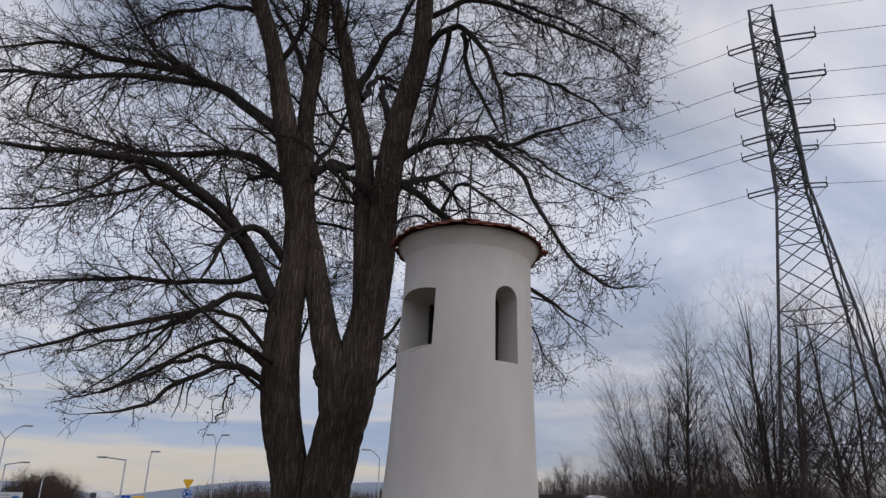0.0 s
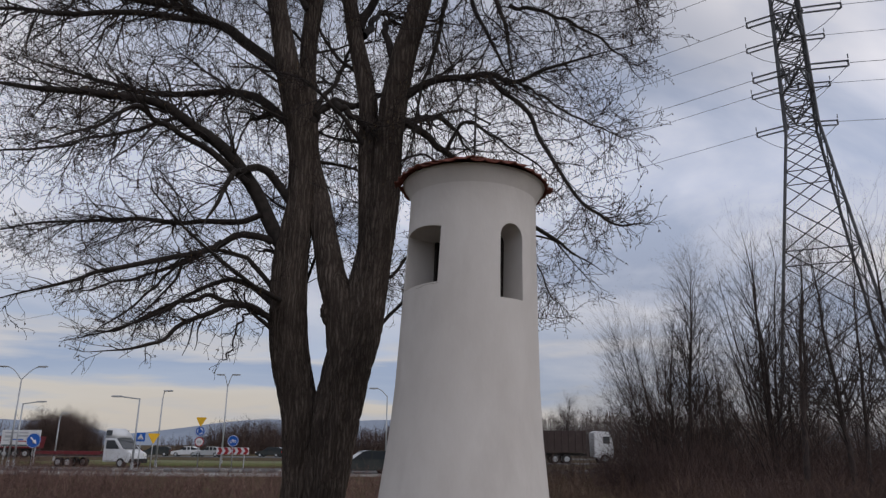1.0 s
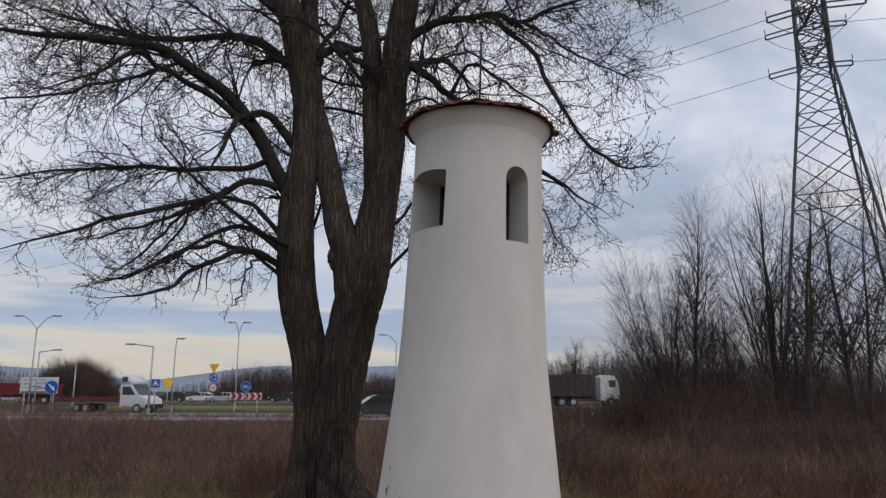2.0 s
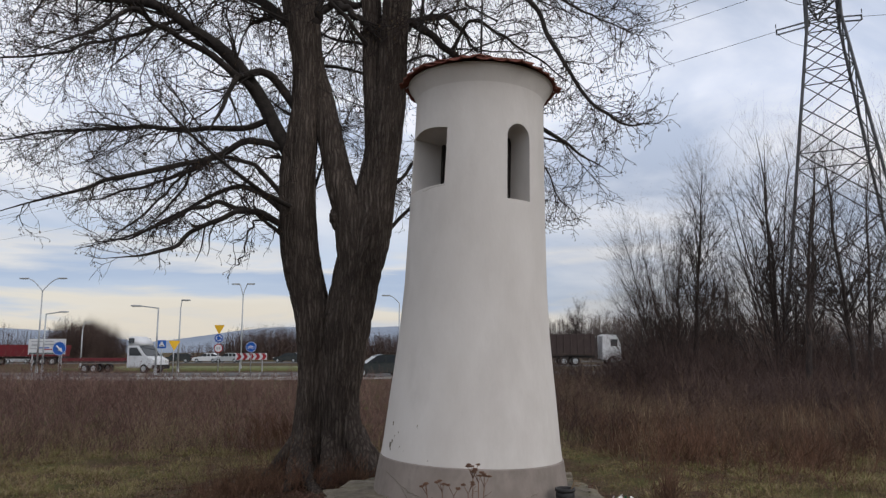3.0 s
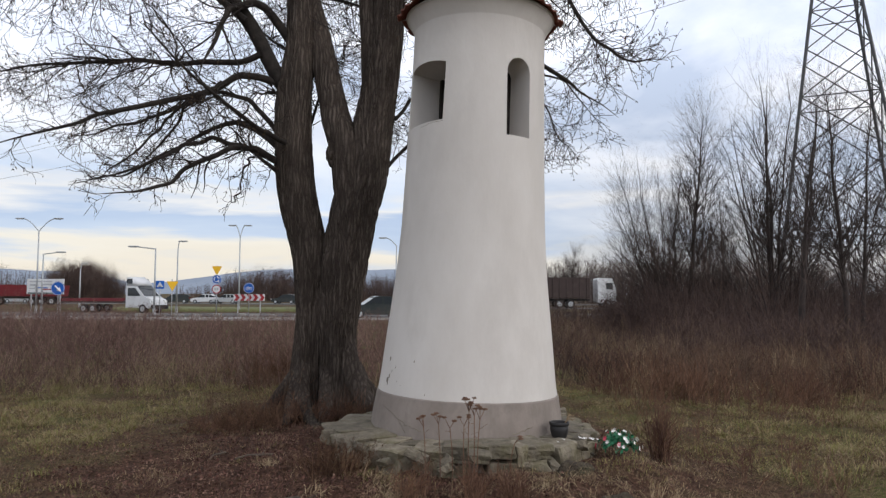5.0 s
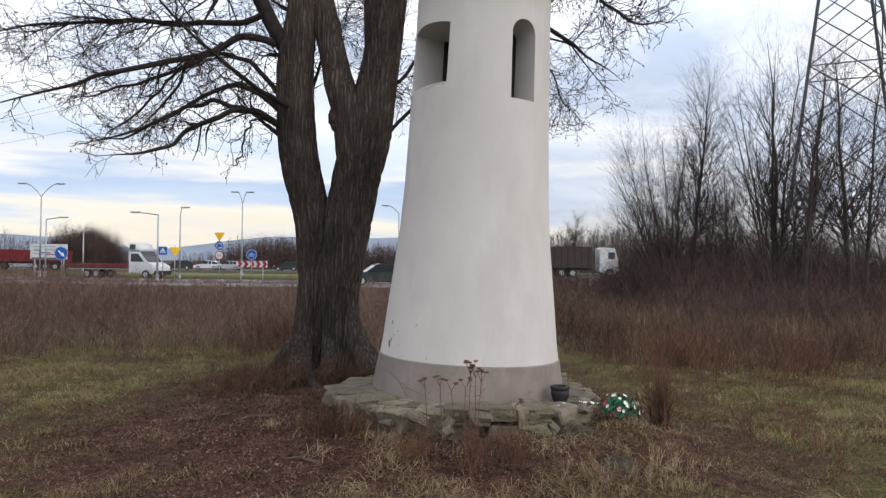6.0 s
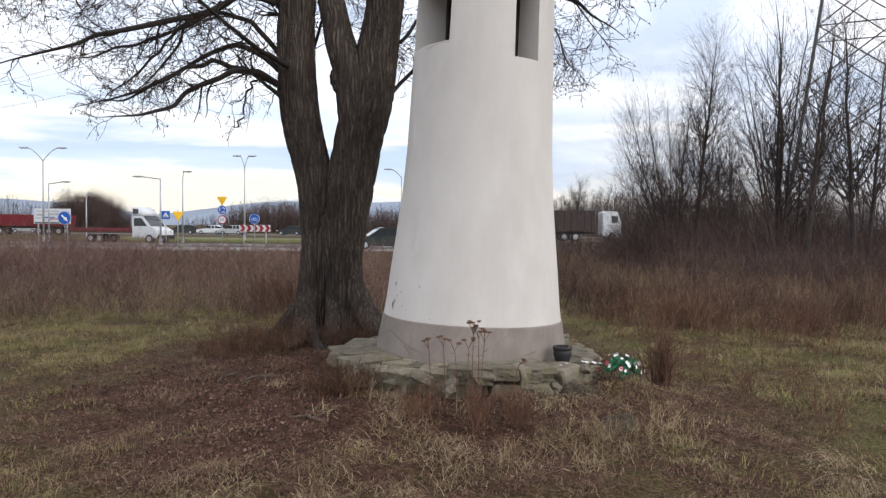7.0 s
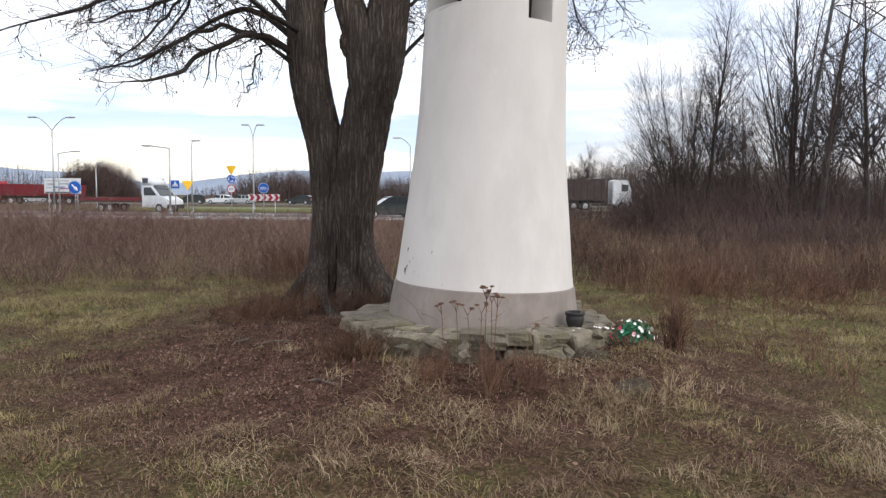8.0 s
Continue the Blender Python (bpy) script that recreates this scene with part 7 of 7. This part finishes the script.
    blades("grass", x[ok], y[ok], (tall_[who] * rng.uniform(0.5, 1.15, len(who)))[ok], 1, TURF, "clumped green and yellowed meadow grass", 0.0028, 1.7, 2, comb=np.arctan2(oy, ox)[ok])
    x, y = field(120000, -10, 10, 1.2, 12.5, 1.1)
    keep = rng.random(len(x)) < np.clip(turf_zone(x, y) * (0.5 + 1.5 * patchy(x, y, 0.9, 7.0)) + 0.04, 0.03, 1.0)
    x, y = x[keep], y[keep]
    blades("grass", x, y, rng.uniform(0.02, 0.07, len(x)), 5, TURF, "short green and yellowed meadow grass", 0.0034, 1.1, 2)
    # straw tufts, combed away from the platform
    tx, ty, ta, th = [], [], [], []

    def tuft(cx, cy, s, m, a=None, tall=0.24):
        tx.append(rng.normal(cx, s, m)), ty.append(rng.normal(cy, s, m))
        ta.append(np.full(m, rng.uniform(0, 6.28) if a is None else a)), th.append(np.full(m, tall))

    for cx, cy, s, m in ((-0.95, 3.55, 0.11, 260), (-0.88, 3.95, 0.09, 220), (-0.80, 3.0, 0.10, 200), (-1.45, 3.0, 0.12, 200), (-1.38, 3.3, 0.10, 130), (-0.62, 5.0, 0.07, 220), (-0.5, 4.75, 0.07, 160),
                         (-0.24, 4.0, 0.14, 240), (-0.26, 3.2, 0.12, 180), (0.75, 4.85, 0.10, 320), (0.95, 5.0, 0.08, 200), (0.56, 4.1, 0.12, 180), (-0.4, 2.85, 0.10, 160), (0.6, 3.2, 0.12, 120), (1.3, 4.95, 0.12, 160)):
        tuft(cx, cy, s, int(m * 0.6), -1.57 + rng.normal(0, 0.6), 0.27)
    for _ in range(50):
        r, a = abs(rng.normal(0, 1.3)), rng.uniform(0, 6.28)
        tuft(0.1 + 1.4 * r * math.cos(a), 3.9 + r * math.sin(a), rng.uniform(0.03, 0.09), int(rng.uniform(20, 70)))
    for _ in range(80):
        cy = rng.uniform(2.2, 12.5)
        tuft(rng.uniform(-1, 1) * (2 + 0.72 * (cy + 1)), cy, rng.uniform(0.04, 0.14), int(rng.uniform(15, 55)), tall=0.18)
    # orange-tan clumps at the mound's east foot
    for cx, cy in ((2.56, 3.85), (2.25, 3.1), (2.4, 3.45), (3.86, 6.4), (4.1, 5.7)):
        tuft(cx, cy, 0.10, 160, tall=0.32)
    x, y, ta, th = np.concatenate(tx), np.concatenate(ty), np.concatenate(ta), np.concatenate(th)
    ok = free(x, y) & (y > 1.6)
    x, y, ta, th = x[ok], y[ok], ta[ok], th[ok]
    blades("dry_grass", x, y, th * rng.uniform(0.35, 1.0, len(x)), 3, STRAW, "bleached drooping tufts of dry grass", 0.0026, 2.6, 6, comb=ta)
    x, y = field(3200, -9, 9, 1.2, 13, 1.2)
    blades("dry_grass", x, y, rng.uniform(0.05, 0.18, len(x)), 4, STRAW, "scattered bleached dry grass blades", 0.0028, 2.0, 4)
    # fallen leaves
    k = 17000
    x = rng.normal(-1.4, 1.5, k)
    y = rng.normal(5.8, 1.5, k)
    x2, y2 = field(3000, -9, 9, 2.2, 12)
    x, y = np.concatenate([x, x2]), np.concatenate([y, y2])
    ok = free(x, y) & (y > 1.8)
    x, y = x[ok], y[ok]
    k = len(x)
    c = np.stack([x, y, ground_z(x, y) + rng.uniform(0.0, 0.03, k)], -1)
    u = unit(rng.normal(size=(k, 3)) * np.array([1, 1, 0.5]))
    v = unit(np.cross(u, rng.normal(size=(k, 3)) * np.array([0.5, 0.5, 1])))
    s = (rng.uniform(0.004, 0.013, k) * rng.uniform(0.7, 1.4, k))[:, None]
    curl = np.cross(u, v) * s * rng.uniform(-0.3, 0.9, (k, 1))
    V = np.stack([c - u * s, c - u * s * 0.2 + v * s * 0.75 + curl, c + u * s * 0.6 + v * s * 0.5 + curl, c + u * s * 1.3, c + u * s * 0.6 - v * s * 0.5 + curl, c - u * s * 0.2 - v * s * 0.75 + curl], 1).reshape(-1, 3)
    ob = part("leaf_litter", mesh_np("leaf_litter", V, np.arange(6 * k).reshape(-1, 6)), LITTER)
    tagged(ob, "brown fallen leaves strewn over the mound", "leaf litter", kind="stuff")

    # tall dead weeds between the mown grass and the road
    def tall(r, k):
        y = 10.8 + 27 * r.random(k) ** 1.35
        x = -(4 + 0.66 * (y + 1)) + (9 + 1.28 * (y + 1)) * r.random(k)
        edge = 11.6 + 0.5 * np.sin(x * 0.8) + np.where(x > 3.5, -0.9 * (x - 3.5), 0) * (x < 8) + np.where(x >= 8, -4.0, 0) + np.where(x < -3, 0.2 * (x + 3), 0)
        y = np.where(y < edge, edge + 24 * r.random(k) ** 1.6, y)
        return x, y

    def west(r, k):
        x, y = tall(r, k * 3)
        ok = x < 1.0 + r.normal(0, 0.6, len(x))
        return x[ok][:k], y[ok][:k]

    def east(r, k):
        x, y = tall(r, k * 3)
        ok = x > 1.0 + r.normal(0, 0.6, len(x))
        return x[ok][:k], y[ok][:k]

    def rank(x, y):
        """The weeds stand highest towards the west and before the thicket, and in drifts."""
        s = -x / (y + 1)
        deep = np.clip((y - 13) / 4, 0, 1)
        up = 1 + deep * (0.55 * np.clip((s - 0.36) / 0.12, 0, 1) + 0.15 * np.clip((s - 0.05) / 0.1, 0, 1) + 0.25 * np.clip((-s - 0.05) / 0.1, 0, 1))
        return up * np.array([1 + 0.4 * noise.noise(Vector((a * 0.6, b * 0.6, 4.0))) + 0.3 * noise.noise(Vector((a * 1.7, b * 1.7, 8.0))) for a, b in zip(x, y)])

    brush("dead_weeds", 7600, west, 0.98, 81, WEED, "tall tangled dead brown weeds", 6, 0.0052, 0.20, 0.40, "dead weeds", rank)
    brush("dead_weeds", 7600, east, 1.0, 91, THICKET_WEED, "dark tangled dead weeds before the thicket", 6, 0.0052, 0.22, 0.44, "dead weeds", rank)

    def fringe(r, k):
        x = r.uniform(-10, 9, k)
        y = 10.6 + 1.6 * r.random(k) - np.where(x > 3.5, 0.8 * np.minimum(x - 3.5, 4), 0)
        return x, y

    brush("pale_weeds", 800, fringe, 0.55, 82, STRAW, "pale dry grass stalks at the meadow's edge", 3, 0.003, 0.12, 0.25, "dead weeds")

    def pale(r, k):
        i = r.integers(0, 26, k)
        cx = 3.2 + 6.5 * ((i * 0.618) % 1)
        cy = 9.2 + 5.5 * ((i * 0.377) % 1) + np.where(cx < 5, 1.6, 0)
        return r.normal(cx, 0.16), r.normal(cy, 0.16)

    brush("pale_weeds", 650, pale, 0.9, 88, STRAW, "tall pale leaning grass clumps before the thicket", 3, 0.003, 0.10, 0.22, "dead weeds")
    def stragglers(x0, x1, y0, y1, q):
        """Loose clumps that stand out of the weeds on to the lawn."""
        def go(r, k):
            g = np.random.default_rng(q)
            cx, cy = g.uniform(x0, x1, 40), y1 - (y1 - y0) * g.random(40) ** 1.6
            i = r.integers(0, 40, k)
            return r.normal(cx[i], 0.13), r.normal(cy[i], 0.13)
        return go

    brush("dead_weeds", 420, stragglers(2.4, 9.5, 7.6, 11.2, 5), 0.5, 96, RUST_WEED, "loose clumps of rust-brown dead weeds on the lawn", 5, 0.004, 0.2, 0.35, "dead weeds")
    brush("dead_weeds", 300, stragglers(-9.5, -2.4, 10.2, 12.2, 6), 0.5, 97, WEED, "loose clumps of brown dead weeds at the lawn's edge", 5, 0.004, 0.2, 0.35, "dead weeds")
    brush("rust_weeds", 1500, lambda r, k: (r.uniform(2.5, 11, k), r.uniform(9.5, 15, k)), 0.8, 89, RUST_WEED, "rust-brown dead weeds before the thicket", 5, 0.004, 0.13, 0.25, "dead weeds")

    def clumps(*cs):
        def go(r, k):
            i = r.integers(0, len(cs), k)
            c = np.array(cs)[i]
            return r.normal(c[:, 0], c[:, 2]), r.normal(c[:, 1], c[:, 2])
        return go

    brush("dock_stalks", 150, clumps((0.12, 4.48, 0.03), (0.14, 4.38, 0.03), (0.42, 4.42, 0.05), (-0.27, 4.55, 0.05), (0.44, 4.36, 0.04), (0.13, 4.30, 0.03), (-0.36, 4.5, 0.05)), 0.40, 83, RUST_WEED, "rust-brown dead weed stalks before the platform", 6, 0.0038, 0.17, 0.22, "dead weeds")
    brush("dock_stalks", 60, clumps((1.90, 5.72, 0.04), (1.94, 5.78, 0.05), (1.92, 5.62, 0.04)), 0.66, 84, RUST_WEED, "rust-brown dead weed clump beside the bouquet", 6, 0.0055, 0.10, 0.12, "dead weeds")
    brush("dock_stalks", 130, clumps((2.34, 5.8, 0.05), (2.38, 5.5, 0.06), (2.7, 5.7, 0.07), (2.55, 5.3, 0.06), (3.25, 5.85, 0.07), (3.6, 6.5, 0.08), (3.13, 5.25, 0.1), (2.81, 4.4, 0.1), (2.58, 6.9, 0.1), (4.1, 7.0, 0.1), (3.0, 7.4, 0.1)), 0.40, 85, RUST_WEED, "scattered rust-brown dead weed stalks in the grass", 4, 0.0036, 0.18, 0.25, "dead weeds")
    brush("basal_shoots", 430, clumps((-2.4, 7.95, 0.2), (-2.65, 7.8, 0.22), (-2.3, 7.75, 0.14), (-1.75, 7.85, 0.1), (-1.3, 7.8, 0.08), (-2.5, 7.5, 0.2), (-1.1, 7.7, 0.08)), 0.34, 86, BRUSHWOOD, "dark brown brushwood round the trunk's foot", 6, 0.005, 0.24, 0.8, "brushwood")
    brush("basal_shoots", 420, clumps((-2.4, 7.8, 0.12), (-2.6, 7.65, 0.2), (-2.8, 7.5, 0.2), (-1.6, 7.8, 0.06), (-2.45, 7.45, 0.2), (-1.45, 7.75, 0.06)), 0.24, 98, RUST_WEED, "matted rust-red dead shoots against the trunk's foot", 7, 0.0055, 0.3, 0.9, "brushwood")
    brush("pale_weeds", 300, clumps((1.25, 4.35, 0.10), (1.45, 4.15, 0.12), (1.05, 4.2, 0.08), (1.65, 4.5, 0.10), (0.75, 4.1, 0.08), (0.9, 3.75, 0.10), (-0.5, 4.35, 0.08), (0.2, 3.75, 0.1)), 0.24, 99, STRAW, "arching pale tufts of dry grass before the platform", 5, 0.0032, 0.22, 0.7, "dry grass")
    brush("basal_shoots", 170, clumps((-2.35, 7.9, 0.2), (-2.15, 7.8, 0.2), (-1.7, 7.8, 0.14), (-1.2, 7.75, 0.1)), 0.5, 95, RUST_WEED, "rust-red dead stalks round the trunk's foot", 6, 0.0042, 0.2, 0.5, "brushwood")
    brush("basal_shoots", 60, clumps((-2.45, 8.0, 0.2), (-2.75, 7.9, 0.2), (-2.1, 7.9, 0.15)), 0.75, 94, BRUSHWOOD, "thin upright shoots beside the trunk", 4, 0.003, 0.14, 0.5, "brushwood")
    brush("dock_stalks", 260, clumps((-1.0, 5.45, 0.12), (-1.15, 5.25, 0.12), (-0.92, 5.2, 0.10)), 0.34, 90, BRUSHWOOD, "low dark dead weed stalks in the leaf litter", 5, 0.003, 0.14, 0.3, "dead weeds")
    brush("bramble", 380, clumps((4.0, 11.4, 0.4), (6.1, 10.9, 0.5), (7.6, 9.8, 0.5), (5.2, 12.6, 0.5), (8.8, 11.6, 0.5), (3.0, 12.8, 0.4)), 0.75, 92, DARK_WEED, "dark dead bramble clump before the thicket", 6, 0.005, 0.2, 0.4, "bramble")
    brush("pale_weeds", 420, clumps((-6.6, 11.6, 0.25), (-5.4, 11.9, 0.2), (-7.8, 11.4, 0.25), (-2.4, 11.8, 0.2), (-4.6, 12.4, 0.3), (-1.9, 11.2, 0.15)), 0.75, 93, STRAW, "pale leaning grass clumps in the dead weeds", 3, 0.003, 0.16, 0.3, "dead weeds")
    brush("bramble", 420, clumps((-3.2, 12.0, 0.35), (-2.9, 12.3, 0.3), (3.6, 10.2, 0.3), (5.2, 9.6, 0.3)), 0.75, 87, RUST_WEED, "dark reddish bramble clump among the weeds", 7, 0.0065, 0.14, 0.3, "bramble")


make_small_things()
make_meadow()
